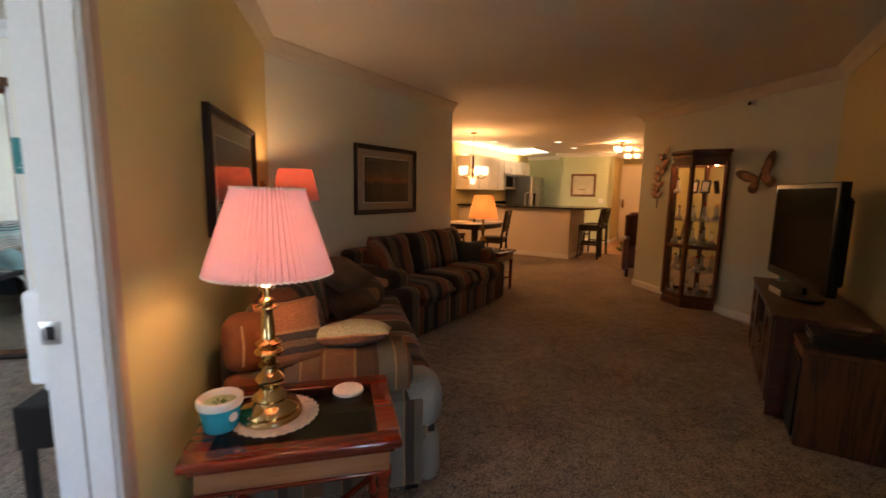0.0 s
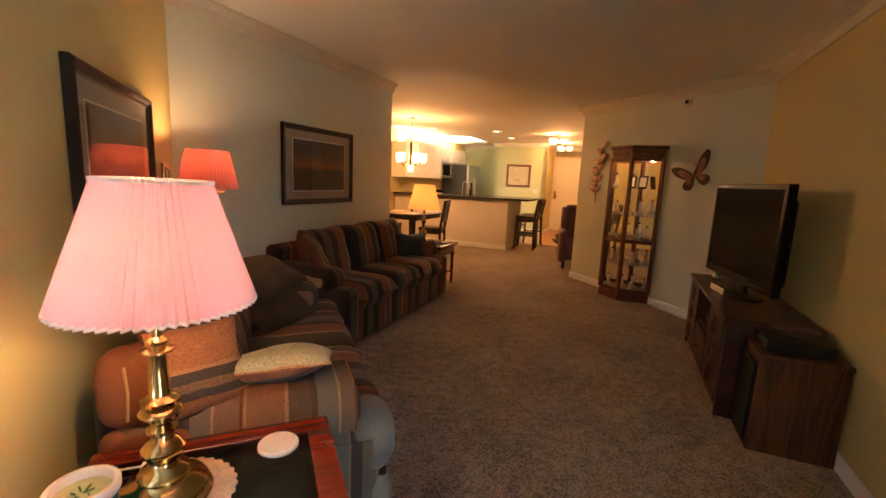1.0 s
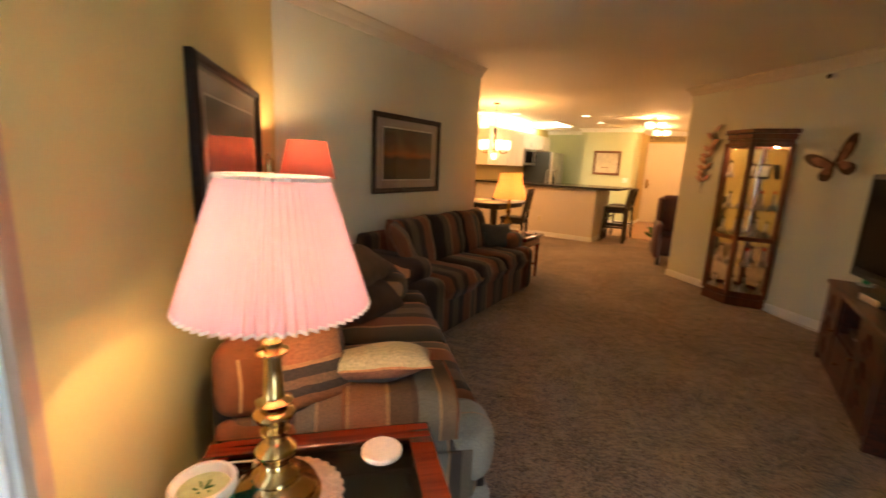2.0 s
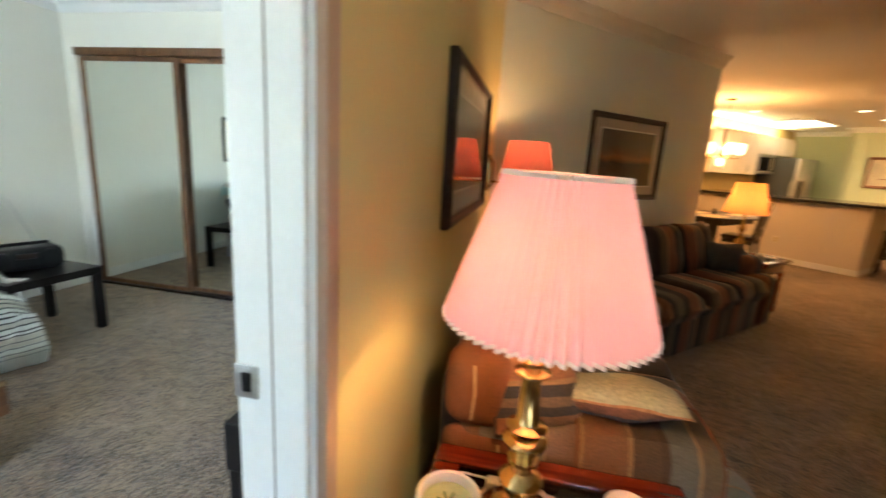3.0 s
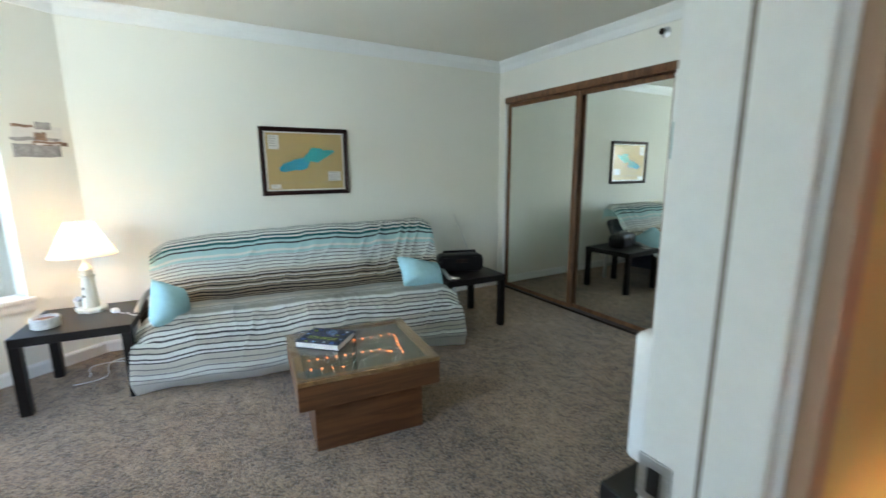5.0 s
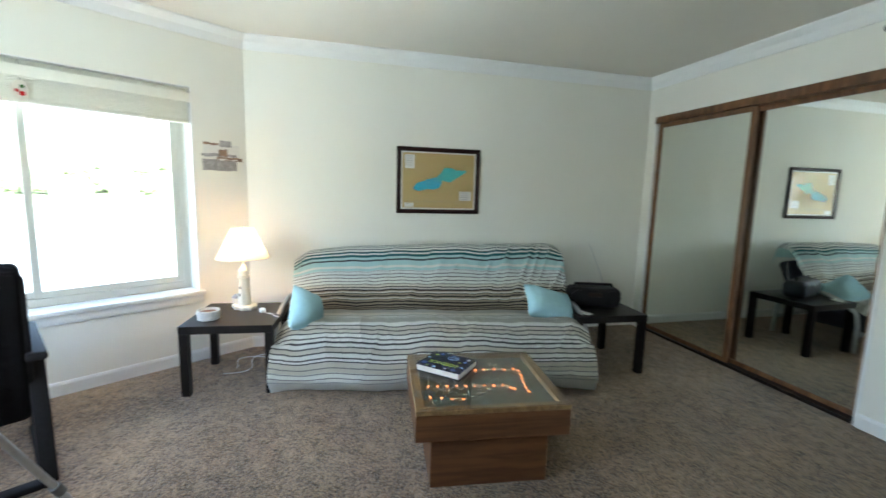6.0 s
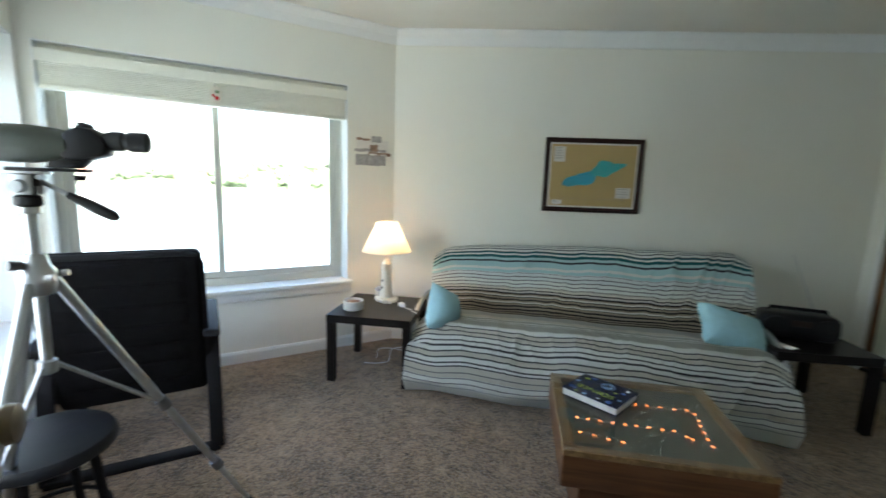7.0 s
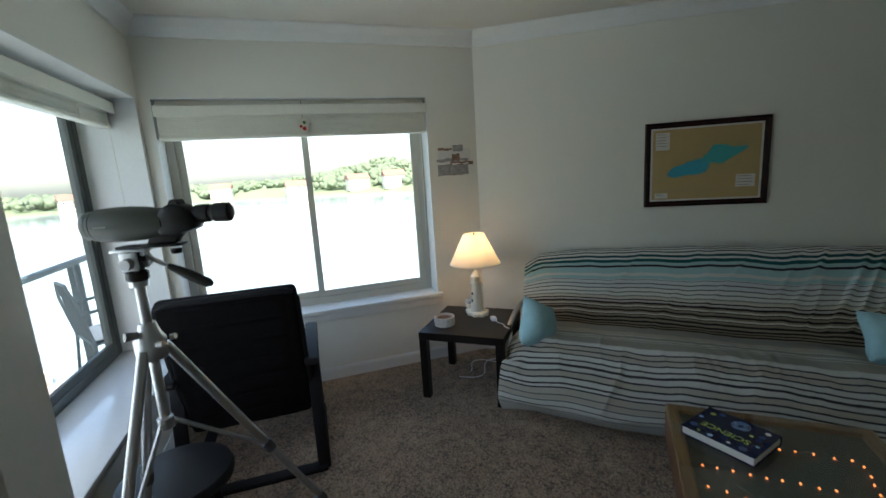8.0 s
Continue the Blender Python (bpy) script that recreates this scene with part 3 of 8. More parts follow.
def window(name, m, x0, x1, z0, z1, fr, label, mid=None, depth=0.22, sill=0.035, board=None):
    """A two-light sliding window in an opening; y grows to the outside."""
    w = tagged(new(name), label, "window", kind="structure")
    w.matrix_world = m
    mid = mid or (x0 + x1) / 2
    f = 0.055
    for a, c, d, e in ((x0, x0 + f, z0, z1), (x1 - f, x1, z0, z1)):
        part("window_frame", box(a, depth - 0.065, d, c, depth, e, 0.004), fr, w, smooth=False)
    for d, e in ((z0, z0 + f), (z1 - f, z1)):
        part("window_frame", box(x0 + f, depth - 0.065, d, x1 - f, depth, e, 0.004), fr, w, smooth=False)
    for a, c, y in ((x0 + f, mid + 0.02, depth - 0.038), (mid - 0.02, x1 - f, depth - 0.06)):
        sash = bmesh.new()
        s = 0.042
        box(a, y, z0 + f, a + s, y + 0.022, z1 - f, 0.003, bm=sash)
        box(c - s, y, z0 + f, c, y + 0.022, z1 - f, 0.003, bm=sash)
        box(a + s, y, z0 + f, c - s, y + 0.022, z0 + f + s, 0.003, bm=sash)
        box(a + s, y, z1 - f - s, c - s, y + 0.022, z1 - f, 0.003, bm=sash)
        so = part("sash", sash, fr, w, smooth=False)
        p = part("pane", box(a + s, y + 0.009, z0 + f + s, c - s, y + 0.013, z1 - f - s), M_PANE, so, smooth=False)
        p.visible_shadow = False
    part("window_sill", box(x0 - 0.03, -sill, z0 - 0.025, x1 + 0.03, depth - 0.0655, z0 + 0.004, 0.006), board or M_TRIM, w, "white painted sill board")
    part("apron", box(x0 - 0.02, -0.016, z0 - 0.085, x1 + 0.02, -0.001, z0 - 0.0255, 0.004), M_TRIM, w)
    for a, c in ((x0 - 0.001, x0 + 0.006), (x1 - 0.006, x1 + 0.001)):
        part("reveal", box(a, 0.0, z0 + 0.0045, c, depth - 0.0655, z1 - 0.006), M_TRIM, w, smooth=False)
    part("reveal", box(x0, 0.0, z1 - 0.006, x1, depth - 0.0655, z1 + 0.001), M_TRIM, w, smooth=False)
    return w


def raised_blind(m, x0, x1, ztop, drop, label, tapes=True, headroom=0.0):
    """A slatted blind drawn up under its valance."""
    bl = thing("window_blind", m, label, "blind")
    part("valance", box(x0, -0.020, ztop - 0.088, x1, -0.008, ztop - 0.022, 0.003), M_SLAT, bl, smooth=False)
    part("head_rail", box(x0, 0.045, ztop - 0.06, x1, 0.09, ztop + headroom, 0.003), M_SLAT, bl, smooth=False)
    n = 14
    pitch = (drop - 0.022 - 0.062) / n
    for k in range(n):
        z = ztop - 0.062 - k * pitch
        shift = 0.003 * math.sin(5.0 * k)
        sl = box(x0 + 0.004, 0.018 + shift, z - pitch + 0.0006, x1 - 0.004, 0.066 + shift, z, 0.002, 1)
        part("slat", sl, M_SLAT, bl, smooth=False)
    part("bottom_rail", box(x0 + 0.004, 0.010, ztop - drop, x1 - 0.004, 0.068, ztop - drop + 0.022, 0.005), M_SLAT, bl)
    for x in (x0 + 0.18 * (x1 - x0), x0 + 0.82 * (x1 - x0)) if tapes else ():
        part("ladder_tape", tube([(x + 0.006 * math.sin(9 * j), 0.006 - 0.004 * abs(math.sin(7 * j)), ztop - 0.085 - (drop - 0.085) * j / 14) for j in range(15)], 0.004, 6), M_SLAT, bl)
    part("cord", tube([(x1 - 0.05, 0.008, ztop - 0.05), (x1 - 0.048, 0.004, ztop - 0.5), (x1 - 0.052, 0.006, ztop - 0.95)], 0.002, 5), M_SLAT, bl)
    return bl


A0, A1 = W_LEN - WIN_S1, W_LEN - WIN_S0
window("window_1", wm, A0, A1, WIN_Z0, WIN_Z1, M_VINYL, "wide white sliding window over the lake")
raised_blind(wm, A0 + 0.012, A1 - 0.012, WIN_Z1 - 0.022, 0.225, "off-white slatted blind drawn up at the window", False, 0.014)
w2m = Matrix.Translation(WC) @ Matrix.Rotation(math.atan2(-W2D.y, -W2D.x), 4, "Z")
B0, B1 = W2_LEN - W2_S1, W2_LEN - W2_S0
M_GLOSSW = mat("glossy_white_laminate", (0.72, 0.75, 0.77), 0.12, var=0.03, scale=4)
window("window_2", w2m, B0, B1, 0.47, 1.98, M_DKFRAME, "corner window in a deep reveal with a dark grey frame", sill=0.06, depth=0.37, board=M_GLOSSW)
raised_blind(w2m @ pose(0, 0.125, 0), B0 + 0.012, B1 - 0.012, 1.972, 0.165, "off-white slatted blind drawn up at the corner window")

glow = new("corner_window_daylight", bpy.data.lights.new("corner_window_daylight", "AREA"))
glow.data.shape, glow.data.size, glow.data.size_y, glow.data.energy, glow.data.color = "RECTANGLE", 1.1, 1.2, 1.2, (0.93, 0.97, 1.0)
glow.matrix_world = w2m @ pose(1.16, 0.285, 1.14, -90, 0, 0)

M_RED = mat("red_glass", (0.55, 0.03, 0.03), 0.2)
M_LEAF = mat("leaf_green", (0.05, 0.16, 0.03), 0.5, var=0.4, scale=30)
M_IVORY = mat("ivory_ceramic", (0.72, 0.68, 0.58), 0.35, var=0.05, scale=20)
catcher = thing("suncatcher", wm @ pose((A0 + A1) / 2, 0.0, 1.80), "small oval painted suncatcher hung on the window", "ornament")
ov = [(0.036 * math.cos(a), 0.055 * math.sin(a)) for a in [2 * math.pi * k / 24 for k in range(24)]]
part("disc", prism(ov, -0.003, 0.003, matrix=Matrix.Rotation(radians(90), 4, "X")), M_IVORY, catcher)
part("fruit", lathe([(0.001, -0.004), (0.013, -0.0035), (0.013, 0.0035), (0.001, 0.004)], 16, matrix=pose(0.006, -0.003, -0.018, 90)), M_RED, catcher, "red fruit motif")
part("fruit", lathe([(0.001, -0.004), (0.009, -0.0035), (0.009, 0.0035), (0.001, 0.004)], 16, matrix=pose(-0.014, -0.003, -0.004, 90)), M_RED, catcher, "red fruit motif")
part("leaf", lathe([(0.001, -0.004), (0.010, -0.0035), (0.010, 0.0035), (0.001, 0.004)], 16, matrix=pose(0.008, -0.003, 0.02, 90)), M_LEAF, catcher, "green leaf motif")
part("string", tube([(0, 0, 0.055), (0, 0.004, 0.16)], 0.0012, 5), M_BLACK, catcher)

# ---- den: paper collage and framed lake chart ----
M_PAPER = mat("white_paper", (0.72, 0.71, 0.68), 0.7, var=0.05, scale=30)
M_GREYP = mat("grey_photo_print", (0.34, 0.33, 0.33), 0.6, var=0.35, scale=25)
M_BRNP = mat("brown_photo_print", (0.25, 0.16, 0.11), 0.6, var=0.4, scale=30)
collage = thing("photo_collage", wm @ pose(W_LEN - 0.185, 0, 1.52), "small torn-edged collage of grey photo prints taped to the wall", "wall art")
for nm, x0, z0, x1, z1, m, y in (("sheet", -0.07, -0.015, 0.072, 0.085, M_PAPER, 0.003), ("sheet", -0.074, -0.105, 0.06, -0.025, M_GREYP, 0.004), ("sheet", -0.005, 0.07, 0.04, 0.115, M_GREYP, 0.006),
                                 ("strip", -0.07, 0.078, -0.01, 0.094, M_BRNP, 0.0075), ("strip", -0.078, -0.005, 0.06, 0.018, M_GREYP, 0.008), ("strip", -0.02, -0.03, 0.082, -0.005, M_BRNP, 0.0095),
                                 ("motif", -0.012, 0.0, 0.022, 0.05, M_BRNP, 0.011), ("strip", -0.015, -0.028, 0.06, -0.02, M_PAPER, 0.012)):
    x0, x1 = x0 * 1.8, x1 * 1.8
    n = 9
    rnd = [random.uniform(-0.004, 0.004) for _ in range(2 * n)]
    ol = [(x0 + (x1 - x0) * k / (n - 1), z0 + rnd[k]) for k in range(n)] + [(x1 - (x1 - x0) * k / (n - 1), z1 + rnd[n + k]) for k in range(n)]
    part(nm, prism(ol, y - 0.0015, y, matrix=Matrix.Rotation(radians(90), 4, "X")), m, collage, smooth=False)

M_DKFRM = duller(wood("dark_mahogany_frame", (0.035, 0.011, 0.008), (0.010, 0.004, 0.004), 0.4, "X", 12, 0.0), 0.25)


def picture_frame(t, w, h, depth, fw, material, steps=True):
    """Four mitred mouldings round the xz plane, the wall at y = 0 and the face towards -y."""
    for k in range(4):
        length, off = (w, h / 2) if k % 2 == 0 else (h, w / 2)
        b = bmesh.new()
        prof = [(0, 0), (0, -depth * 0.75), (fw * 0.22, -depth), (fw * 0.45, -depth * 0.9), (fw * 0.6, -depth * 0.62), (fw * 0.85, -depth * 0.55), (fw, -depth * 0.4), (fw, 0)]
        rings = []
        for s in (-1, 1):
            rings.append([b.verts.new((s * (length / 2 - d), y, off - d)) for d, y in prof])
        for j in range(len(prof)):
            q = (j + 1) % len(prof)
            b.faces.new((rings[0][j], rings[1][j], rings[1][q], rings[0][q]))
        b.faces.new(rings[0])
        b.faces.new(rings[1])
        b.transform(Matrix.Rotation(radians(90 * k), 4, "Y"))
        part("frame_rail", b, material, t, smooth=False)


M_SAND = mat("sand_chart_paper", (0.50, 0.36, 0.14), 0.6, var=0.10, scale=12, bscale=200)
M_LAKE = mat("cyan_chart_ink", (0.02, 0.38, 0.54), 0.5, var=0.25, scale=9)
M_LAKE2 = mat("teal_chart_ink", (0.03, 0.45, 0.47), 0.5, var=0.2, scale=9)
chart = thing("framed_chart", pose(-3.712, 0.428, 1.394, 0, 0, 90), "dark-framed lake chart with a cyan lake on sand-coloured paper", "picture")
picture_frame(chart, 0.735, 0.56, 0.028, 0.036, M_DKFRM)
part("backing", box(-0.34, -0.009, -0.252, 0.34, -0.001, 0.252), M_PAPER, chart, smooth=False)
part("chart_sheet", box(-0.318, -0.0115, -0.232, 0.318, -0.0092, 0.232), M_SAND, chart, "sand-coloured chart sheet", smooth=False)
lake_a = [(-0.235, -0.075), (-0.20, -0.02), (-0.12, 0.005), (-0.05, 0.03), (0.0, 0.035), (0.03, 0.0), (0.015, -0.05), (-0.03, -0.075), (-0.10, -0.07), (-0.17, -0.09)]
lake_b = [(-0.03, 0.03), (0.02, 0.07), (0.04, 0.115), (0.10, 0.12), (0.16, 0.095), (0.23, 0.10), (0.25, 0.085), (0.20, 0.05), (0.14, 0.02), (0.09, -0.015), (0.05, 0.005), (0.0, 0.0)]


def smooth_outline(pts, n=3, wob=0.004, seed=1):
    for _ in range(n):
        pts = [q for k in range(len(pts)) for q in ((0.75 * pts[k][0] + 0.25 * pts[(k + 1) % len(pts)][0], 0.75 * pts[k][1] + 0.25 * pts[(k + 1) % len(pts)][1]), (0.25 * pts[k][0] + 0.75 * pts[(k + 1) % len(pts)][0], 0.25 * pts[k][1] + 0.75 * pts[(k + 1) % len(pts)][1]))]
    rr = random.Random(seed)
    return [(x + rr.uniform(-wob, wob), y + rr.uniform(-wob, wob)) for x, y in pts]


up = Matrix.Rotation(radians(90), 4, "X")
part("lake_shape", prism(smooth_outline(lake_a, 2), 0.0118, 0.0128, matrix=up), M_LAKE, chart, "cyan lake shape", smooth=False)
part("lake_shape", prism(smooth_outline(lake_b, 2, seed=2), 0.0122, 0.0134, matrix=up), M_LAKE2, chart, "teal lake shape", smooth=False)
for x0, z0, x1, z1 in ((-0.30, 0.10, -0.215, 0.215), (0.185, -0.165, 0.295, -0.085), (-0.30, -0.225, -0.22, -0.19)):
    part("note_box", box(x0, -0.0132, z0, x1, -0.0116, z1), M_PAPER, chart, smooth=False)
    for k in range(int((z1 - z0) / 0.02)):
        part("note_line", box(x0 + 0.008, -0.0142, z1 - 0.014 - k * 0.019, x1 - random.uniform(0.008, 0.03), -0.0133, z1 - 0.009 - k * 0.019), M_GREYP, chart, smooth=False)
part("note_line", box(-0.27, -0.0126, -0.178, 0.27, -0.0117, -0.175), M_GREYP, chart, smooth=False)
gl = part("pane", box(-0.33, -0.0175, -0.244, 0.33, -0.0155, 0.244), M_GLASS, chart, smooth=False)
gl.visible_shadow = False

# ---- den: side tables ----


def side_table(m, label):
    t = thing("side_table", m, label, "side table", "square black side tables")
    part("tabletop", box(-0.275, -0.275, 0.40, 0.275, 0.275, 0.45, 0.002, 1), M_BLACKWOOD, t, smooth=False)
    for x in (-1, 1):
        for y in (-1, 1):
            part("leg", box(min(x * 0.274, x * 0.224), min(y * 0.274, y * 0.224), 0, max(x * 0.274, x * 0.224), max(y * 0.274, y * 0.224), 0.3998, 0.002, 1), M_BLACKWOOD, t, smooth=False)
    return t


tab_a = side_table(pose(-3.125, -1.085, 0, 0, 0, -5), "square black-brown side table holding a lighthouse lamp")
tab_b = copy_thing(tab_a, pose(-2.915, 1.51, 0, 0, 0, -3))
tagged(tab_b, "square black-brown side table holding a portable stereo")

# lighthouse lamp
M_SHADE_CREAM = shade_cloth("cream_shade_cloth", (0.90, 0.83, 0.70), 0.5)
M_BULB = mat("warm_bulb", (1, 0.8, 0.5), 0.5, emit=1.5, ecolor=(1.0, 0.62, 0.28))


def bulb_light(x, y, z, watts, color=(1.0, 0.58, 0.26), r=0.03):
    l = new("lamp_bulb", bpy.data.lights.new("lamp_bulb", "POINT"))
    l.location, l.data.energy, l.data.color, l.data.shadow_soft_size = (x, y, z), watts, color, r
    return l


LX, LY = -3.275, -1.075
lh = thing("lighthouse_lamp", pose(LX, LY, 0.45, 0, 0, 30), "white lighthouse-shaped table lamp with a lit cream shade", "table lamp")
foot = [((0.075 + 0.006 * math.cos(9 * a)) * math.cos(a) * 1.35, (0.075 + 0.006 * math.cos(9 * a)) * math.sin(a)) for a in [2 * math.pi * k / 54 for k in range(54)]]
part("base", prism(foot, 0, 0.022, 0.004), M_IVORY, lh, "scalloped ivory base")
part("tower", lathe([(0.046, 0.022), (0.043, 0.05), (0.031, 0.205), (0.030, 0.215), (0.041, 0.219), (0.041, 0.227), (0.026, 0.229), (0.026, 0.262), (0.036, 0.265), (0.036, 0.272), (0.028, 0.275), (0.022, 0.295), (0.009, 0.308), (0.008, 0.335)], 28), M_IVORY, lh)
for k in range(10):
    a = 2 * math.pi * k / 10
    part("baluster", tube([(0.038 * math.cos(a), 0.038 * math.sin(a), 0.227), (0.038 * math.cos(a), 0.038 * math.sin(a), 0.25)], 0.0018, 5), M_IVORY, lh)
part("gallery_rail", lathe([(0.0365, 0.248), (0.0395, 0.248), (0.0395, 0.252), (0.0365, 0.252)], 28, caps=False), M_IVORY, lh)
for a, z in ((200, 0.075), (200, 0.125), (200, 0.175), (290, 0.10), (290, 0.15), (120, 0.10), (120, 0.15)):
    r = 0.046 - (z - 0.022) * 0.08
    part("window", box(-0.006, -0.004, -0.008, 0.006, 0.003, 0.008, matrix=pose(r * math.cos(radians(a)), r * math.sin(radians(a)), z, 0, 0, a + 90)), M_BLACK, lh, smooth=False)
hb = box(-0.032, -0.022, 0.022, 0.018, 0.022, 0.062, 0.002)
hb.transform(pose(-0.065, -0.03, 0))
house = part("keeper_house", hb, M_IVORY, lh, smooth=False)
part("roof", prism([(-0.027, 0), (0.027, 0), (0, 0.024)], -0.03, 0.03, matrix=pose(-0.072, -0.03, 0.062, 90, 0, 90)), M_GREYP, house, smooth=False)
part("harp", tube([(0.0, 0, 0.33), (0.045, 0, 0.37), (0.05, 0, 0.43), (0.02, 0, 0.54), (0, 0, 0.56)], 0.002, 6), M_BRASS, lh)
part("shade", lathe([(0.172, 0.362), (0.071, 0.566)], 48, caps=False), M_SHADE_CREAM, lh, "lit cream cloth shade")
part("shade_ring", lathe([(0.172, 0.359), (0.1745, 0.359), (0.1745, 0.365), (0.172, 0.365)], 48, caps=False), M_IVORY, lh)
part("finial", lathe([(0.004, 0.556), (0.007, 0.562), (0.005, 0.57), (0.001, 0.576)], 12), M_BRASS, lh)
part("bulb", lathe([(0.012, 0.345), (0.014, 0.365), (0.028, 0.40), (0.028, 0.425), (0.015, 0.445), (0.002, 0.45)], 16), M_BULB, lh)
bulb_light(LX, LY, 0.45 + 0.47, 0.42, (1.0, 0.66, 0.37))

bowl = thing("ceramic_dish", pose(-3.02, -1.245, 0.45), "small round stone-textured dish filled with brown sand", "dish")
M_STONEW = mat("rough_white_stone", (0.62, 0.60, 0.56), 0.8, var=0.25, scale=40, bump=0.6, bscale=90)
M_SANDB = mat("brown_sand", (0.20, 0.10, 0.06), 0.95, var=0.3, scale=60, bump=0.6, bscale=300)
part("dish", lathe([(0.055, 0), (0.066, 0.006), (0.069, 0.055), (0.066, 0.062), (0.058, 0.062), (0.055, 0.045), (0.0, 0.045)], 32, caps=False), M_STONEW, bowl)
part("sand", lathe([(0.0, 0.052), (0.03, 0.050), (0.0555, 0.048), (0.0555, 0.044), (0.0, 0.044)], 24, caps=False), M_SANDB, bowl)
chg = thing("charger", pose(-3.14, -0.94, 0.45, 0, 0, 25), "small white charger with its cable on the side table", "charger")
part("plug", box(-0.026, -0.018, 0, 0.026, 0.018, 0.024, 0.006), M_WHITEP, chg)
part("cable", tube([(0.026, 0, 0.012), (0.06, 0.01, 0.004), (0.10, 0.04, 0.003), (0.14, 0.03, 0.003), (0.19, 0.05, 0.003)], 0.0022, 6), M_WHITEP, chg)
cords = thing("power_cord", pose(-3.3, -1.05, 0), "loose white power cords on the carpet under the side table", "cord")
rr = random.Random(8)
for k in range(2):
    fine = []
    for f in range(70):
        j = f * 0.09
        fine.append((0.30 * math.cos(0.8 * j + 1.3 * k) * (0.4 + 0.07 * j), -0.16 + 0.07 * j + 0.07 * math.sin(1.4 * j + 2 * k), 0.006))
    part("cord_loop", tube(fine, 0.003, 6), M_WHITEP, cords)

# portable stereo
st = thing("portable_stereo", pose(-2.93, 1.50, 0.45, 0, 0, 72), "black portable stereo with a raised antenna on a side table", "stereo")
bd = box(-0.20, -0.09, 0.004, 0.20, 0.09, 0.155, 0.045, 5)
part("body", bd, M_BLACK, st)
for x in (-0.125, 0.125):
    c = part("speaker", lathe([(0.062, 0), (0.062, 0.006), (0.05, 0.010), (0.012, 0.002), (0.001, 0.006)], 28, matrix=pose(x, -0.084, 0.078, 90)), M_BLACK, st, "black speaker cone")
part("display", box(-0.05, -0.094, 0.09, 0.05, -0.088, 0.125, 0.003), M_TRACK, st, "dark display")
part("handle", tube([(-0.15, 0, 0.14), (-0.14, 0, 0.175), (0.14, 0, 0.175), (0.15, 0, 0.14)], 0.011, 8), M_BLACK, st)
part("antenna", tube([(0.11, 0.07, 0.14), (0.05, 0.12, 0.32), (-0.01, 0.165, 0.48)], [0.003, 0.0022, 0.0015], 6), M_STEEL, st, "thin steel antenna")
nb = thing("note_card", pose(-2.75, 1.33, 0.45, 0, 0, 20), "small white card lying on the side table", "card")
part("card", box(-0.05, -0.03, 0, 0.05, 0.03, 0.002), M_PAPER, nb, smooth=False)

# ---- den: futon under a striped throw ----
C_W, C_G, C_T, C_A, C_B, C_K = (0.84, 0.85, 0.80), (0.46, 0.49, 0.48), (0.015, 0.13, 0.14), (0.52, 0.73, 0.72), (0.40, 0.33, 0.24), (0.04, 0.045, 0.05)
C_TA, C_P, C_S = (0.68, 0.65, 0.56), (0.78, 0.81, 0.79), (0.48, 0.48, 0.42)
M_THROW = bands("striped_cotton_throw", [
    (0.0, C_W), (0.055, C_G), (0.062, C_W), (0.10, C_TA), (0.135, C_K), (0.1395, C_W), (0.165, C_TA), (0.185, C_W), (0.205, C_K), (0.2105, C_W), (0.245, C_TA), (0.275, C_W),
    (0.297, C_S), (0.36, C_W), (0.368, C_S), (0.40, C_W), (0.407, C_TA), (0.45, C_S), (0.525, C_B), (0.635, C_TA), (0.67, C_W), (0.70, C_P), (0.735, C_A), (0.748, C_W), (0.758, C_A),
    (0.783, C_K), (0.790, C_A), (0.803, C_T), (0.814, C_W), (0.823, C_T), (0.830, C_W), (0.90, C_A)], axis="UV", period=1.0, wobble=0.0, rough=0.9, bscale=420, grain=0.9)
# fine woven dark lines in two zones of the throw
tt = M_THROW.node_tree
sepn = [n for n in tt.nodes if n.type == "SEPXYZ"][0]
mixn = [n for n in tt.nodes if n.type == "MIX"][0]
rampn = [n for n in tt.nodes if n.type == "VALTORGB" and len(n.color_ramp.elements) > 4][0]


def line_zone(lo, hi, count, share, source, color=(0.06, 0.055, 0.05)):
    """Dark lines across the band from lo to hi, laid over a colour."""
    mul, fra, less, g1, l1, an, an2, mx = (tt.nodes.new("ShaderNode" + k) for k in ("Math",) * 7 + ("Mix",))
    for nd, op, v in ((mul, "MULTIPLY", count), (fra, "FRACT", 0), (less, "LESS_THAN", share), (g1, "GREATER_THAN", lo), (l1, "LESS_THAN", hi), (an, "MULTIPLY", 1), (an2, "MULTIPLY", 1)):
        nd.operation = op
        nd.inputs[1].default_value = v
    tt.links.new(sepn.outputs[0], mul.inputs[0])
    tt.links.new(mul.outputs[0], fra.inputs[0])
    tt.links.new(fra.outputs[0], less.inputs[0])
    tt.links.new(sepn.outputs[0], g1.inputs[0])
    tt.links.new(sepn.outputs[0], l1.inputs[0])
    tt.links.new(g1.outputs[0], an.inputs[0])
    tt.links.new(l1.outputs[0], an.inputs[1])
    tt.links.new(an.outputs[0], an2.inputs[0])
    tt.links.new(less.outputs[0], an2.inputs[1])
    mx.data_type = "RGBA"
    mx.inputs[7].default_value = (*color, 1)
    tt.links.new(an2.outputs[0], mx.inputs[0])
    tt.links.new(source, mx.inputs[6])
    return mx.outputs[2]


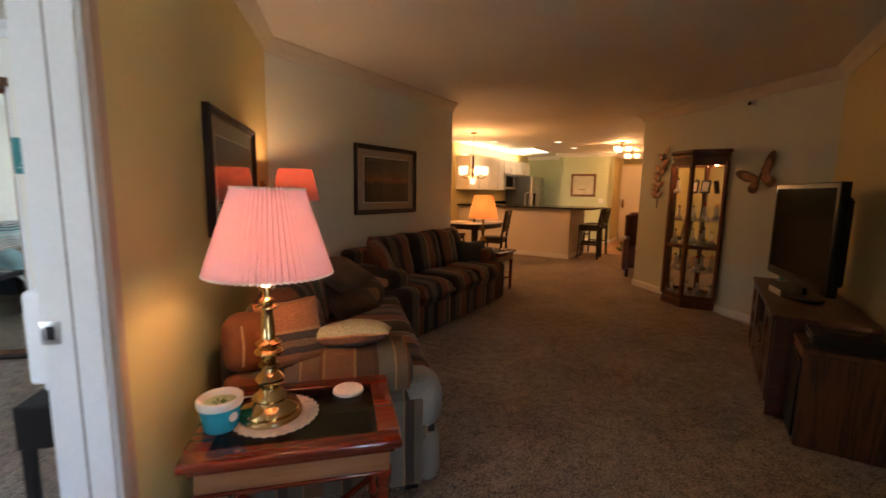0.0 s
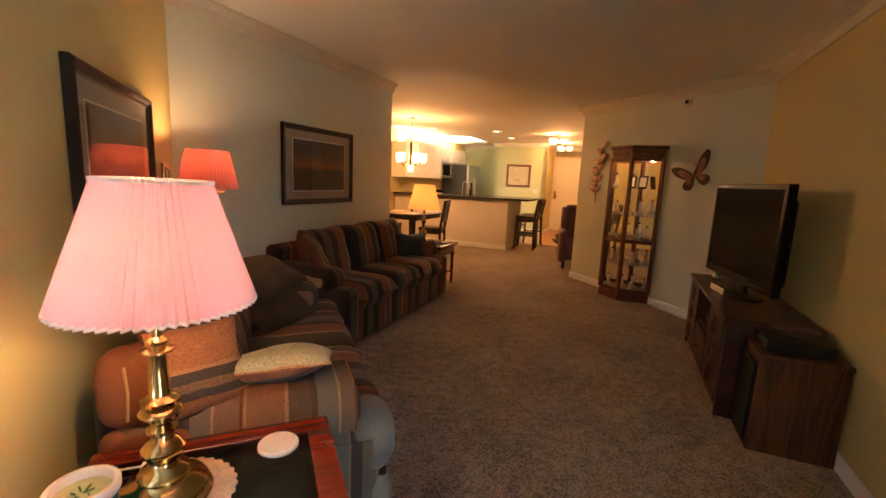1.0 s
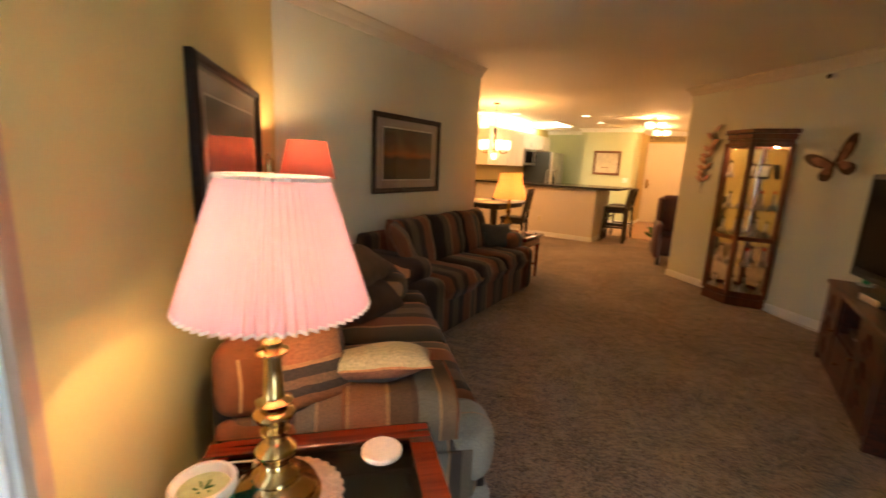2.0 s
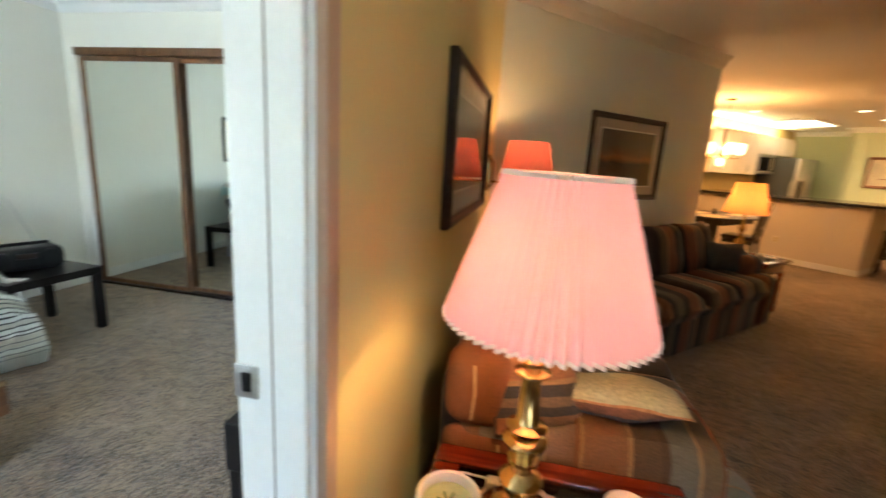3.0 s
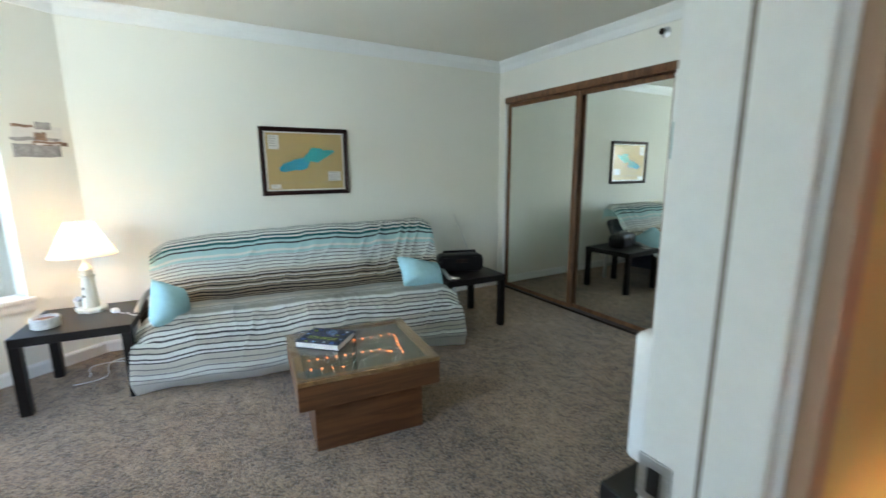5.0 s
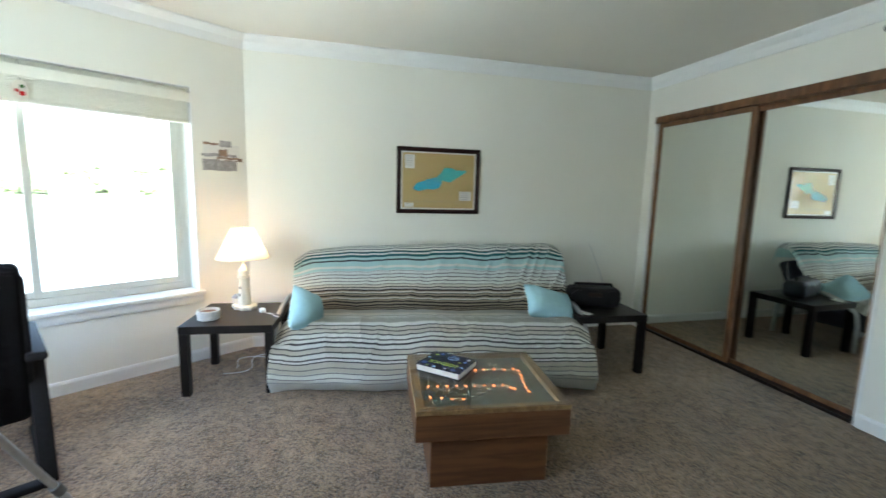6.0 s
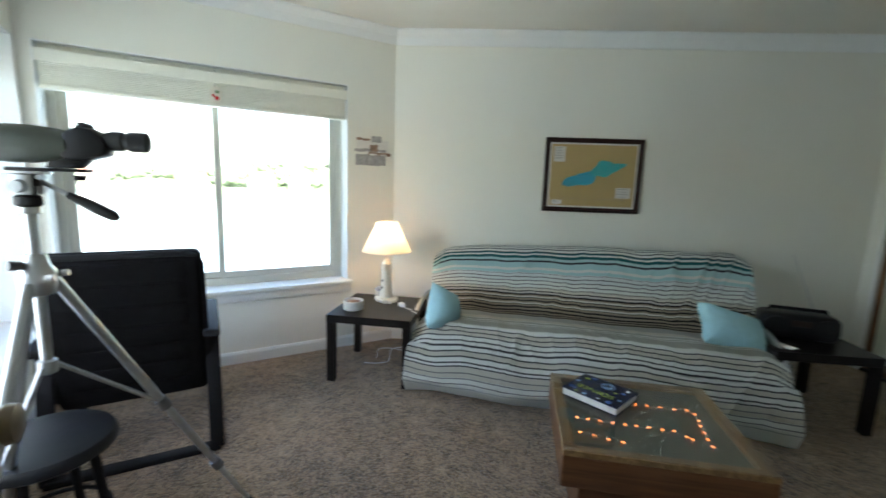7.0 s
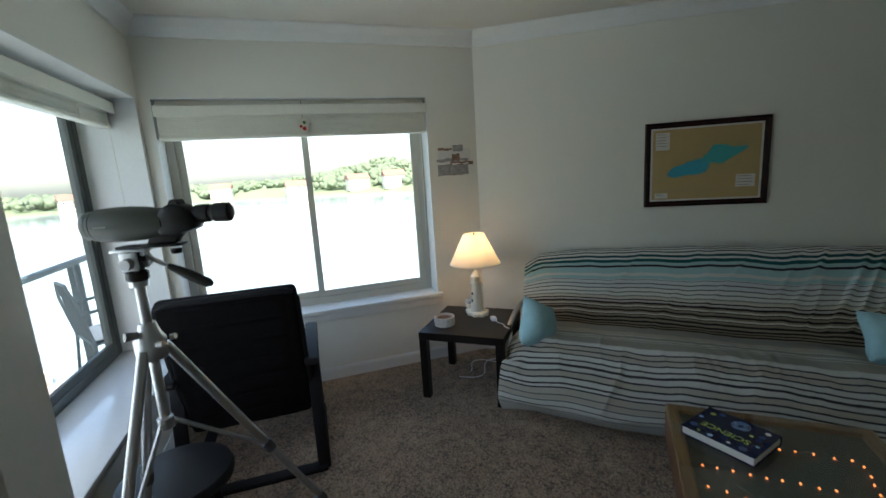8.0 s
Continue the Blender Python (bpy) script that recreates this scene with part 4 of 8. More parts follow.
zone = line_zone(0.525, 0.665, 66.0, 0.48, rampn.outputs[0], (0.035, 0.028, 0.022))
zone = line_zone(0.590, 0.668, 32.0, 0.20, zone, (0.80, 0.76, 0.64))
zone = line_zone(0.668, 0.735, 60.0, 0.22, zone, (0.16, 0.15, 0.14))
zone = line_zone(0.142, 0.285, 54.0, 0.26, zone, (0.075, 0.075, 0.075))
zone = line_zone(0.062, 0.13, 52.0, 0.20, zone, (0.24, 0.24, 0.23))
zone = line_zone(0.34, 0.40, 40.0, 0.16, zone, (0.84, 0.84, 0.80))
zone = line_zone(0.83, 0.90, 76.0, 0.30, zone, (0.05, 0.07, 0.08))
tt.links.new(zone, mixn.inputs[6])
fut = thing("futon", pose(-2.86, -0.84, 0, 0, 0, 80.4), "futon sofa covered by a striped blue-grey cotton throw", "futon sofa")
FL = 2.11
# profile of the throw from the front hem over seat and back, as (depth, height)
PROF = [(-0.055, 0.012), (-0.095, 0.12), (-0.045, 0.28), (0.03, 0.38), (0.09, 0.43), (0.2, 0.435), (0.34, 0.42), (0.46, 0.405), (0.515, 0.42), (0.56, 0.50), (0.635, 0.64), (0.70, 0.76), (0.745, 0.83), (0.79, 0.845), (0.83, 0.80), (0.85, 0.66)]
seg = [0.0]
for a, c in zip(PROF, PROF[1:]):
    seg.append(seg[-1] + math.hypot(c[0] - a[0], c[1] - a[1]))


def on_profile(s):
    s *= seg[-1]
    for k in range(len(seg) - 1):
        if s <= seg[k + 1] or k == len(seg) - 2:
            f = (s - seg[k]) / (seg[k + 1] - seg[k])
            return [PROF[k][i] * (1 - f) + PROF[k + 1][i] * f for i in (0, 1)]


b = bmesh.new()
uvl = b.loops.layers.uv.new("throw")
NX, NS = 220, 150
vs = []
for i in range(NX + 1):
    f = i / NX
    row = []
    for j in range(NS + 1):
        s = j / NS
        y, z = on_profile(s)
        x = f * FL
        # the throw droops over both ends and its hem waves
        end = max(0, 0.06 - min(f, 1 - f)) / 0.06
        seat = 1 if s < 0.52 else 0
        z -= seat * end ** 2 * 0.06 * (s > 0.2)
        if s > 0.55:
            z += (-0.055 * max(0, 1 - f / 0.22) ** 1.5 + 0.055 * f) * (s - 0.55) / 0.3
            x += (0.10 * (f - 0.5)) * (s - 0.62) * (1 if s > 0.62 else 0) * 0.3
            x -= 0.10 * max(0, 1 - f / 0.12) * max(0, s - 0.62) * 1.5
            y -= 0.03 * end
            y -= 0.035 * math.sin(math.pi * min(1, max(0, (s - 0.55) / 0.3)))
            z -= 0.05 * end ** 2 * max(0, s - 0.6) / 0.3
        if s < 0.12:
            z += (1 - s / 0.12) * (0.004 + 0.018 * math.sin(f * 9 + 1) * math.sin(f * 3.1) + 0.022 * max(0, math.sin(f * 4.2 - 0.8)))
            y += 0.02 * math.sin(f * 17) * (1 - s / 0.12)
        if s < 0.24:
            y -= 0.055 * math.exp(-((f - 0.24) / 0.2) ** 2) * math.sin(math.pi * (s / 0.24) ** 0.7)
        if s < 0.2:
            y -= 0.02 * math.sin(min(1, s / 0.2) * math.pi) + 0.012 * math.sin(f * 11 + 2)
        p = Vector((x * 5.5 + s * 5, s * 2.2, 0.3))
        w = 0.015 * noise.noise(p * 0.8) + 0.008 * noise.noise(p * 2.3 + Vector((3, 1, 4)))
        ridge = abs(noise.noise(Vector((x * 4.5 - s * 4.5, s * 1.1 + x * 0.6, 7.7))))
        w += 0.010 * max(0, 0.12 - ridge) / 0.12 * (0.3 + 0.7 * abs(math.sin(s * 7)))
        # small crumples along the front roll, pulled folds towards the far end of the back
        crumple = abs(noise.noise(Vector((x * 9 + s * 4, s * 4 - x * 2, 2.2))))
        w += 0.008 * max(0, 0.10 - crumple) / 0.10 * math.exp(-((s - 0.27) / 0.12) ** 2)
        pull = abs(noise.noise(Vector((x * 11 - s * 9, s * 2.0, 5.1))))
        w += 0.016 * max(0, 0.18 - pull) / 0.18 * max(0, min(1, (f - 0.6) / 0.25)) * (0.58 < s < 0.86)
        w += 0.010 * noise.noise(Vector((x * 3.0, s * 26, 1.4))) * math.exp(-((s - 0.555) / 0.05) ** 2)
        n = Vector((0, -0.6, 0.8))
        q = Vector((x, y, z)) + n * w
        q.z = max(q.z, 0.012)
        row.append(b.verts.new(q))
    vs.append(row)
for i in range(NX):
    for j in range(NS):
        fc = b.faces.new((vs[i][j], vs[i + 1][j], vs[i + 1][j + 1], vs[i][j + 1]))
        for l, (ii, jj) in zip(fc.loops, ((i, j), (i + 1, j), (i + 1, j + 1), (i, j + 1))):
            l[uvl].uv = (min(0.999, jj / NS + 0.010 * noise.noise(Vector((ii * 0.03, jj * 0.02, 0)))), ii / NX)
bmesh.ops.solidify(b, geom=list(b.faces), thickness=0.004)
throw = part("throw", b, M_THROW, fut, "striped cotton throw")
M_NAVY = mat("navy_futon_cloth", (0.03, 0.04, 0.06), 0.9, var=0.2, scale=20)
part("seat_mattress", box(0.05, 0.06, 0.18, FL - 0.06, 0.50, 0.36, 0.05, 3), M_NAVY, fut)
part("back_mattress", box(0.10, -0.04, 0, FL - 0.08, 0.05, 0.36, 0.04, 3, matrix=pose(0, 0.635, 0.38, -24)), M_NAVY, fut)
for x in (-0.025, FL + 0.005):
    pts = [(x, 0.10, 0.02), (x, 0.10, 0.30), (x, 0.12, 0.44), (x, 0.20, 0.54), (x, 0.34, 0.60), (x, 0.50, 0.62), (x, 0.62, 0.61), (x, 0.70, 0.52), (x, 0.73, 0.30), (x, 0.74, 0.02)]
    part("arm_frame", tube([(a, c, d * 0.80) for a, c, d in pts], 0.018, 12), M_ALU, fut, "curved silver metal arm")
for y in (0.10, 0.73):
    part("frame_bar", tube([(-0.02, y, 0.17), (FL, y, 0.17)], 0.018, 10), M_ALU, fut)


def throw_pillow(m, label, w, d, h, material, seed=1, piping=None, rough=0.018):
    t = thing("throw_pillow", m, label, "pillow")
    part("cover", cushion(w, d, h, 0.3, 20, 18, rough, seed, power=2.6), material, t)
    if piping:
        rim = []
        for k in range(80):
            e, f = divmod(k / 20, 1)
            u, v = ((2 * f - 1, -1), (1, 2 * f - 1), (1 - 2 * f, 1), (-1, 1 - 2 * f))[int(e)]
            rim.append((u * w / 2 * (1 - 0.07 * (1 - abs(v)) * abs(u) ** 3), v * d / 2 * (1 - 0.07 * (1 - abs(u)) * abs(v) ** 3), 0))
        part("piping", tube(rim + rim[:1], 0.0045, 6), piping, t, "corded edge")
    return t


M_AQUA = mat("aqua_fleece", (0.36, 0.60, 0.66), 0.95, var=0.08, scale=25, bump=0.4, bscale=300)
fm = pose(-2.86, -0.84, 0, 0, 0, 80.4)
throw_pillow(fm @ pose(0.17, 0.17, 0.48, 66, 30, 55), "crumpled aqua fleece pillow leaning on the futon arm", 0.25, 0.31, 0.18, M_AQUA, 3)
throw_pillow(fm @ pose(1.90, 0.31, 0.50, 40, 14, 8), "plump aqua fleece pillow on the futon seat", 0.38, 0.27, 0.19, M_AQUA, 5)

# ---- den: coffee table with lights under its glass ----
M_TABLE = wood("brown_oak_veneer", (0.165, 0.068, 0.025), (0.09, 0.035, 0.013), 0.45, "X", 4)
M_TABLEF = wood("olive_oak_top", (0.27, 0.165, 0.07), (0.17, 0.095, 0.04), 0.4, "Y", 7)
M_INSET = mat("dark_teal_inset", (0.10, 0.11, 0.085), 0.5, var=0.35, scale=7)
M_LED = mat("amber_light_bead", (1.0, 0.35, 0.10), 0.5, emit=0.45, ecolor=(1.0, 0.28, 0.07))
cm = pose(-1.975, 0.24, 0, 0, 0, 83.6)
ct = thing("coffee_table", cm, "low brown oak coffee table, glass top over amber lights", "coffee table")
# local x runs along the near edge, local y away from the doorway
CX, CY = 0.345, 0.315
part("plinth", box(-0.27, -0.255, 0, 0.27, 0.255, 0.255, 0.004), M_TABLE, ct, smooth=False)
part("case", box(-CX, -CY, 0.2555, CX, CY, 0.375, 0.005), M_TABLE, ct, smooth=False)
for x0, y0, x1, y1 in ((-CX, -CY, CX, -CY + 0.04), (-CX, CY - 0.04, CX, CY), (-CX, -CY + 0.0405, -CX + 0.045, CY - 0.0405), (CX - 0.045, -CY + 0.0405, CX, CY - 0.0405)):
    part("top_rail", box(x0, y0, 0.3755, x1, y1, 0.398, 0.003), M_TABLEF, ct, smooth=False)
part("inset_panel", box(-CX + 0.046, -CY + 0.041, 0.3755, CX - 0.046, CY - 0.041, 0.379), M_INSET, ct, "dark inset panel with a faded lake picture", smooth=False)
tg = part("glass_top", box(-CX + 0.004, -CY + 0.004, 0.3985, CX - 0.004, CY - 0.004, 0.404, 0.0015, 1), M_GLASS, ct, "clear glass top")
tg.visible_shadow = False
inv = cm.inverted()
beads = []
for (xa, ya), (xc, yc), n in (((-2.09, 0.20), (-2.06, 0.46), 6), ((-2.03, 0.475), (-1.80, 0.425), 6), ((-1.945, -0.03), (-1.89, 0.33), 9), ((-1.86, 0.36), (-1.84, 0.37), 2), ((-1.84, -0.04), (-1.79, 0.10), 4)):
    for k in range(n):
        f = k / (n - 1)
        q = inv @ Vector((xa + (xc - xa) * f, ya + (yc - ya) * f, 0.383))
        part("light_bead", lathe([(0.0005, -0.004), (0.0036, -0.001), (0.0036, 0.001), (0.0005, 0.005)], 8, matrix=pose(q.x + random.uniform(-0.003, 0.003), q.y + random.uniform(-0.003, 0.003), 0.384)), M_LED, ct)
lk = smooth_outline([(-0.20, -0.14), (-0.1, -0.06), (0.02, 0.0), (0.10, 0.10), (0.2, 0.08), (0.16, 0.0), (0.05, -0.1), (-0.08, -0.18)], 2, 0.006, 5)
part("lake_picture", prism(lk, 0.3792, 0.3800), mat("faded_teal_print", (0.08, 0.115, 0.095), 0.5, var=0.3, scale=12), ct, smooth=False)

M_BOOK = mat("navy_book_cover", (0.009, 0.016, 0.06), 0.25, var=0.5, scale=14, bscale=40)
M_PAGES = mat("book_pages", (0.70, 0.68, 0.62), 0.8, var=0.1, scale=3, bscale=900, stretch=(1, 1, 60))
M_YEL = mat("yellow_green_print", (0.45, 0.55, 0.08), 0.5)
M_CYAN = mat("pale_blue_print", (0.35, 0.55, 0.75), 0.4, var=0.3, scale=30)
bk = thing("book", pose(-2.09, 0.10, 0.404, 0, 0, 47), "thick navy hardback science book lying on the coffee table", "book")
part("page_block", box(-0.122, -0.098, 0.003, 0.118, 0.100, 0.031, 0.001, 1), M_PAGES, bk, "white page block", smooth=False)
part("cover", box(-0.126, -0.102, 0.0315, 0.122, 0.104, 0.0345, 0.001, 1), M_BOOK, bk, "navy printed cover", smooth=False)
part("cover", box(-0.126, -0.102, 0.0, 0.122, 0.104, 0.0028, 0.001, 1), M_BOOK, bk, smooth=False)
part("spine", box(-0.126, 0.1005, 0.0029, 0.122, 0.104, 0.0314, 0.0005, 1), M_BOOK, bk, smooth=False)


def text_part(name, body, size, m, material, parent):
    cu = bpy.data.curves.new(name, "FONT")
    cu.body, cu.size, cu.align_x, cu.align_y, cu.extrude = body, size, "CENTER", "CENTER", 0.0004
    tmp = bpy.data.objects.new(name, cu)
    scene.collection.objects.link(tmp)
    dg = bpy.context.evaluated_depsgraph_get()
    me = bpy.data.meshes.new_from_object(tmp.evaluated_get(dg))
    bpy.data.objects.remove(tmp)
    me.materials.clear()
    me.materials.append(material)
    ob = new(name, me)
    ob.parent = parent
    ob.matrix_local = m
    return ob


text_part("lettering", "SCIENCE", 0.042, pose(-0.005, -0.028, 0.0352, 0, 0, 180), M_YEL, bk)
M_DEEP = mat("deep_blue_print", (0.03, 0.08, 0.22), 0.4, var=0.4, scale=40)
for k in range(3):
    part("printed_motif", lathe([(0.028 - 0.008 * k, 0.0348), (0.030 - 0.008 * k, 0.0348), (0.030 - 0.008 * k, 0.0353), (0.028 - 0.008 * k, 0.0353)], 24, caps=False, matrix=Matrix.Translation((0.01, 0.055, 0))), M_CYAN, bk, smooth=False)
for x, y, r, m in ((-0.09, 0.06, 0.010, M_YEL), (-0.10, -0.06, 0.014, M_DEEP), (0.09, 0.075, 0.009, M_PAPER), (-0.03, -0.085, 0.009, M_CYAN), (0.075, -0.078, 0.013, M_DEEP), (-0.065, 0.08, 0.012, M_DEEP), (0.06, 0.02, 0.007, M_YEL), (0.10, -0.03, 0.006, M_CYAN), (-0.11, 0.01, 0.008, M_CYAN), (0.03, -0.08, 0.006, M_PAPER), (-0.07, -0.085, 0.006, M_YEL), (0.085, 0.04, 0.010, M_DEEP)):
    part("printed_motif", lathe([(0.0, 0.0348), (r, 0.0348), (r, 0.0353), (0.0, 0.0353)], 16, caps=False, matrix=Matrix.Translation((x, y, 0))), m, bk, smooth=False)

# ---- den: black lounge chair, stool ----
M_BLKFAB = duller(mat("black_woven_cloth", (0.006, 0.006, 0.007), 0.9, var=0.3, scale=30, bump=0.4, bscale=500), 0.1)
M_BLKLAC = mat("black_lacquered_wood", (0.010, 0.010, 0.012), 0.7, var=0.2, scale=14)
M_BLKLAC.node_tree.nodes["Principled BSDF"].inputs["Specular IOR Level"].default_value = 0.2
ch = thing("lounge_chair", pose(-1.985, -1.90, 0, 0, 0, 122.7), "black bentwood lounge chair with a channelled black back cushion", "armchair")
n = 7
for k in range(n):
    h = 0.76 / n
    f = (k + 0.5) / n
    cz, cy = 0.275 + 0.69 * f, 0.165 - 0.244 * f
    part("back_channel", cushion(0.54, h * 1.06, 0.098, 0.1, 18, 10, 0.002, k, matrix=pose(-0.035, cy, cz, 90 + 19.5, 0, 0), power=9), M_BLKFAB, ch)
part("back_shell", box(-0.285, -0.044, 0.0, 0.285, 0.044, 0.762, 0.03, 4, matrix=pose(-0.035, 0.172, 0.265, 19.5)), M_BLKFAB, ch)
part("back_frame", tube([(-0.32, 0.15, 0.30), (-0.32, 0.03, 0.60), (-0.315, -0.085, 0.93), (-0.30, -0.10, 0.962), (-0.26, -0.105, 0.975), (0.19, -0.105, 0.975), (0.225, -0.10, 0.962), (0.245, -0.085, 0.93), (0.25, 0.03, 0.60), (0.25, 0.15, 0.30)], 0.014, 10), M_BLKLAC, ch)
part("seat_cushion", cushion(0.54, 0.52, 0.10, 0.3, 14, 12, 0.006, 9, matrix=pose(-0.035, 0.40, 0.38, 8)), M_BLKFAB, ch)
for x in (-0.345, 0.275):
    part("armrest", box(x - 0.035, -0.02, 0.565, x + 0.035, 0.56, 0.60, 0.012, 3), M_BLKLAC, ch, "flat black lacquered armrest")
    part("rear_leg", box(x - 0.03, -0.014, 0, x + 0.03, 0.014, 0.585, 0.008, 2, matrix=pose(0, -0.002, 0.006, -12)), M_BLKLAC, ch)
    part("front_leg", tube([(x, 0.53, 0.57), (x, 0.60, 0.52), (x, 0.62, 0.42), (x, 0.60, 0.03)], 0.022, 8), M_BLKLAC, ch)
    part("runner", box(x - 0.03, 0.0, 0.0, x + 0.03, 0.62, 0.026, 0.008, 2), M_BLKLAC, ch)
part("cross_bar", box(-0.36, -0.03, 0.0, 0.29, 0.03, 0.028, 0.008, 2), M_BLKLAC, ch)

sl = thing("stool", pose(-1.46, -1.80, 0), "low round black padded stool", "stool")
M_VINYLB = duller(mat("black_vinyl", (0.012, 0.013, 0.016), 0.38, var=0.2, scale=20, bump=0.15, bscale=250), 0.35)
part("seat", lathe([(0.02, 0.42), (0.165, 0.42), (0.182, 0.432), (0.185, 0.452), (0.176, 0.468), (0.14, 0.476), (0.0, 0.478)], 40), M_VINYLB, sl)
for k in range(4):
    a = radians(20 + 90 * k)
    part("leg", tube([(0.12 * math.cos(a), 0.12 * math.sin(a), 0.42), (0.17 * math.cos(a), 0.17 * math.sin(a), 0.0)], 0.014, 8), M_BLKLAC, sl)
part("ring", lathe([(0.142, 0.18), (0.152, 0.18), (0.152, 0.19), (0.142, 0.19)], 32, caps=False), M_BLKLAC, sl)

# ---- den: spotting scope on a tripod ----
TX, TY = -1.27, -1.555
tp = thing("tripod", pose(TX, TY, 0), "silver aluminium camera tripod with a black pan head", "tripod")
M_CLAMP = mat("dull_grey_clamp", (0.16, 0.16, 0.17), 0.45, 0.6, var=0.15, scale=30)
M_RUBBER = mat("black_rubber", (0.015, 0.015, 0.015), 0.7, var=0.2, scale=30)
part("centre_column", tube([(0, 0, 0.80), (0, 0, 1.205)], 0.013, 14), M_ALU, tp)
part("hub", lathe([(0.018, 0.995), (0.034, 1.0), (0.038, 1.02), (0.038, 1.055), (0.028, 1.07), (0.02, 1.10)], 18), M_ALU, tp)
part("collar_knob", tube([(0.03, 0, 1.075), (0.058, -0.01, 1.08)], [0.010, 0.012], 10), M_CLAMP, tp)
part("lower_hub", lathe([(0.012, 0.79), (0.021, 0.795), (0.021, 0.825), (0.012, 0.83)], 14), M_ALU, tp)
for fx, fy in ((-0.53, 0.225), (-0.08, -0.34), (0.45, 0.11)):
    l = math.hypot(fx, fy)
    dx, dy = fx / l, fy / l
    top = Vector((0.032 * dx, 0.032 * dy, 1.03))
    ft = Vector((fx, fy, 0.012))
    m1, m2 = top.lerp(ft, 0.44), top.lerp(ft, 0.75)
    leg = part("leg", tube([top, m1], 0.0135, 12), M_ALU, tp, "silver telescopic leg")
    part("leg_section", tube([m1, m2], 0.0115, 12), M_ALU, leg)
    part("leg_section", tube([m2, ft], 0.009, 12), M_ALU, leg)
    for q in (m1, m2):
        d = (ft - top).normalized()
        part("clamp", tube([q - d * 0.02, q + d * 0.02], 0.018, 10), M_CLAMP, leg, "grey lever clamp")
    part("rubber_foot", tube([ft + (top - ft).normalized() * 0.03, ft], [0.011, 0.014], 10), M_RUBBER, leg)
    part("strut", tube([Vector((0.02 * dx, 0.02 * dy, 0.81)), m1], 0.006, 8), M_ALU, leg)
DROP = 0.026
HZ = 1.30 - DROP
part("pan_head", lathe([(0.02, 1.215), (0.027, 1.22), (0.027, 1.238), (0.018, 1.243), (0.018, 1.262), (0.024, 1.265), (0.024, 1.292)], 18), M_BLACK, tp)
part("column_clamp", lathe([(0.016, 1.198), (0.022, 1.20), (0.022, 1.2145), (0.016, 1.215)], 18), M_ALU, tp, "bright column clamp")
ax = Vector((-1.356 - TX, -1.308 - TY, 0)).normalized()
sd = Vector((-ax.y, ax.x, 0))
spin = Matrix.Rotation(math.atan2(ax.y, ax.x), 4, "Z")
part("tilt_knob", tube([sd * 0.018 + Vector((0, 0, HZ - 0.01)), sd * 0.026 + Vector((0, 0, HZ - 0.01)), sd * 0.048 + Vector((0, 0, HZ - 0.01)), sd * 0.052 + Vector((0, 0, HZ - 0.01))], [0.012, 0.019, 0.019, 0.014], 16), M_STEEL, tp, "bright steel tilt knob")
part("tilt_knob", tube([-sd * 0.018 + Vector((0, 0, HZ - 0.01)), -sd * 0.024 + Vector((0, 0, HZ - 0.01)), -sd * 0.044 + Vector((0, 0, HZ - 0.01))], [0.010, 0.016, 0.014], 14), M_ALU, tp)
part("side_bracket", box(-0.022, -0.026, HZ - 0.03, 0.022, -0.018, HZ + 0.018, 0.004, matrix=spin), M_ALU, tp, "bare metal bracket")
part("side_bracket", box(-0.022, 0.018, HZ - 0.03, 0.022, 0.026, HZ + 0.018, 0.004, matrix=spin), M_ALU, tp)
part("level_bubble", tube([ax * 0.028 + Vector((0, 0, HZ + 0.012)) - sd * 0.012, ax * 0.028 + Vector((0, 0, HZ + 0.012)) + sd * 0.012], 0.006, 10), M_STEEL, tp)
h0 = Vector((0, 0, HZ)) + ax * 0.02 + sd * 0.02
part("pan_handle", tube([h0, h0 + ax * 0.06 + Vector((0, 0, -0.035))], 0.006, 8), M_ALU, tp)
part("handle_grip", tube([h0 + ax * 0.05 + Vector((0, 0, -0.03)), h0 + ax * 0.075 + Vector((0, 0, -0.044)), h0 + ax * 0.11 + Vector((0, 0, -0.064)), h0 + ax * 0.145 + Vector((0, 0, -0.083)), h0 + ax * 0.155 + Vector((0, 0, -0.088))], [0.008, 0.012, 0.0145, 0.013, 0.006], 12), M_RUBBER, tp)
part("plate", box(-0.045, -0.024, HZ + 0.0185, 0.045, 0.024, HZ + 0.026, 0.003, matrix=spin), M_ALU, tp, "bare metal head plate")
part("quick_plate", box(-0.03, -0.022, HZ + 0.0262, 0.13, 0.022, HZ + 0.034, 0.003, matrix=spin), M_BLACK, tp)
part("plate_screw", tube([ax * 0.108 + Vector((0, 0, HZ + 0.0185)), ax * 0.108 + Vector((0, 0, HZ + 0.006))], [0.014, 0.012], 12), M_BLACK, tp)
for c in (-0.03, 0.03):
    part("hub_bolt", tube([sd * c + ax * 0.036 + Vector((0, 0, 1.045)), sd * c + ax * 0.05 + Vector((0, 0, 1.047))], 0.008, 8), M_STEEL, tp)

M_OLIVE = mat("olive_green_armour", (0.060, 0.070, 0.056), 0.36, var=0.1, scale=20, bump=0.1, bscale=300)
M_LENS = mat("coated_lens", (0.02, 0.03, 0.035), 0.05, 0.2)
sc = thing("spotting_scope", Matrix.Translation((TX, TY, HZ + 0.034)) @ spin, "olive-green spotting scope with a black eyepiece on a tripod", "spotting scope")
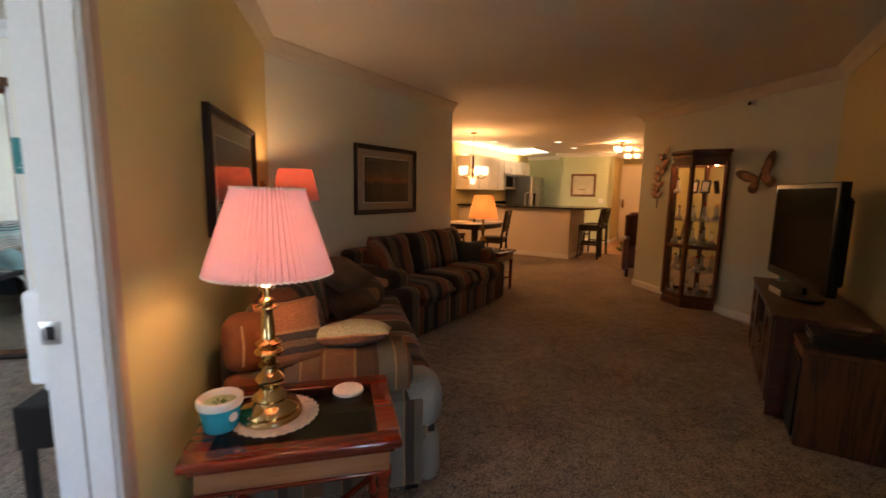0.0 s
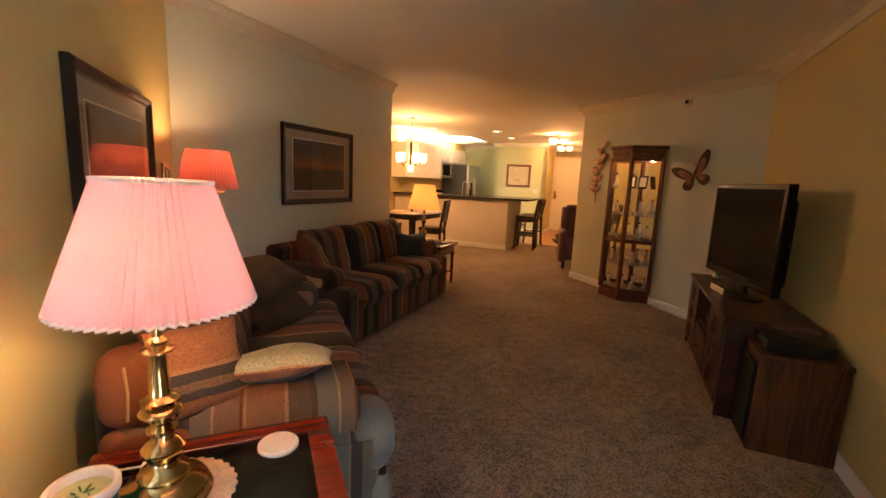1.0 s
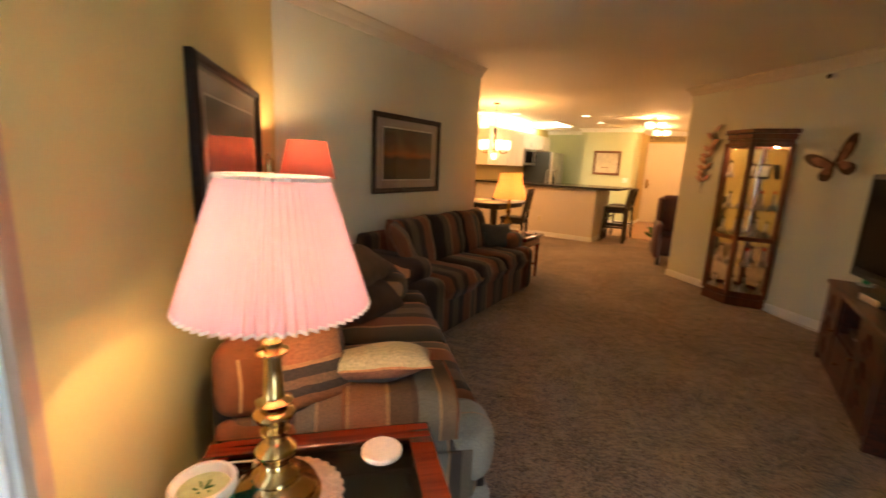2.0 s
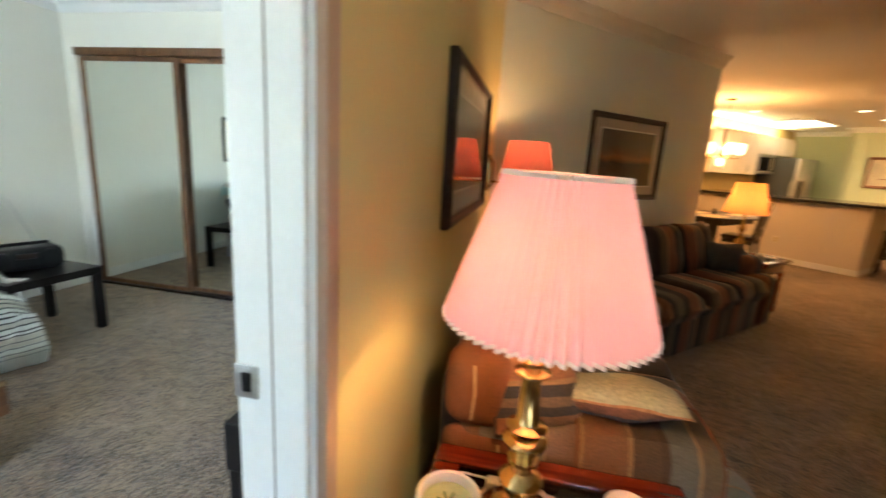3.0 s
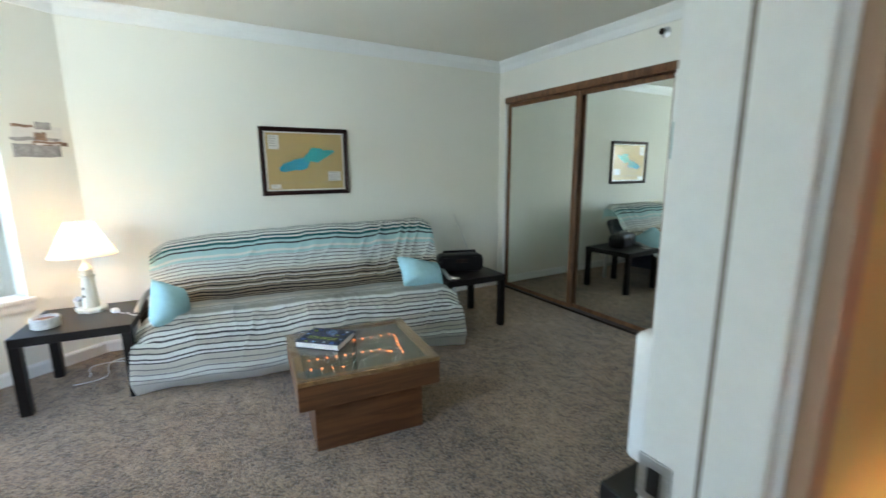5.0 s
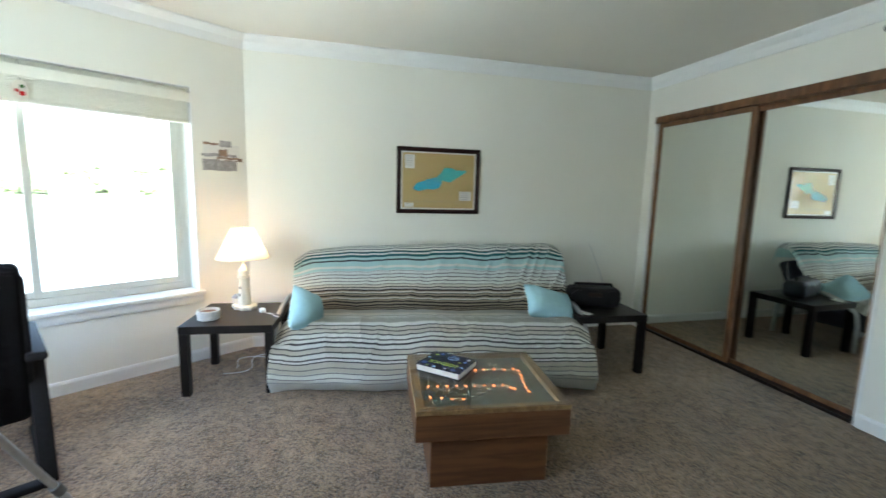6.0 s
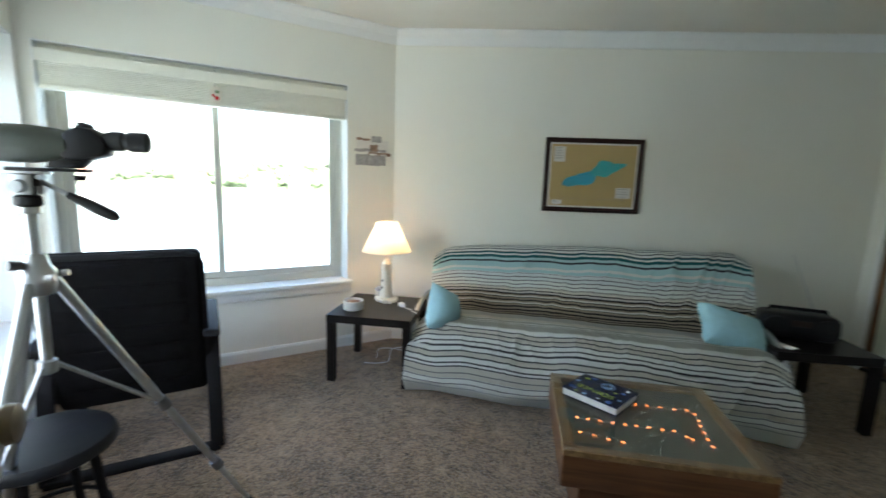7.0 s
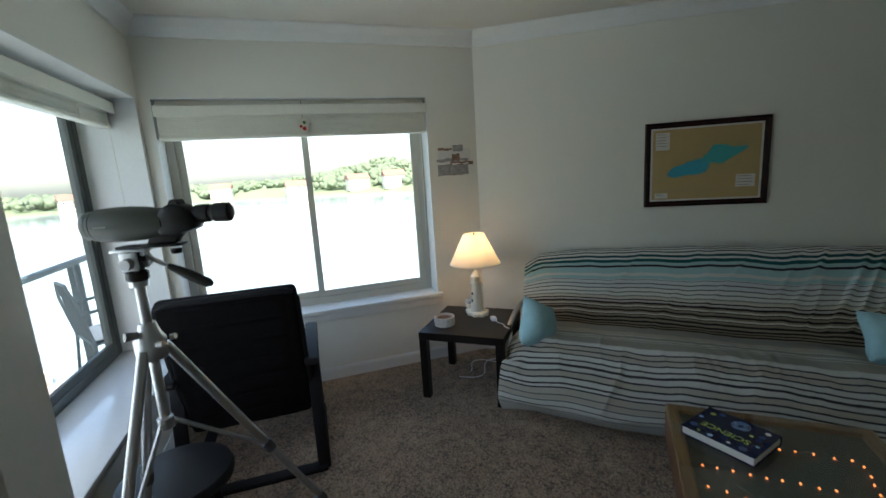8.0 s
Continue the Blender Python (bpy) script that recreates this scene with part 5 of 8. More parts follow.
# local x points to the eyepiece
along = Matrix.Translation((0, 0, 0.055)) @ Matrix.Rotation(radians(90), 4, "Y")
part("tube", lathe([(0.036, -0.082), (0.0385, -0.080), (0.0395, -0.072), (0.0385, -0.071), (0.0385, -0.069), (0.041, -0.067), (0.043, -0.045), (0.0445, -0.015), (0.044, 0.02), (0.040, 0.06), (0.034, 0.098)], 40, matrix=along), M_OLIVE, sc)
part("dew_shield", lathe([(0.030, -0.094), (0.034, -0.096), (0.036, -0.093), (0.0365, -0.0825), (0.031, -0.082)], 40, caps=False, matrix=along), M_OLIVE, sc)
part("lens", lathe([(0.0315, -0.086), (0.0, -0.083)], 28, caps=False, matrix=along), M_LENS, sc)
part("printed_mark", box(-0.055, -0.0445, 0.052, -0.025, -0.0425, 0.055, matrix=None), M_GREYP, sc, smooth=False)
hp = [(0.082, 0.030), (0.094, 0.018), (0.128, 0.020), (0.142, 0.026), (0.168, 0.030), (0.178, 0.040), (0.178, 0.062), (0.166, 0.080), (0.150, 0.096), (0.118, 0.100), (0.096, 0.088), (0.080, 0.066)]
part("prism_housing", prism(hp, -0.031, 0.031, 0.010, matrix=Matrix.Rotation(radians(90), 4, "X")), M_BLACK, sc, "black angular prism housing")
part("focus_knob", tube([(0.128, -0.02, 0.099), (0.128, 0.02, 0.099)], 0.011, 14), M_RUBBER, sc)
part("eyepiece", lathe([(0.018, 0.165), (0.021, 0.175), (0.0235, 0.182), (0.0235, 0.205), (0.020, 0.208), (0.021, 0.216), (0.0245, 0.220), (0.0245, 0.256), (0.019, 0.260)], 28, matrix=Matrix.Translation((0, 0, 0.070)) @ Matrix.Rotation(radians(90), 4, "Y")), M_RUBBER, sc)
part("mount_foot", prism([(0.045, 0.001), (0.115, 0.001), (0.135, 0.022), (0.12, 0.03), (0.06, 0.03)], -0.014, 0.014, 0.003, matrix=Matrix.Rotation(radians(90), 4, "X")), M_BLACK, sc)

# ---- den: stand by the doorway ----
sn = thing("narrow_stand", pose(-0.335, 0.45, 0), "narrow dark brown stand with a lower shelf beside the doorway", "stand")
part("top_case", box(-0.09, -0.18, 0.50, 0.165, 0.24, 0.64, 0.004), M_BLACKWOOD, sn, smooth=False)
for x in (-0.085, 0.13):
    for y in (-0.175, 0.165):
        part("leg", box(x, y, 0, x + 0.03, y + 0.03, 0.4995, 0.003, 1), M_BLACKWOOD, sn, smooth=False)
part("shelf", box(-0.055, -0.14, 0.14, 0.129, 0.16, 0.158, 0.003), M_BLACKWOOD, sn, smooth=False)
bx = thing("storage_box", pose(-0.325, 0.40, 0.158, 0, 0, 4), "small white box on the lower shelf of the stand", "box")
part("tub", box(-0.06, -0.07, 0, 0.07, 0.10, 0.075, 0.006), M_WHITEP, bx)
part("lid", box(-0.064, -0.074, 0.0755, 0.074, 0.104, 0.088, 0.004), M_WHITEP, bx)
ap = thing("air_purifier", pose(-0.383, 0.45, 0.64), "white plastic countertop appliance on the stand", "appliance")
part("foot", box(-0.02, -0.075, 0, 0.10, 0.10, 0.035, 0.012, 3), M_WHITEP, ap)
part("body", box(-0.04, -0.105, 0.0355, 0.135, 0.13, 0.345, 0.018, 4), M_WHITEP, ap)


# ---- living room: sofas ----
S_DK, S_RU, S_GR, S_TN = (0.024, 0.012, 0.007), (0.17, 0.055, 0.020), (0.088, 0.064, 0.037), (0.34, 0.18, 0.085)
SOFA_STRIPES = [(0.0, S_DK), (0.13, S_GR), (0.25, S_TN), (0.27, S_RU), (0.42, S_DK), (0.50, S_GR), (0.62, S_DK), (0.72, S_RU), (0.86, S_TN), (0.88, S_GR), (0.97, S_TN)]
M_SOFA = bands("striped_chenille", SOFA_STRIPES, "X", 0.78, wobble=0.015, bump=0.5, bscale=260)
M_ARMC = bands("patchwork_arm_cloth", [(0.0, (0.22, 0.15, 0.085)), (0.13, (0.48, 0.30, 0.14)), (0.15, (0.21, 0.19, 0.14)), (0.30, (0.11, 0.062, 0.035)), (0.34, (0.15, 0.085, 0.045)), (0.50, (0.46, 0.25, 0.10)), (0.525, (0.32, 0.14, 0.06)), (0.78, (0.46, 0.24, 0.09)), (0.80, (0.26, 0.11, 0.045))], "Y", 0.44, wobble=0.01, bump=0.5, bscale=240, offset=-0.364)
M_ARMS = bands("grey_green_striped_cloth", [(0.0, (0.17, 0.085, 0.04)), (0.30, (0.30, 0.17, 0.08)), (0.33, (0.13, 0.10, 0.065)), (0.55, (0.055, 0.034, 0.022)), (0.70, (0.30, 0.17, 0.08)), (0.73, (0.15, 0.13, 0.10))], "Y", 0.26, wobble=0.012, bump=0.5, bscale=240)
M_ARMF = bands("pale_grey_striped_cloth", [(0.0, (0.25, 0.23, 0.185)), (0.42, (0.36, 0.23, 0.14)), (0.45, (0.27, 0.25, 0.205)), (0.80, (0.15, 0.12, 0.095))], "X", 0.21, wobble=0.015, bump=0.5, bscale=240)
M_PIPE = mat("tan_cord", (0.50, 0.29, 0.12), 0.9, var=0.15, scale=40)
M_RUSTC = mat("rust_chenille", (0.19, 0.058, 0.016), 0.92, var=0.35, scale=10, bump=0.5, bscale=260)
M_DARKC = mat("dark_brown_chenille", (0.055, 0.028, 0.016), 0.92, var=0.4, scale=9, bump=0.5, bscale=260)
M_PALEC = bands("sage_and_rust_tapestry", [(0.0, (0.06, 0.055, 0.05)), (0.22, (0.20, 0.075, 0.035)), (0.42, (0.38, 0.17, 0.07)), (0.47, (0.36, 0.31, 0.18)), (0.80, (0.44, 0.36, 0.20))], "Z", 0.16, wobble=0.03, bump=0.6, bscale=120, offset=0.36)
M_OLIVEC = mat("dark_olive_chenille", (0.075, 0.045, 0.025), 0.92, var=0.4, scale=12, bump=0.5, bscale=260)


def sofa(m, length, seats, name, label, arms=(True, True), depth=0.88, back_h=0.84, near=None):
    """Along local x, the front at y = 0, the back towards +y."""
    t = thing(name, m, label, "sofa", "striped sofas")
    a0 = 0.25 if arms[0] else 0.0
    a1 = length - (0.22 if arms[1] else 0.0)
    part("front_panel", box(0.02 if not arms[0] else 0.03, 0.035, 0.02, length - 0.02, 0.09, 0.30, 0.02, 3), M_SOFA, t)
    part("base", box(0.03, 0.0905, 0.02, length - 0.03, depth - 0.03, 0.28, 0.015), M_DARKC, t)
    w = (a1 - a0) / seats
    for k in range(seats):
        x = a0 + w * (k + 0.5)
        part("seat_cushion", cushion(w * 1.02, 0.66, 0.23, 0.12, 22, 18, 0.008, k, matrix=Matrix.Translation((x, 0.30, 0.375)), power=7), M_SOFA, t)
        part("back_cushion", cushion(w * 1.03, 0.50, 0.27, 0.2, 22, 18, 0.012, k + 5, matrix=pose(x, depth - 0.22, 0.64, 76), power=4.5), M_SOFA, t)
    part("back_frame", box(0.02, depth - 0.13, 0.0, length - 0.02, depth, back_h - 0.09, 0.05, 4), M_SOFA, t)
    for k, on in enumerate(arms):
        if not on:
            continue
        x0, x1 = (0.0, 0.24) if k == 0 else (length - 0.22, length)
        part("arm", box(x0, 0.055 if near and k == 0 else 0.0, 0.02, x1, depth - 0.04, 0.49, 0.07, 5), near if near and k == 0 else M_SOFA, t)
        part("arm_pad", box(x0 - 0.012, 0.13, 0.44, x1 + 0.012, depth - 0.02, 0.635, 0.085, 6), near if near and k == 0 else M_SOFA, t)
    for x in (0.06, length - 0.06):
        for y in (0.14, depth - 0.06):
            part("foot", box(x - 0.03, y - 0.03, 0, x + 0.03, y + 0.03, 0.0195), M_BLACKWOOD, t, smooth=False)
    return t


lm = pose(0.985, 0.49, 0, 0, 0, 90)
ls = sofa(lm, 1.68, 2, "loveseat", "striped brown and grey chenille loveseat along the wall", depth=0.9, near=M_ARMS)
# rounded front of the near arm, and the cloth laid over it
part("arm_front", box(0.0, 0.010, 0.025, 0.238, 0.13, 0.275, 0.06, 7), M_ARMF, ls, "grey-green arm front")
part("arm_front", box(-0.006, -0.004, 0.262, 0.246, 0.22, 0.52, 0.10, 8), M_ARMF, ls, "rounded grey-green arm front")
part("back_end", box(-0.015, 0.70, 0.60, 0.13, 0.885, 0.83, 0.06, 5), M_RUSTC, ls, "rust-coloured back end")
part("back_end", box(-0.018, 0.62, 0.40, 0.13, 0.885, 0.605, 0.055, 5), M_RUSTC, ls, "rust-coloured arm end")
for x, y, z0, z1 in ((-0.016, 0.80, 0.64, 0.80), (-0.019, 0.72, 0.44, 0.58)):
    part("seam_cord", tube([(x, y, z0), (x - 0.003, y - 0.006, (z0 + z1) / 2), (x, y, z1)], 0.004, 6), M_PIPE, ls, "tan cord along a seam")
part("arm_panel", box(-0.012, 0.10, 0.05, 0.0, 0.84, 0.44, 0.005), M_ARMS, ls)
ac = thing("arm_cover", lm, "patchwork striped cloth cover laid over the sofa arm", "arm cover")
b = bmesh.new()
prof = [(-0.028, 0.50), (-0.030, 0.56), (-0.018, 0.615), (0.02, 0.648), (0.12, 0.652), (0.22, 0.648), (0.262, 0.61), (0.27, 0.55)]
rows = []
for i in range(25):
    y = 0.16 + 0.36 * i / 24
    rows.append([b.verts.new((x + 0.004 * noise.noise(Vector((x * 9, y * 9, 1))), y, z + 0.006 * noise.noise(Vector((x * 12, y * 12, 4))))) for x, z in prof])
for r0, r1 in zip(rows, rows[1:]):
    for j in range(len(prof) - 1):
        b.faces.new((r0[j], r0[j + 1], r1[j + 1], r1[j]))
bmesh.ops.solidify(b, geom=list(b.faces), thickness=-0.006)
part("cloth", b, M_ARMC, ac)
for y in (0.164, 0.516):
    part("edge_band", tube([(x, y, z + 0.002) for x, z in prof], 0.0032, 6), M_RUSTC, ac, "sewn rust edge")
throw_pillow(lm @ pose(0.15, 0.40, 0.695, 12, 4, 82), "flat sage and tan tapestry pillow lying on the sofa arm", 0.36, 0.22, 0.11, M_PALEC, 11)
M_TAPES = bands("rust_tapestry", [(0.0, (0.24, 0.085, 0.026)), (0.30, (0.05, 0.03, 0.02)), (0.36, (0.16, 0.085, 0.04)), (0.42, (0.045, 0.03, 0.022)), (0.50, (0.30, 0.15, 0.06)), (0.53, (0.27, 0.10, 0.035)), (0.90, (0.20, 0.07, 0.025))], "Y", 0.40, wobble=0.03, bump=0.6, bscale=130, offset=0.5)
throw_pillow(lm @ pose(0.09, 0.635, 0.735, 62, 0, -64), "rust-orange tapestry pillow leaning on the sofa back", 0.27, 0.28, 0.12, M_TAPES, 12, M_DARKC, 0.007)
throw_pillow(lm @ pose(1.27, 0.40, 0.56, 32, 8, -40), "dark brown pillow piled at the far sofa arm", 0.50, 0.34, 0.17, M_DARKC, 13)
throw_pillow(lm @ pose(1.42, 0.46, 0.72, 26, 0, -30), "dark olive pillow on top of another pillow", 0.52, 0.36, 0.16, M_OLIVEC, 14)

sm = uvpose(2.32, 0.83)
sofa(sm, 2.04, 3, "sofa", "striped brown and grey chenille three-seat sofa", depth=0.80, back_h=0.86)
throw_pillow(sm @ pose(0.22, 0.44, 0.70, 62, 0, 34), "striped brown pillow standing on the sofa end", 0.42, 0.40, 0.13, M_SOFA, 15)
throw_pillow(sm @ pose(1.78, 0.34, 0.60, 66, 0, -20), "dark blue-grey pillow leaning on the sofa arm", 0.44, 0.28, 0.13, mat("dark_slate_cloth", (0.045, 0.05, 0.052), 0.9, var=0.3, scale=12), 16)


# ---- living room: end tables and lamps ----
M_APRON = wood("pale_cherry_apron", (0.30, 0.12, 0.045), (0.19, 0.07, 0.026), 0.3, "X", 5, 0.3)
def ring(w, d, wide, z0, z1, bevel):
    """Four rails round a rectangle, in one mesh."""
    b = bmesh.new()
    for s in (-1, 1):
        a, c = sorted((s * d / 2, s * (d / 2 - wide)))
        box(-w / 2, a, z0, w / 2, c, z1, bevel, bm=b)
        a, c = sorted((s * w / 2, s * (w / 2 - wide)))
        box(a, -d / 2 + wide, z0, c, d / 2 - wide, z1, bevel, bm=b)
    return b


M_SMOKED = glass("smoked_table_glass", (0.42, 0.46, 0.44), 0.01)


def end_table(m, w, d, h, label):
    """Origin at the middle of the foot print."""
    t = thing("end_table", m, label, "end table", "cherry end tables")
    f = 0.07
    part("top_rail", box(-w / 2, -d / 2, h - 0.028, w / 2, -d / 2 + f, h, 0.008, 3), M_CHERRY, t)
    part("top_rail", box(-w / 2, d / 2 - f, h - 0.028, w / 2, d / 2, h, 0.008, 3), M_CHERRY, t)
    for s in (-1, 1):
        a, c = sorted((s * w / 2, s * (w / 2 - f)))
        part("top_rail", box(a, -d / 2 + f + 0.0005, h - 0.028, c, d / 2 - f - 0.0005, h, 0.005, 3), M_CHERRY, t)
    g = part("glass_inset", box(-w / 2 + f - 0.004, -d / 2 + f - 0.004, h - 0.012, w / 2 - f + 0.004, d / 2 - f + 0.004, h - 0.004), M_SMOKED, t, "smoked glass inset", smooth=False)
    part("moulding", ring(w - 0.04, d - 0.04, 0.045, h - 0.05, h - 0.0285, 0.007), M_CHERRY, t)
    part("apron", ring(w - 0.07, d - 0.07, 0.02, h - 0.115, h - 0.0505, 0.003), M_APRON, t, "paler fluted apron")
    part("apron_bead", ring(w - 0.06, d - 0.06, 0.03, h - 0.128, h - 0.1155, 0.004), M_CHERRY, t)
    leg = [(0.026, h - 0.116), (0.026, h - 0.17), (0.018, h - 0.18), (0.024, h - 0.20), (0.017, h - 0.22), (0.022, h - 0.30), (0.018, 0.12), (0.024, 0.10), (0.015, 0.085), (0.020, 0.05), (0.013, 0.0)]
    for x in (-1, 1):
        for y in (-1, 1):
            part("leg", lathe(leg[::-1], 16, matrix=Matrix.Translation((x * (w / 2 - 0.055), y * (d / 2 - 0.055), 0))), M_CHERRY, t)
    for s in (-1, 1):
        pts = [(-w / 2 + 0.06 + (w - 0.12) * k / 12, s * (d / 2 - 0.06) * (1 - 2 * k / 12), 0.17 - 0.03 * math.sin(math.pi * k / 12)) for k in range(13)]
        part("stretcher", tube(pts, 0.012, 8), M_CHERRY, t)
    return t


end_table(pose(0.42, 0.22, 0, 0, 0, 1), 0.62, 0.48, 0.573, "polished cherry end table with a smoked glass inset")
M_SHADE_PINK = shade_cloth("pink_pleated_cloth", (0.83, 0.53, 0.54), 0.085, (0.84, 0.46, 0.46))
M_SHADE_RED = shade_cloth("salmon_pleated_cloth", (0.50, 0.16, 0.13), 0.07, (0.75, 0.17, 0.12))
M_SHADE_AMBER = shade_cloth("amber_cloth", (0.80, 0.48, 0.27), 0.35, (0.85, 0.33, 0.10))
M_LACE = mat("cream_lace", (0.70, 0.56, 0.38), 0.9, var=0.25, scale=60, bump=0.8, bscale=350)

PX, PY = 0.325, 0.21
SHADE_AT = pose(0.007, -0.006, 0, 0, 0.8, 0)
pl = thing("table_lamp", pose(PX, PY, 0.579), "tall polished brass table lamp with a pink pleated shade", "table lamp")
prof = [(0.0, 0.0), (0.098, 0.0), (0.10, 0.006), (0.096, 0.014), (0.088, 0.018), (0.092, 0.026), (0.086, 0.036), (0.060, 0.045), (0.052, 0.056), (0.056, 0.064), (0.050, 0.074), (0.036, 0.082), (0.030, 0.095), (0.036, 0.105), (0.044, 0.118),
        (0.045, 0.128), (0.034, 0.142), (0.024, 0.150), (0.022, 0.162), (0.032, 0.170), (0.032, 0.178), (0.022, 0.184), (0.024, 0.194), (0.040, 0.206), (0.045, 0.218), (0.040, 0.226), (0.026, 0.232), (0.038, 0.240), (0.040, 0.248), (0.026, 0.256), (0.022, 0.262), (0.018, 0.352), (0.020, 0.358), (0.034, 0.362), (0.034, 0.367), (0.018, 0.372), (0.022, 0.380), (0.022, 0.388), (0.012, 0.396), (0.012, 0.43)]
part("stem", lathe(prof, 40, caps=False), M_BRASS, pl, "turned brass stem")
part("shade", lathe([(0.184, 0.478), (0.183, 0.488), (0.105, 0.734), (0.104, 0.741)], 360, wave=60, depth=0.045, caps=False, matrix=SHADE_AT), M_SHADE_PINK, pl, "pink pleated cloth shade")
M_TRIMW = shade_cloth("white_shade_edging", (0.85, 0.80, 0.74), 0.3)
part("shade_edge", lathe([(0.1865, 0.474), (0.1865, 0.4805), (0.1845, 0.4805), (0.1845, 0.474)], 360, wave=60, depth=0.045, caps=False, matrix=SHADE_AT), M_TRIMW, pl)
part("shade_edge", lathe([(0.1065, 0.735), (0.1065, 0.743), (0.105, 0.743), (0.105, 0.735)], 360, wave=60, depth=0.045, caps=False, matrix=SHADE_AT), M_TRIMW, pl)
part("harp", tube([(0.02, 0, 0.42), (0.055, 0, 0.47), (0.055, 0, 0.60), (0.0, 0, 0.70), (-0.055, 0, 0.60), (-0.055, 0, 0.47), (-0.02, 0, 0.42)], 0.0025, 6), M_BRASS, pl)
part("bulb", lathe([(0.013, 0.43), (0.015, 0.45), (0.03, 0.49), (0.03, 0.52), (0.016, 0.545), (0.002, 0.55)], 16), M_BULB, pl)
bulb_light(PX, PY, 0.579 + 0.585, 0.27, (1.0, 0.65, 0.28), r=0.02)
doily = [((0.135 + 0.003 * math.cos(30 * a)) * math.cos(a), (0.135 + 0.003 * math.cos(30 * a)) * math.sin(a)) for a in [2 * math.pi * k / 180 for k in range(180)]]
dl = thing("doily", pose(PX + 0.015, PY, 0.574), "round cream crocheted doily under the lamp", "doily")
part("lace", prism(doily, 0, 0.0045), M_LACE, dl, smooth=False)
for k in range(30):
    a = 2 * math.pi * k / 30
    part("scallop", lathe([(0.006, 0.0045), (0.010, 0.0045), (0.010, 0.0062), (0.006, 0.0062)], 12, caps=False, matrix=Matrix.Translation((0.118 * math.cos(a), 0.118 * math.sin(a), 0))), M_LACE, dl)

M_TURQ = mat("turquoise_glaze", (0.02, 0.36, 0.44), 0.25, var=0.08, scale=15)
M_CANDLE = mat("pale_green_wax", (0.42, 0.48, 0.25), 0.5, var=0.15, scale=20)
cd = thing("candle_pot", pose(0.185, 0.165, 0.573), "turquoise glazed pot holding a pale green candle", "candle")
part("pot", lathe([(0.0, 0.0), (0.046, 0.0), (0.050, 0.005), (0.062, 0.075), (0.064, 0.078)], 36, caps=False), M_TURQ, cd, "turquoise glazed pot")
part("rim", lathe([(0.064, 0.077), (0.067, 0.082), (0.067, 0.098), (0.063, 0.103), (0.056, 0.102), (0.053, 0.09), (0.051, 0.06)], 36, caps=False), M_IVORY, cd, "ivory rim")
part("wax", lathe([(0.0, 0.082), (0.0525, 0.082), (0.0525, 0.076), (0.0, 0.076)], 28, caps=False), M_CANDLE, cd, "pale green wax")
for k in range(6):
    a = 1.1 * k
    part("herb_bit", tube([(0.008 * k * math.cos(a) * 0.5, 0.006 * k * math.sin(a) * 0.5, 0.082), (0.02 * math.cos(a), 0.02 * math.sin(a), 0.088)], 0.0022, 5), M_LEAF, cd)
part("badge", lathe([(0.0, 0.0), (0.014, 0.0), (0.014, 0.003), (0.0, 0.003)], 20, caps=False, matrix=pose(0.044, -0.036, 0.05, 90, 0, 50)), M_IVORY, cd, "small white round badge")

M_COAST = mat("white_pebbled_coaster", (0.70, 0.62, 0.54), 0.7, var=0.12, scale=70, bump=0.3, bscale=300)
co = thing("coaster", pose(0.575, 0.335, 0.5735), "round white stone coaster on the glass table top", "coaster")
part("disc", lathe([(0.0, 0.0), (0.053, 0.0), (0.055, 0.002), (0.055, 0.010), (0.052, 0.013), (0.0, 0.013)], 36, caps=False), M_COAST, co)
cw = thing("lamp_cord", pose(0, 0, 0.573), "white lamp cord with an inline switch on the table", "cord")
part("wire", tube([(0.285, 0.31, 0.012), (0.25, 0.335, 0.012), (0.19, 0.345, 0.006), (0.13, 0.31, 0.006), (0.115, 0.22, 0.006)], 0.0028, 6), M_IVORY, cw)
part("switch", box(0.25, 0.30, 0.001, 0.30, 0.33, 0.03, 0.006, matrix=None), M_IVORY, cw)

# swing-arm wall lamp by the corner
WX, WY = 0.23, 2.015
wl = thing("wall_lamp", pose(0, 2.0, 1.27), "brass swing-arm wall lamp with a salmon pleated shade", "wall lamp")
part("wall_plate", box(0.001, -0.03, -0.11, 0.02, 0.03, 0.10, 0.006), M_BRASS, wl)
part("wall_plate_rod", tube([(0.018, 0, -0.09), (0.035, 0, -0.07), (0.035, 0, 0.06), (0.018, 0, 0.08)], 0.006, 8), M_BRASS, wl)
part("arm", tube([(0.035, 0, -0.055), (0.12, -0.05, -0.055), (0.30, -0.02, -0.055), (0.31, 0.0, -0.055), (WX, WY - 2.0, -0.055)], 0.0065, 8), M_BRASS, wl, "hinged brass arm")
part("socket", lathe([(0.012, -0.06), (0.02, -0.05), (0.016, -0.02), (0.018, 0.03)], 16, matrix=Matrix.Translation((WX, WY - 2.0, 0))), M_BRASS, wl)
part("shade", lathe([(0.162, -0.035), (0.113, 0.185)], 288, wave=48, depth=0.012, caps=False, matrix=Matrix.Translation((WX, WY - 2.0, 0))), M_SHADE_RED, wl, "salmon pleated cloth shade")
part("bulb", lathe([(0.013, 0.03), (0.028, 0.075), (0.028, 0.10), (0.002, 0.12)], 14, matrix=Matrix.Translation((WX, WY - 2.0, 0))), M_BULB, wl)
bulb_light(WX, WY, 1.27 + 0.13, 0.42, (1.0, 0.60, 0.27), r=0.025)

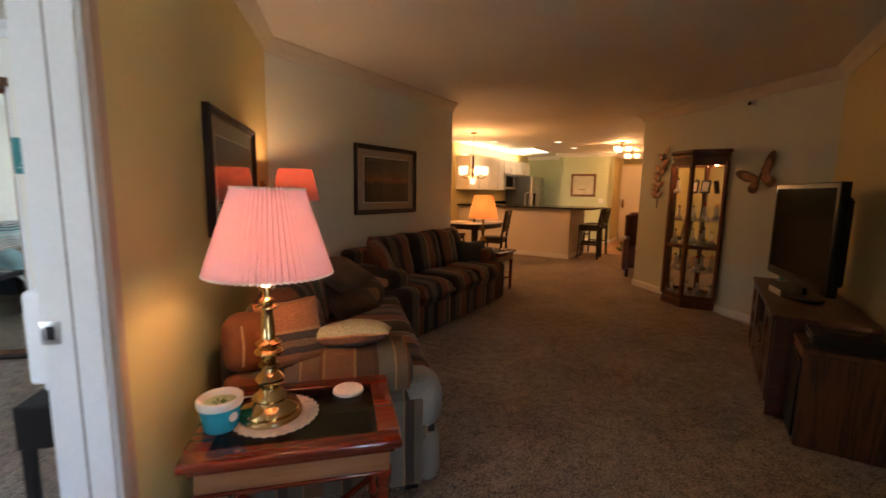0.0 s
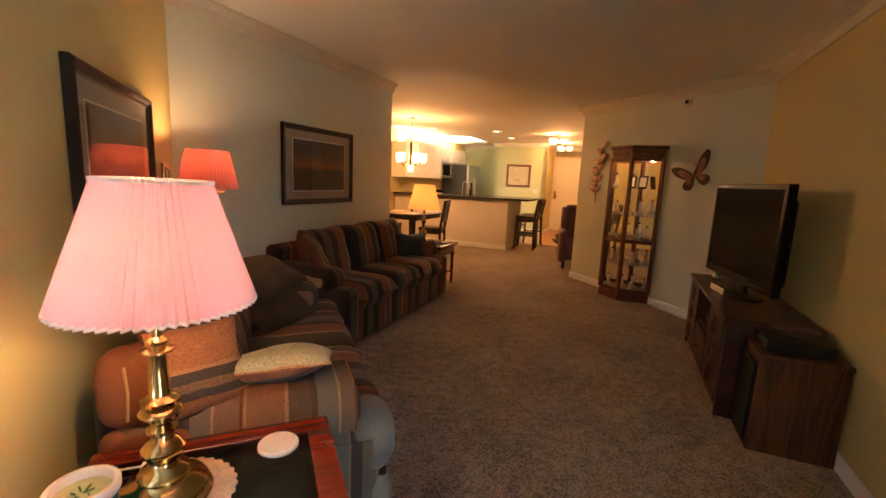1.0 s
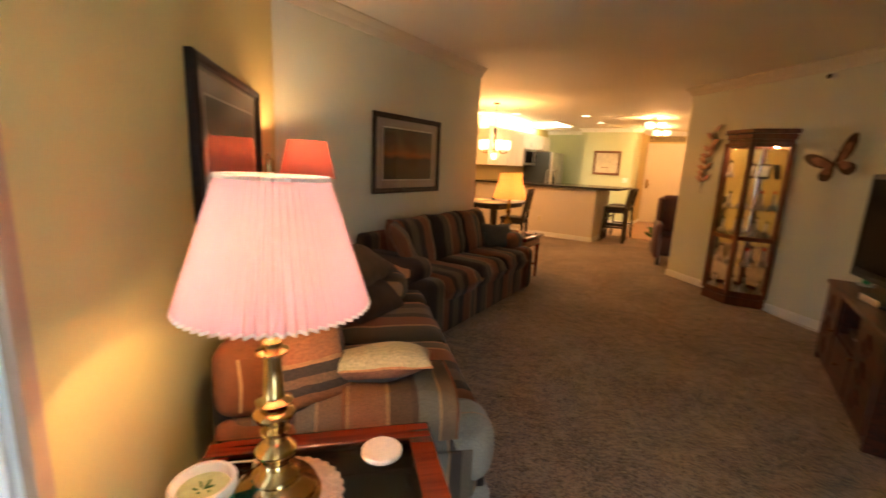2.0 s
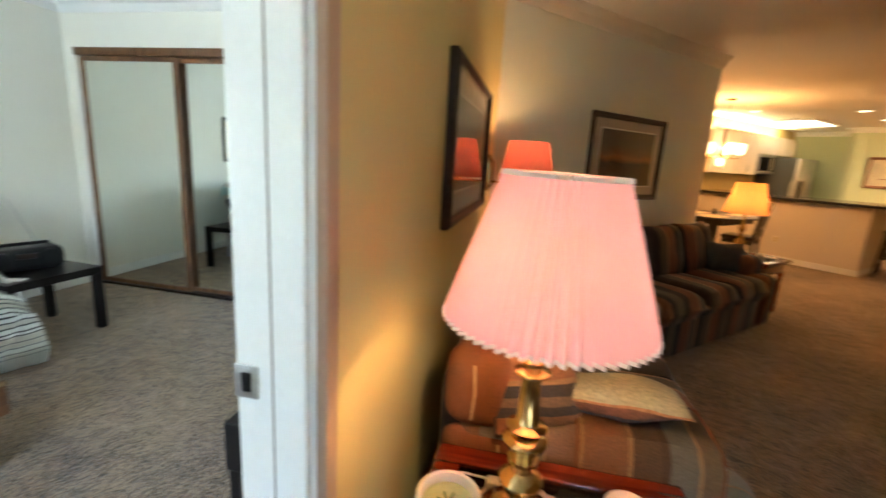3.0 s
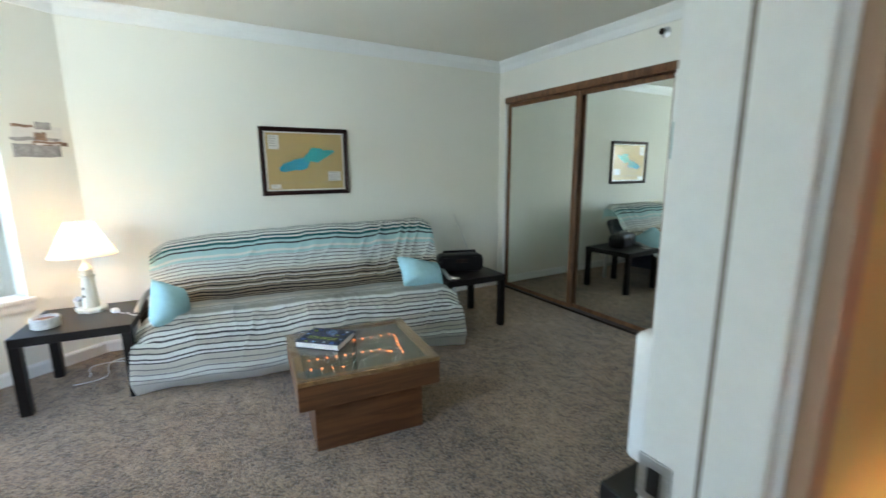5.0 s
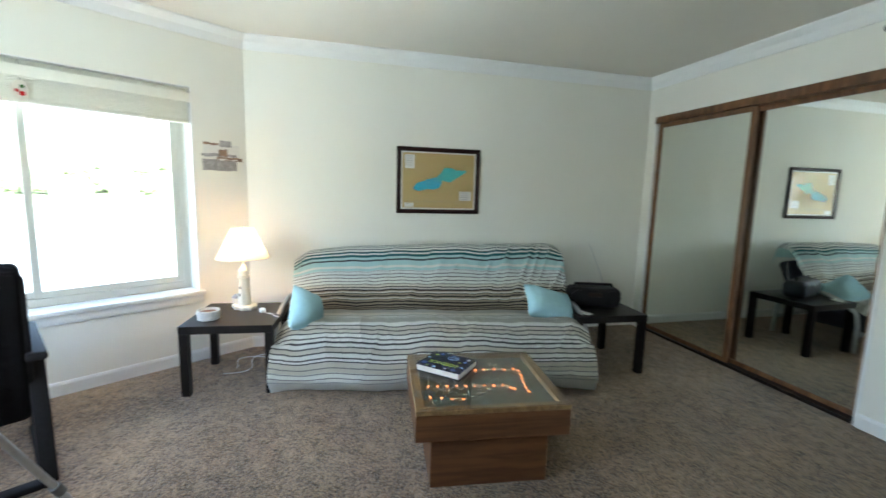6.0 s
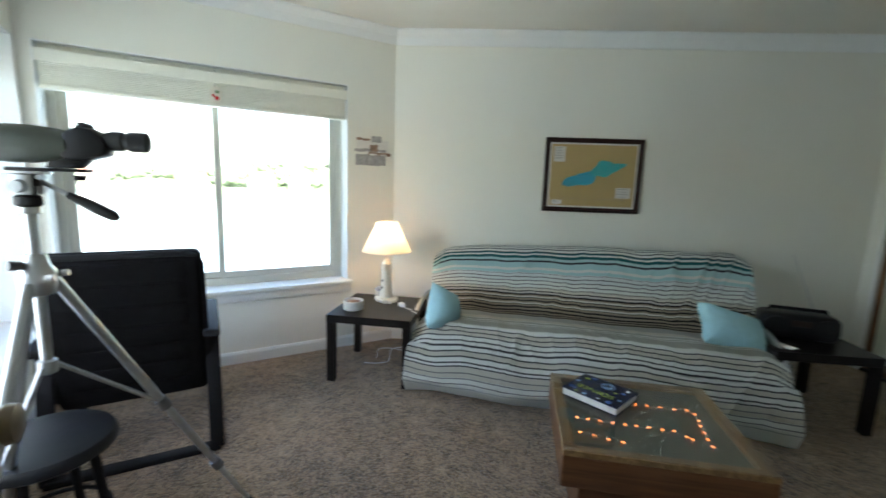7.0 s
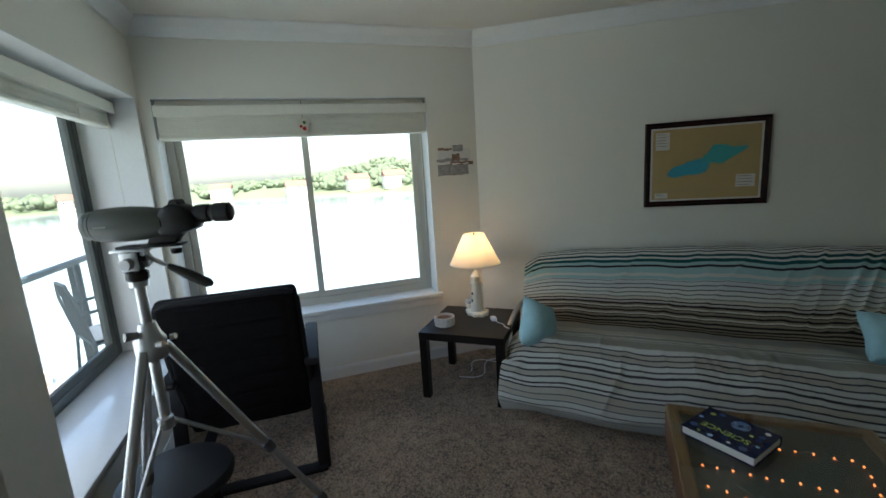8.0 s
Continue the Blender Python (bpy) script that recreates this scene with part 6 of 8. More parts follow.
# ---- living room: framed pictures ----
M_MATB = mat("mauve_grey_mat", (0.38, 0.31, 0.26), 0.8, var=0.05, scale=8)
M_MATW = mat("pale_mat_bevel", (0.80, 0.76, 0.68), 0.8)
M_FRM2 = wood("mahogany_frame", (0.022, 0.007, 0.005), (0.008, 0.003, 0.0025), 0.5, "X", 12, 0.0)


def dusk_print(name, horizon=0.0):
    """A dark landscape at dusk: sky, a glow along the horizon, dark ground."""
    m = bpy.data.materials.new(name)
    m.use_nodes = True
    t = m.node_tree
    bs = t.nodes["Principled BSDF"]
    tc, sx, ns, ad, rp = (t.nodes.new("ShaderNode" + k) for k in ("TexCoord", "SeparateXYZ", "TexNoise", "Math", "ValToRGB"))
    ns.inputs["Scale"].default_value, ns.inputs["Detail"].default_value = 9.0, 6
    t.links.new(tc.outputs["Object"], ns.inputs["Vector"])
    t.links.new(tc.outputs["Object"], sx.inputs[0])
    ad.operation = "MULTIPLY_ADD"
    ad.inputs[1].default_value = 0.10
    t.links.new(ns.outputs["Fac"], ad.inputs[0])
    t.links.new(sx.outputs[2], ad.inputs[2])
    mr = t.nodes.new("ShaderNodeMapRange")
    mr.inputs[1].default_value, mr.inputs[2].default_value = -0.2 + horizon, 0.28 + horizon
    t.links.new(ad.outputs[0], mr.inputs[0])
    e = rp.color_ramp.elements
    e[0].color, e[1].color = (0.012, 0.009, 0.008, 1), (0.035, 0.035, 0.04, 1)
    for p, c in ((0.30, (0.05, 0.025, 0.012)), (0.44, (0.02, 0.012, 0.01)), (0.52, (0.30, 0.10, 0.03)), (0.60, (0.16, 0.07, 0.035)), (0.75, (0.07, 0.055, 0.05))):
        n = e.new(p)
        n.color = (*c, 1)
    t.links.new(mr.outputs[0], rp.inputs[0])
    t.links.new(rp.outputs[0], bs.inputs["Base Color"])
    bs.inputs["Roughness"].default_value = 0.5
    return m


def framed_print(m, w, h, label, printm, fw=0.045):
    t = thing("framed_print", m, label, "picture", "framed dusk landscapes")
    picture_frame(t, w, h, 0.034, fw, M_FRM2)
    part("mat_board", box(-w / 2 + fw * 0.8, -0.010, -h / 2 + fw * 0.8, w / 2 - fw * 0.8, -0.002, h / 2 - fw * 0.8), M_MATB, t, "mauve-grey mat", smooth=False)
    a, c = w / 2 - fw - 0.085, h / 2 - fw - 0.075
    part("mat_bevel", box(-a - 0.008, -0.0125, -c - 0.008, a + 0.008, -0.0102, c + 0.008), M_MATW, t, smooth=False)
    part("print", box(-a, -0.0145, -c, a, -0.0127, c), printm, t, "dark dusk landscape print", smooth=False)
    g = part("pane", box(-w / 2 + fw * 0.85, -0.0205, -h / 2 + fw * 0.85, w / 2 - fw * 0.85, -0.0185, h / 2 - fw * 0.85), M_GLASS, t, smooth=False)
    g.visible_shadow = False
    return t


DUSK = dusk_print("dusk_landscape_print")
framed_print(uvpose(3.055, V_GREEN, 1.417), 0.975, 0.68, "mahogany-framed dusk landscape print above the sofa", DUSK)
framed_print(pose(0.0, 1.25, 1.385, 0, 0, 90), 0.93, 0.565, "mahogany-framed dark landscape print behind reflecting glass", DUSK)

# ---- living room: second end table and lamp ----
end_table(uvpose(4.70, 1.22), 0.56, 0.52, 0.55, "polished cherry end table beside the sofa end")
l2 = thing("table_lamp", uvpose(4.70, 1.34, 0.55), "brass candlestick lamp with a glowing amber shade", "table lamp")
part("stem", lathe([(0.0, 0), (0.075, 0.0), (0.075, 0.012), (0.05, 0.025), (0.03, 0.05), (0.035, 0.08), (0.05, 0.11), (0.04, 0.14), (0.018, 0.17), (0.02, 0.23), (0.032, 0.25), (0.03, 0.28), (0.016, 0.31), (0.014, 0.42)], 28, caps=False), M_BRASS, l2)
part("shade", lathe([(0.20, 0.42), (0.125, 0.725)], 48, caps=False), M_SHADE_AMBER, l2, "glowing amber cloth shade")
part("bulb", lathe([(0.013, 0.42), (0.03, 0.48), (0.03, 0.51), (0.002, 0.54)], 14), M_BULB, l2)
bulb_light(*uv(4.70, 1.34), 0.55 + 0.56, 0.22, r=0.025)
c2 = thing("candle_jar", uvpose(4.56, 1.08, 0.55), "small lit candle jar on the end table", "candle")
part("jar", lathe([(0.0, 0), (0.035, 0), (0.038, 0.005), (0.038, 0.06), (0.034, 0.06), (0.034, 0.01)], 20, caps=False), M_IVORY, c2)
c3 = thing("coaster", uvpose(4.82, 1.08, 0.55), "round white coaster on the end table", "coaster")
part("disc", lathe([(0.0, 0.0), (0.05, 0.0), (0.05, 0.011), (0.0, 0.011)], 28, caps=False), M_COAST, c3)


# ---- living room: display cabinet ----
M_CURIO = wood("dark_cherry_cabinet", (0.17, 0.045, 0.018), (0.07, 0.017, 0.008), 0.28, "Z", 9, 0.4)
cur = thing("display_cabinet", pose(4.70, 3.145, 0), "tall cherry glass display cabinet full of lighthouse figurines", "display cabinet")
# plan of the half hexagon, from the wall round the front
HEX = [(-0.005, -0.375), (-0.26, -0.15), (-0.26, 0.15), (-0.005, 0.375)]


def grow(k, back=-0.002):
    return [(back, HEX[0][1] * k), (HEX[1][0] * k, HEX[1][1] * k), (HEX[2][0] * k, HEX[2][1] * k), (back, HEX[3][1] * k)]


part("base", prism(grow(1.05), 0.0, 0.09, 0.006), M_CURIO, cur, smooth=False)
part("floor_board", prism(grow(1.0), 0.0905, 0.11), M_CURIO, cur, smooth=False)
part("top_board", prism(grow(1.0), 1.70, 1.735), M_CURIO, cur, smooth=False)
part("cornice", prism(grow(1.06), 1.7355, 1.79, 0.008), M_CURIO, cur, smooth=False)
part("cornice", prism(grow(1.12), 1.7905, 1.835, 0.008), M_CURIO, cur, smooth=False)
part("mirror_back", box(-0.012, -0.355, 0.1105, -0.004, 0.355, 1.6995), M_MIRROR, cur, "mirrored back", smooth=False)
for x, y in HEX:
    part("post", box(x - (0.018 if x < -0.1 else 0.028), y - 0.02, 0.1105, x + (0.022 if x < -0.1 else 0.0), y + 0.02, 1.6995, 0.004), M_CURIO, cur, smooth=False)
for z0, z1 in ((0.111, 0.15), (0.70, 0.745), (1.66, 1.699)):
    for (xa, ya), (xc, yc) in zip(HEX, HEX[1:]):
        d = Vector((xc - xa, yc - ya, 0))
        n = d.length
        part("rail", box(0.024, -0.010, z0, n - 0.024, 0.012, z1, 0.003, matrix=Matrix.Translation((xa, ya, 0)) @ Matrix.Rotation(math.atan2(d.y, d.x), 4, "Z")), M_CURIO, cur, smooth=False)
for (xa, ya), (xc, yc) in zip(HEX, HEX[1:]):
    d = Vector((xc - xa, yc - ya, 0))
    n = d.length
    for z0, z1 in ((0.1505, 0.6995), (0.7455, 1.6595)):
        g = part("pane", box(0.024, -0.001, z0, n - 0.024, 0.003, z1, matrix=Matrix.Translation((xa, ya, 0)) @ Matrix.Rotation(math.atan2(d.y, d.x), 4, "Z")), M_GLASS, cur, smooth=False)
        g.visible_shadow = False
SHELF = [0.42, 0.745, 1.02, 1.34]
for z in SHELF:
    g = part("shelf", prism([(x * 0.9 - 0.014, y * 0.92) for x, y in HEX], z, z + 0.006), M_GLASS, cur, "glass shelf", smooth=False)
    g.visible_shadow = False
cab_lamp = bulb_light(4.70 - 0.235, 3.145, 1.684, 0.13, (1.0, 0.50, 0.18), 0.008)

M_FIGW = mat("figurine_white", (0.62, 0.58, 0.52), 0.4, var=0.1, scale=25)
M_FIGS = mat("figurine_stone", (0.36, 0.34, 0.32), 0.6, var=0.3, scale=30)
fig_r = random.Random(3)
for z in [0.11] + SHELF:
    for y in (-0.19, -0.02, 0.16):
        z0 = z + (0.0062 if z > 0.2 else 0.0005)
        s = fig_r.uniform(0.75, 1.15)
        if z > 1.3 and y < 0.1:
            fp = thing("small_frame", pose(4.70 - 0.10, 3.145 + y, z0, -10, 0, -70), "small dark photo frame on a glass shelf", "photo frame", "cabinet keepsakes")
            part("frame", box(-0.05, -0.008, 0, 0.05, 0.008, 0.15, 0.004), M_FRM2, fp, smooth=False)
            part("photo", box(-0.036, -0.0105, 0.02, 0.036, -0.0082, 0.13), M_MATW, fp, smooth=False)
            continue
        fg = thing("lighthouse_figurine", pose(4.70 - fig_r.uniform(0.09, 0.15), 3.145 + y + fig_r.uniform(-0.02, 0.02), z0), "small lighthouse figurine on a rocky base", "figurine", "cabinet keepsakes")
        part("rock", lathe([(0.048 * s, 0), (0.05 * s, 0.012), (0.035 * s, 0.04 * s), (0.024 * s, 0.048 * s)], 9, wave=3, depth=0.12), M_FIGS, fg)
        part("tower", lathe([(0.022 * s, 0.045 * s), (0.015 * s, 0.13 * s), (0.019 * s, 0.133 * s), (0.019 * s, 0.138 * s), (0.011 * s, 0.14 * s), (0.011 * s, 0.155 * s)], 14), M_FIGW, fg)
        part("cap", lathe([(0.016 * s, 0.1555 * s), (0.010 * s, 0.172 * s), (0.001, 0.185 * s)], 12), M_RED if fig_r.random() < 0.3 else M_BLACK, fg)

# ---- living room: metal wall ornaments ----
M_COPPER = mat("dark_copper", (0.26, 0.15, 0.10), 0.38, 0.8, var=0.4, scale=14)
M_BRONZE = mat("dark_bronze", (0.06, 0.035, 0.025), 0.45, 0.7, var=0.3, scale=18)
M_COPPERL = mat("pale_copper", (0.22, 0.12, 0.09), 0.4, 0.6, var=0.3, scale=14)
# local x runs along the wall towards smaller world y, local -y into the room
lf = thing("leaf_ornament", pose(4.70, 3.80, 1.56, 0, 0, -90), "copper leaf branch ornament on the wall", "wall ornament")
stem = [(0.05 - 0.07 * math.sin(math.pi * (0.5 - k / 20)), -0.02, -0.42 + 0.072 * k) for k in range(11)]
part("stem", tube(stem, 0.0055, 7), M_BRONZE, lf)
rr = random.Random(6)


def leaf_mesh(l, w):
    b = bmesh.new()
    top, mid = [], []
    n = 8
    up_, lo_, ce = [], [], []
    for k in range(n + 1):
        f = k / n
        ww = w * math.sin(math.pi * f ** 0.8)
        ce.append(b.verts.new((f * l, -0.008, 0)))
        up_.append(b.verts.new((f * l, 0, ww)))
        lo_.append(b.verts.new((f * l, 0, -ww)))
    for k in range(n):
        b.faces.new((ce[k], ce[k + 1], up_[k + 1], up_[k]))
        b.faces.new((lo_[k], lo_[k + 1], ce[k + 1], ce[k]))
    bmesh.ops.remove_doubles(b, verts=b.verts, dist=0.0004)
    bmesh.ops.solidify(b, geom=list(b.faces), thickness=0.002)
    return b


for k, (i, side) in enumerate([(2, -1), (2, 1), (3, -1), (4, 1), (4, -1), (5, -1), (6, 1), (6, -1), (7, 1), (7, -1), (8, 1), (9, -1), (10, 1)]):
    x, y, z = stem[i]
    bm_ = leaf_mesh(rr.uniform(0.12, 0.14), rr.uniform(0.030, 0.038))
    ang = (35 if side > 0 else 155) + rr.uniform(-12, 12)
    bm_.transform(pose(x, y - 0.006, z, rr.uniform(-15, 15), -ang, 0))
    part("leaf", bm_, M_COPPER if rr.random() < 0.6 else M_COPPERL, lf)

bf = thing("butterfly_ornament", pose(4.70, 2.36, 1.51, 0, 0, -90), "dark metal butterfly ornament with pale wing cells on the wall", "wall ornament")
WING_U = [(0.0, 0.0), (0.03, 0.10), (0.08, 0.20), (0.15, 0.25), (0.18, 0.22), (0.165, 0.12), (0.10, 0.02)]
WING_L = [(0.0, 0.0), (0.10, 0.0), (0.17, -0.04), (0.16, -0.10), (0.10, -0.13), (0.05, -0.10), (0.02, -0.05)]


def wing(outline, turn, mirror, k0):
    s = -1 if mirror else 1
    w0 = part("wing", prism([(s * x, y) for x, y in smooth_outline(outline, 2, 0.001, 9)], 0.0, 0.004, matrix=pose(0, -0.03, 0, 90, 0, 0) @ pose(0, 0, 0, s * turn, 0, k0)), M_BRONZE, bf, smooth=False)
    inner = [(0.02 + x * 0.62, y * 0.66 + 0.01) for x, y in outline]
    part("wing_cell", prism([(s * x, y) for x, y in smooth_outline(inner, 2, 0.001, 9)], 0.0045, 0.007, matrix=pose(0, -0.03, 0, 90, 0, 0) @ pose(0, 0, 0, s * turn, 0, k0)), M_COPPERL, w0, smooth=False)


wing(WING_U, 0, False, 8)
wing(WING_U, 0, True, 44)
wing(WING_L, 0, False, 12)
wing(WING_L, 0, True, 28)
part("body", tube([(-0.03, -0.035, -0.07), (0.0, -0.037, 0.0), (0.018, -0.036, 0.06)], [0.006, 0.013, 0.009], 10), M_BRONZE, bf)
for s in (-1, 1):
    part("antenna", tube([(0.018, -0.036, 0.06), (0.03 + s * 0.02, -0.036, 0.10), (0.03 + s * 0.05, -0.036, 0.125)], 0.0022, 5), M_BRONZE, bf)
sprinkler(pose(4.70, 2.55, 2.27, 0, 0, -90))

# ---- living room: television on its stand ----
M_STAND = wood("dark_cherry_stand", (0.09, 0.019, 0.007), (0.03, 0.007, 0.003), 0.4, "X", 7, 0.08)
ts = thing("tv_stand", uvpose(3.40, -1.855), "long dark cherry television stand with carved doors", "tv stand")
L0, L1 = -0.71, 0.71
part("top", box(L0 - 0.02, -0.235, 0.595, L1 + 0.02, 0.245, 0.625, 0.006), M_STAND, ts, smooth=False)
part("side_panel", box(L0, -0.225, 0.0, L0 + 0.022, 0.225, 0.5945), M_STAND, ts, smooth=False)
part("side_panel", box(L1 - 0.022, -0.225, 0.0, L1, 0.225, 0.5945), M_STAND, ts, smooth=False)
part("back_panel", box(L0 + 0.0225, -0.225, 0.05, L1 - 0.0225, -0.215, 0.5945), M_STAND, ts, smooth=False)
part("bottom_board", box(L0 + 0.0225, -0.2145, 0.05, L1 - 0.0225, 0.22, 0.07), M_STAND, ts, smooth=False)
part("plinth", box(L0 + 0.0225, 0.17, 0.0, L1 - 0.0225, 0.20, 0.0495), M_STAND, ts, smooth=False)
for x in (-0.24, 0.24):
    part("divider", box(x - 0.01, -0.2145, 0.0705, x + 0.01, 0.22, 0.5945), M_STAND, ts, smooth=False)
part("niche_shelf", box(-0.2295, -0.2145, 0.33, 0.2295, 0.215, 0.35), M_STAND, ts, smooth=False)
for x0, x1 in ((L0 + 0.024, -0.252), (0.252, L1 - 0.024)):
    dr = part("door", box(x0, 0.2205, 0.075, x1, 0.236, 0.59, 0.003), M_STAND, ts, smooth=False)
    xm = (x0 + x1) / 2
    for k in range(3):
        z = 0.17 + 0.16 * k
        part("fret", lathe([(0.055, 0.0), (0.068, 0.0), (0.068, 0.010), (0.055, 0.010)], 4, caps=False, matrix=pose(xm, 0.236, z, -90)), M_CURIO, dr, smooth=False)
    part("knob", lathe([(0.006, 0), (0.006, 0.012), (0.012, 0.018), (0.008, 0.026)], 12, matrix=pose(x1 - 0.035 if x0 < 0 else x0 + 0.035, 0.236, 0.34, -90)), M_BRASS, dr)
dr = part("drawer", box(-0.228, 0.2205, 0.075, 0.228, 0.236, 0.325, 0.003), M_STAND, ts, smooth=False)
part("knob", lathe([(0.006, 0), (0.006, 0.012), (0.012, 0.018), (0.008, 0.026)], 12, matrix=pose(0, 0.236, 0.2, -90)), M_BRASS, dr)
pl2 = thing("disc_player", uvpose(3.40, -1.85, 0.35), "flat black disc player in the stand's open niche", "disc player")
part("case", box(-0.20, -0.14, 0, 0.20, 0.17, 0.055, 0.004), M_BLACK, pl2, smooth=False)
part("display", box(-0.05, 0.1705, 0.02, 0.05, 0.172, 0.035), M_STEEL, pl2, smooth=False)

tv_a = math.degrees(math.atan2(0.20, 1.0))
M_SCREEN = mat("dark_tv_screen", (0.003, 0.003, 0.003), 0.2, var=0.1)
M_SCREEN.node_tree.nodes["Principled BSDF"].inputs["Specular IOR Level"].default_value = 0.05
tv = thing("television", uvpose(3.43, -1.815, 0.6255, tv_a), "large black flat television switched off on its stand", "television")
TW = 0.51
part("bezel", box(-TW, -0.02, 0.09, TW, 0.035, 0.79, 0.008, 3), duller(mat("gloss_black_bezel", (0.004, 0.004, 0.004), 0.35, var=0.1), 0.15), tv, "gloss black bezel")
part("screen", box(-TW + 0.035, 0.0355, 0.155, TW - 0.035, 0.037, 0.755), M_SCREEN, tv, "dark switched-off screen", smooth=False)
part("back_case", box(-TW + 0.06, -0.075, 0.14, TW - 0.06, -0.0205, 0.70, 0.03, 3), M_BLACK, tv)
part("neck", box(-0.09, -0.03, 0.018, 0.09, 0.0, 0.10, 0.008), M_BLACK, tv)
part("foot", prism([(0.27 * math.cos(a), 0.13 * math.sin(a)) for a in [2 * math.pi * k / 40 for k in range(40)]], 0.0, 0.018, 0.004), M_BLACK, tv)
part("foot_trim", box(-0.11, 0.125, 0.002, 0.11, 0.134, 0.045, 0.004), M_STEEL, tv, "pale silver foot trim")
part("speaker_bar", box(-TW + 0.05, 0.0355, 0.105, TW - 0.05, 0.042, 0.13, 0.003), M_BLACK, tv)

cb = thing("oak_cabinet", uvpose(2.53, -1.905), "square oak-veneered speaker cabinet beside the television stand", "cabinet")
M_OAKC = wood("oak_veneer", (0.12, 0.036, 0.011), (0.035, 0.010, 0.003), 0.45, "Z", 6)
part("body", box(-0.165, -0.20, 0.0, 0.145, 0.18, 0.515, 0.004), M_OAKC, cb, smooth=False)
part("top", box(-0.172, -0.205, 0.5155, 0.152, 0.188, 0.54, 0.006), M_OAKC, cb, smooth=False)
part("grille", box(-0.145, 0.1805, 0.04, 0.125, 0.194, 0.48, 0.006), M_BLACKWOOD, cb, "dark cloth grille")
gb = thing("glass_bowl", uvpose(2.53, -1.90, 0.605), "shallow clear glass bowl on a set-top box", "bowl")
part("bowl", lathe([(0.0, 0.0), (0.06, 0.0), (0.095, 0.02), (0.105, 0.045), (0.102, 0.045), (0.09, 0.024), (0.058, 0.005), (0.0, 0.005)], 32, caps=False), M_GLASS, gb)
rm = thing("set_top_box", uvpose(2.53, -1.90, 0.54), "black set-top box on the oak cabinet", "set-top box")
part("case", box(-0.12, -0.15, 0.008, 0.12, 0.14, 0.065, 0.004), M_BLACK, rm, smooth=False)
for x in (-0.09, 0.09):
    part("foot", box(x - 0.012, -0.12, 0, x + 0.012, 0.11, 0.0078), M_RUBBER, rm, smooth=False)
part("display", box(-0.04, 0.1402, 0.03, 0.04, 0.1415, 0.045), M_STEEL, rm, smooth=False)
og = thing("glass_ornament", uvpose(4.02, -1.80, 0.6255), "small green glass ornament on the television stand", "ornament")
part("base", box(-0.05, -0.04, 0, 0.05, 0.04, 0.014, 0.004), M_FIGS, og)
part("drop", lathe([(0.02, 0.0145), (0.026, 0.03), (0.020, 0.06), (0.006, 0.09), (0.001, 0.11)], 16), mat("green_glass", (0.05, 0.30, 0.18), 0.1, var=0.2), og)
ck = thing("cable_run", pose(4.66, 2.25, 0), "white cable lying along the baseboard", "cable")
part("wire", tube([(0.0, 0.42, 0.006), (-0.02, 0.2, 0.006), (-0.03, 0.0, 0.006), (-0.015, -0.2, 0.006), (-0.06, -0.35, 0.006)], 0.005, 6), M_WHITEP, ck)

# glazed balcony door behind the start of the walk
bw = tagged(new("window_3"), "white framed glazed balcony door, closed", "window", kind="structure")
bw.matrix_world = Matrix.Translation((0.80, -2.2, 0)) @ Matrix.Rotation(radians(45), 4, "Z")
for x0, x1, z0, z1 in ((0.122, 0.16, 0.062, 2.048), (0.56, 0.598, 0.062, 2.048), (0.1605, 0.5595, 0.062, 0.14), (0.1605, 0.5595, 1.98, 2.048)):
    part("frame_bar", box(x0, -0.11, z0, x1, -0.05, z1, 0.004), M_TRIM, bw, smooth=False)
g = part("pane", box(0.1605, -0.083, 0.1405, 0.5595, -0.078, 1.9795), M_PANE, bw, smooth=False)
g.visible_shadow = False


# ---- kitchen, dining corner and entry (axes turned by 45 degrees) ----
KM = pose(0, 0, 0, 0, 0, 45)
M_CABW = mat("cream_cabinet_paint", (0.74, 0.70, 0.60), 0.4, var=0.03, scale=4)
M_BARW = mat("pale_bar_paint", (0.66, 0.60, 0.52), 0.6, var=0.03, scale=3)
M_GRAN = mat("black_granite", (0.015, 0.014, 0.014), 0.15, var=0.8, scale=60, bscale=200)
M_DKWOOD = wood("espresso_wood", (0.035, 0.016, 0.010), (0.012, 0.006, 0.004), 0.35, "Z", 9)
M_DKWOODX = wood("espresso_wood_flat", (0.035, 0.016, 0.010), (0.012, 0.006, 0.004), 0.3, "X", 9)
M_FROST = mat("lit_frosted_glass", (1.0, 0.86, 0.62), 0.5, emit=0.14, ecolor=(1.0, 0.70, 0.36))
M_COVE = mat("cove_light_strip", (1.0, 0.85, 0.5), 0.5, emit=0.25, ecolor=(1.0, 0.80, 0.42))
M_CANL = mat("recessed_lamp_lens", (1.0, 0.9, 0.7), 0.5, emit=0.3, ecolor=(1.0, 0.82, 0.52))

bar = thing("breakfast_bar", KM, "pale painted breakfast bar with a baseboard and an outlet", "breakfast bar")
part("front", box(8.15, 1.15, 0, 8.27, 3.72, 1.0), M_BARW, bar, smooth=False)
part("end_panel", box(8.2705, 1.15, 0, 9.30, 1.27, 1.0), M_BARW, bar, smooth=False)
part("skirting", box(8.135, 1.135, 0, 8.1495, 3.72, 0.09, 0.003), M_TRIM, bar, smooth=False)
part("skirting", box(8.15, 1.135, 0, 9.30, 1.1495, 0.09, 0.003), M_TRIM, bar, smooth=False)
ot = part("outlet", box(8.142, 2.17, 0.30, 8.1495, 2.24, 0.41, 0.003), M_IVORY, bar, "ivory wall outlet")
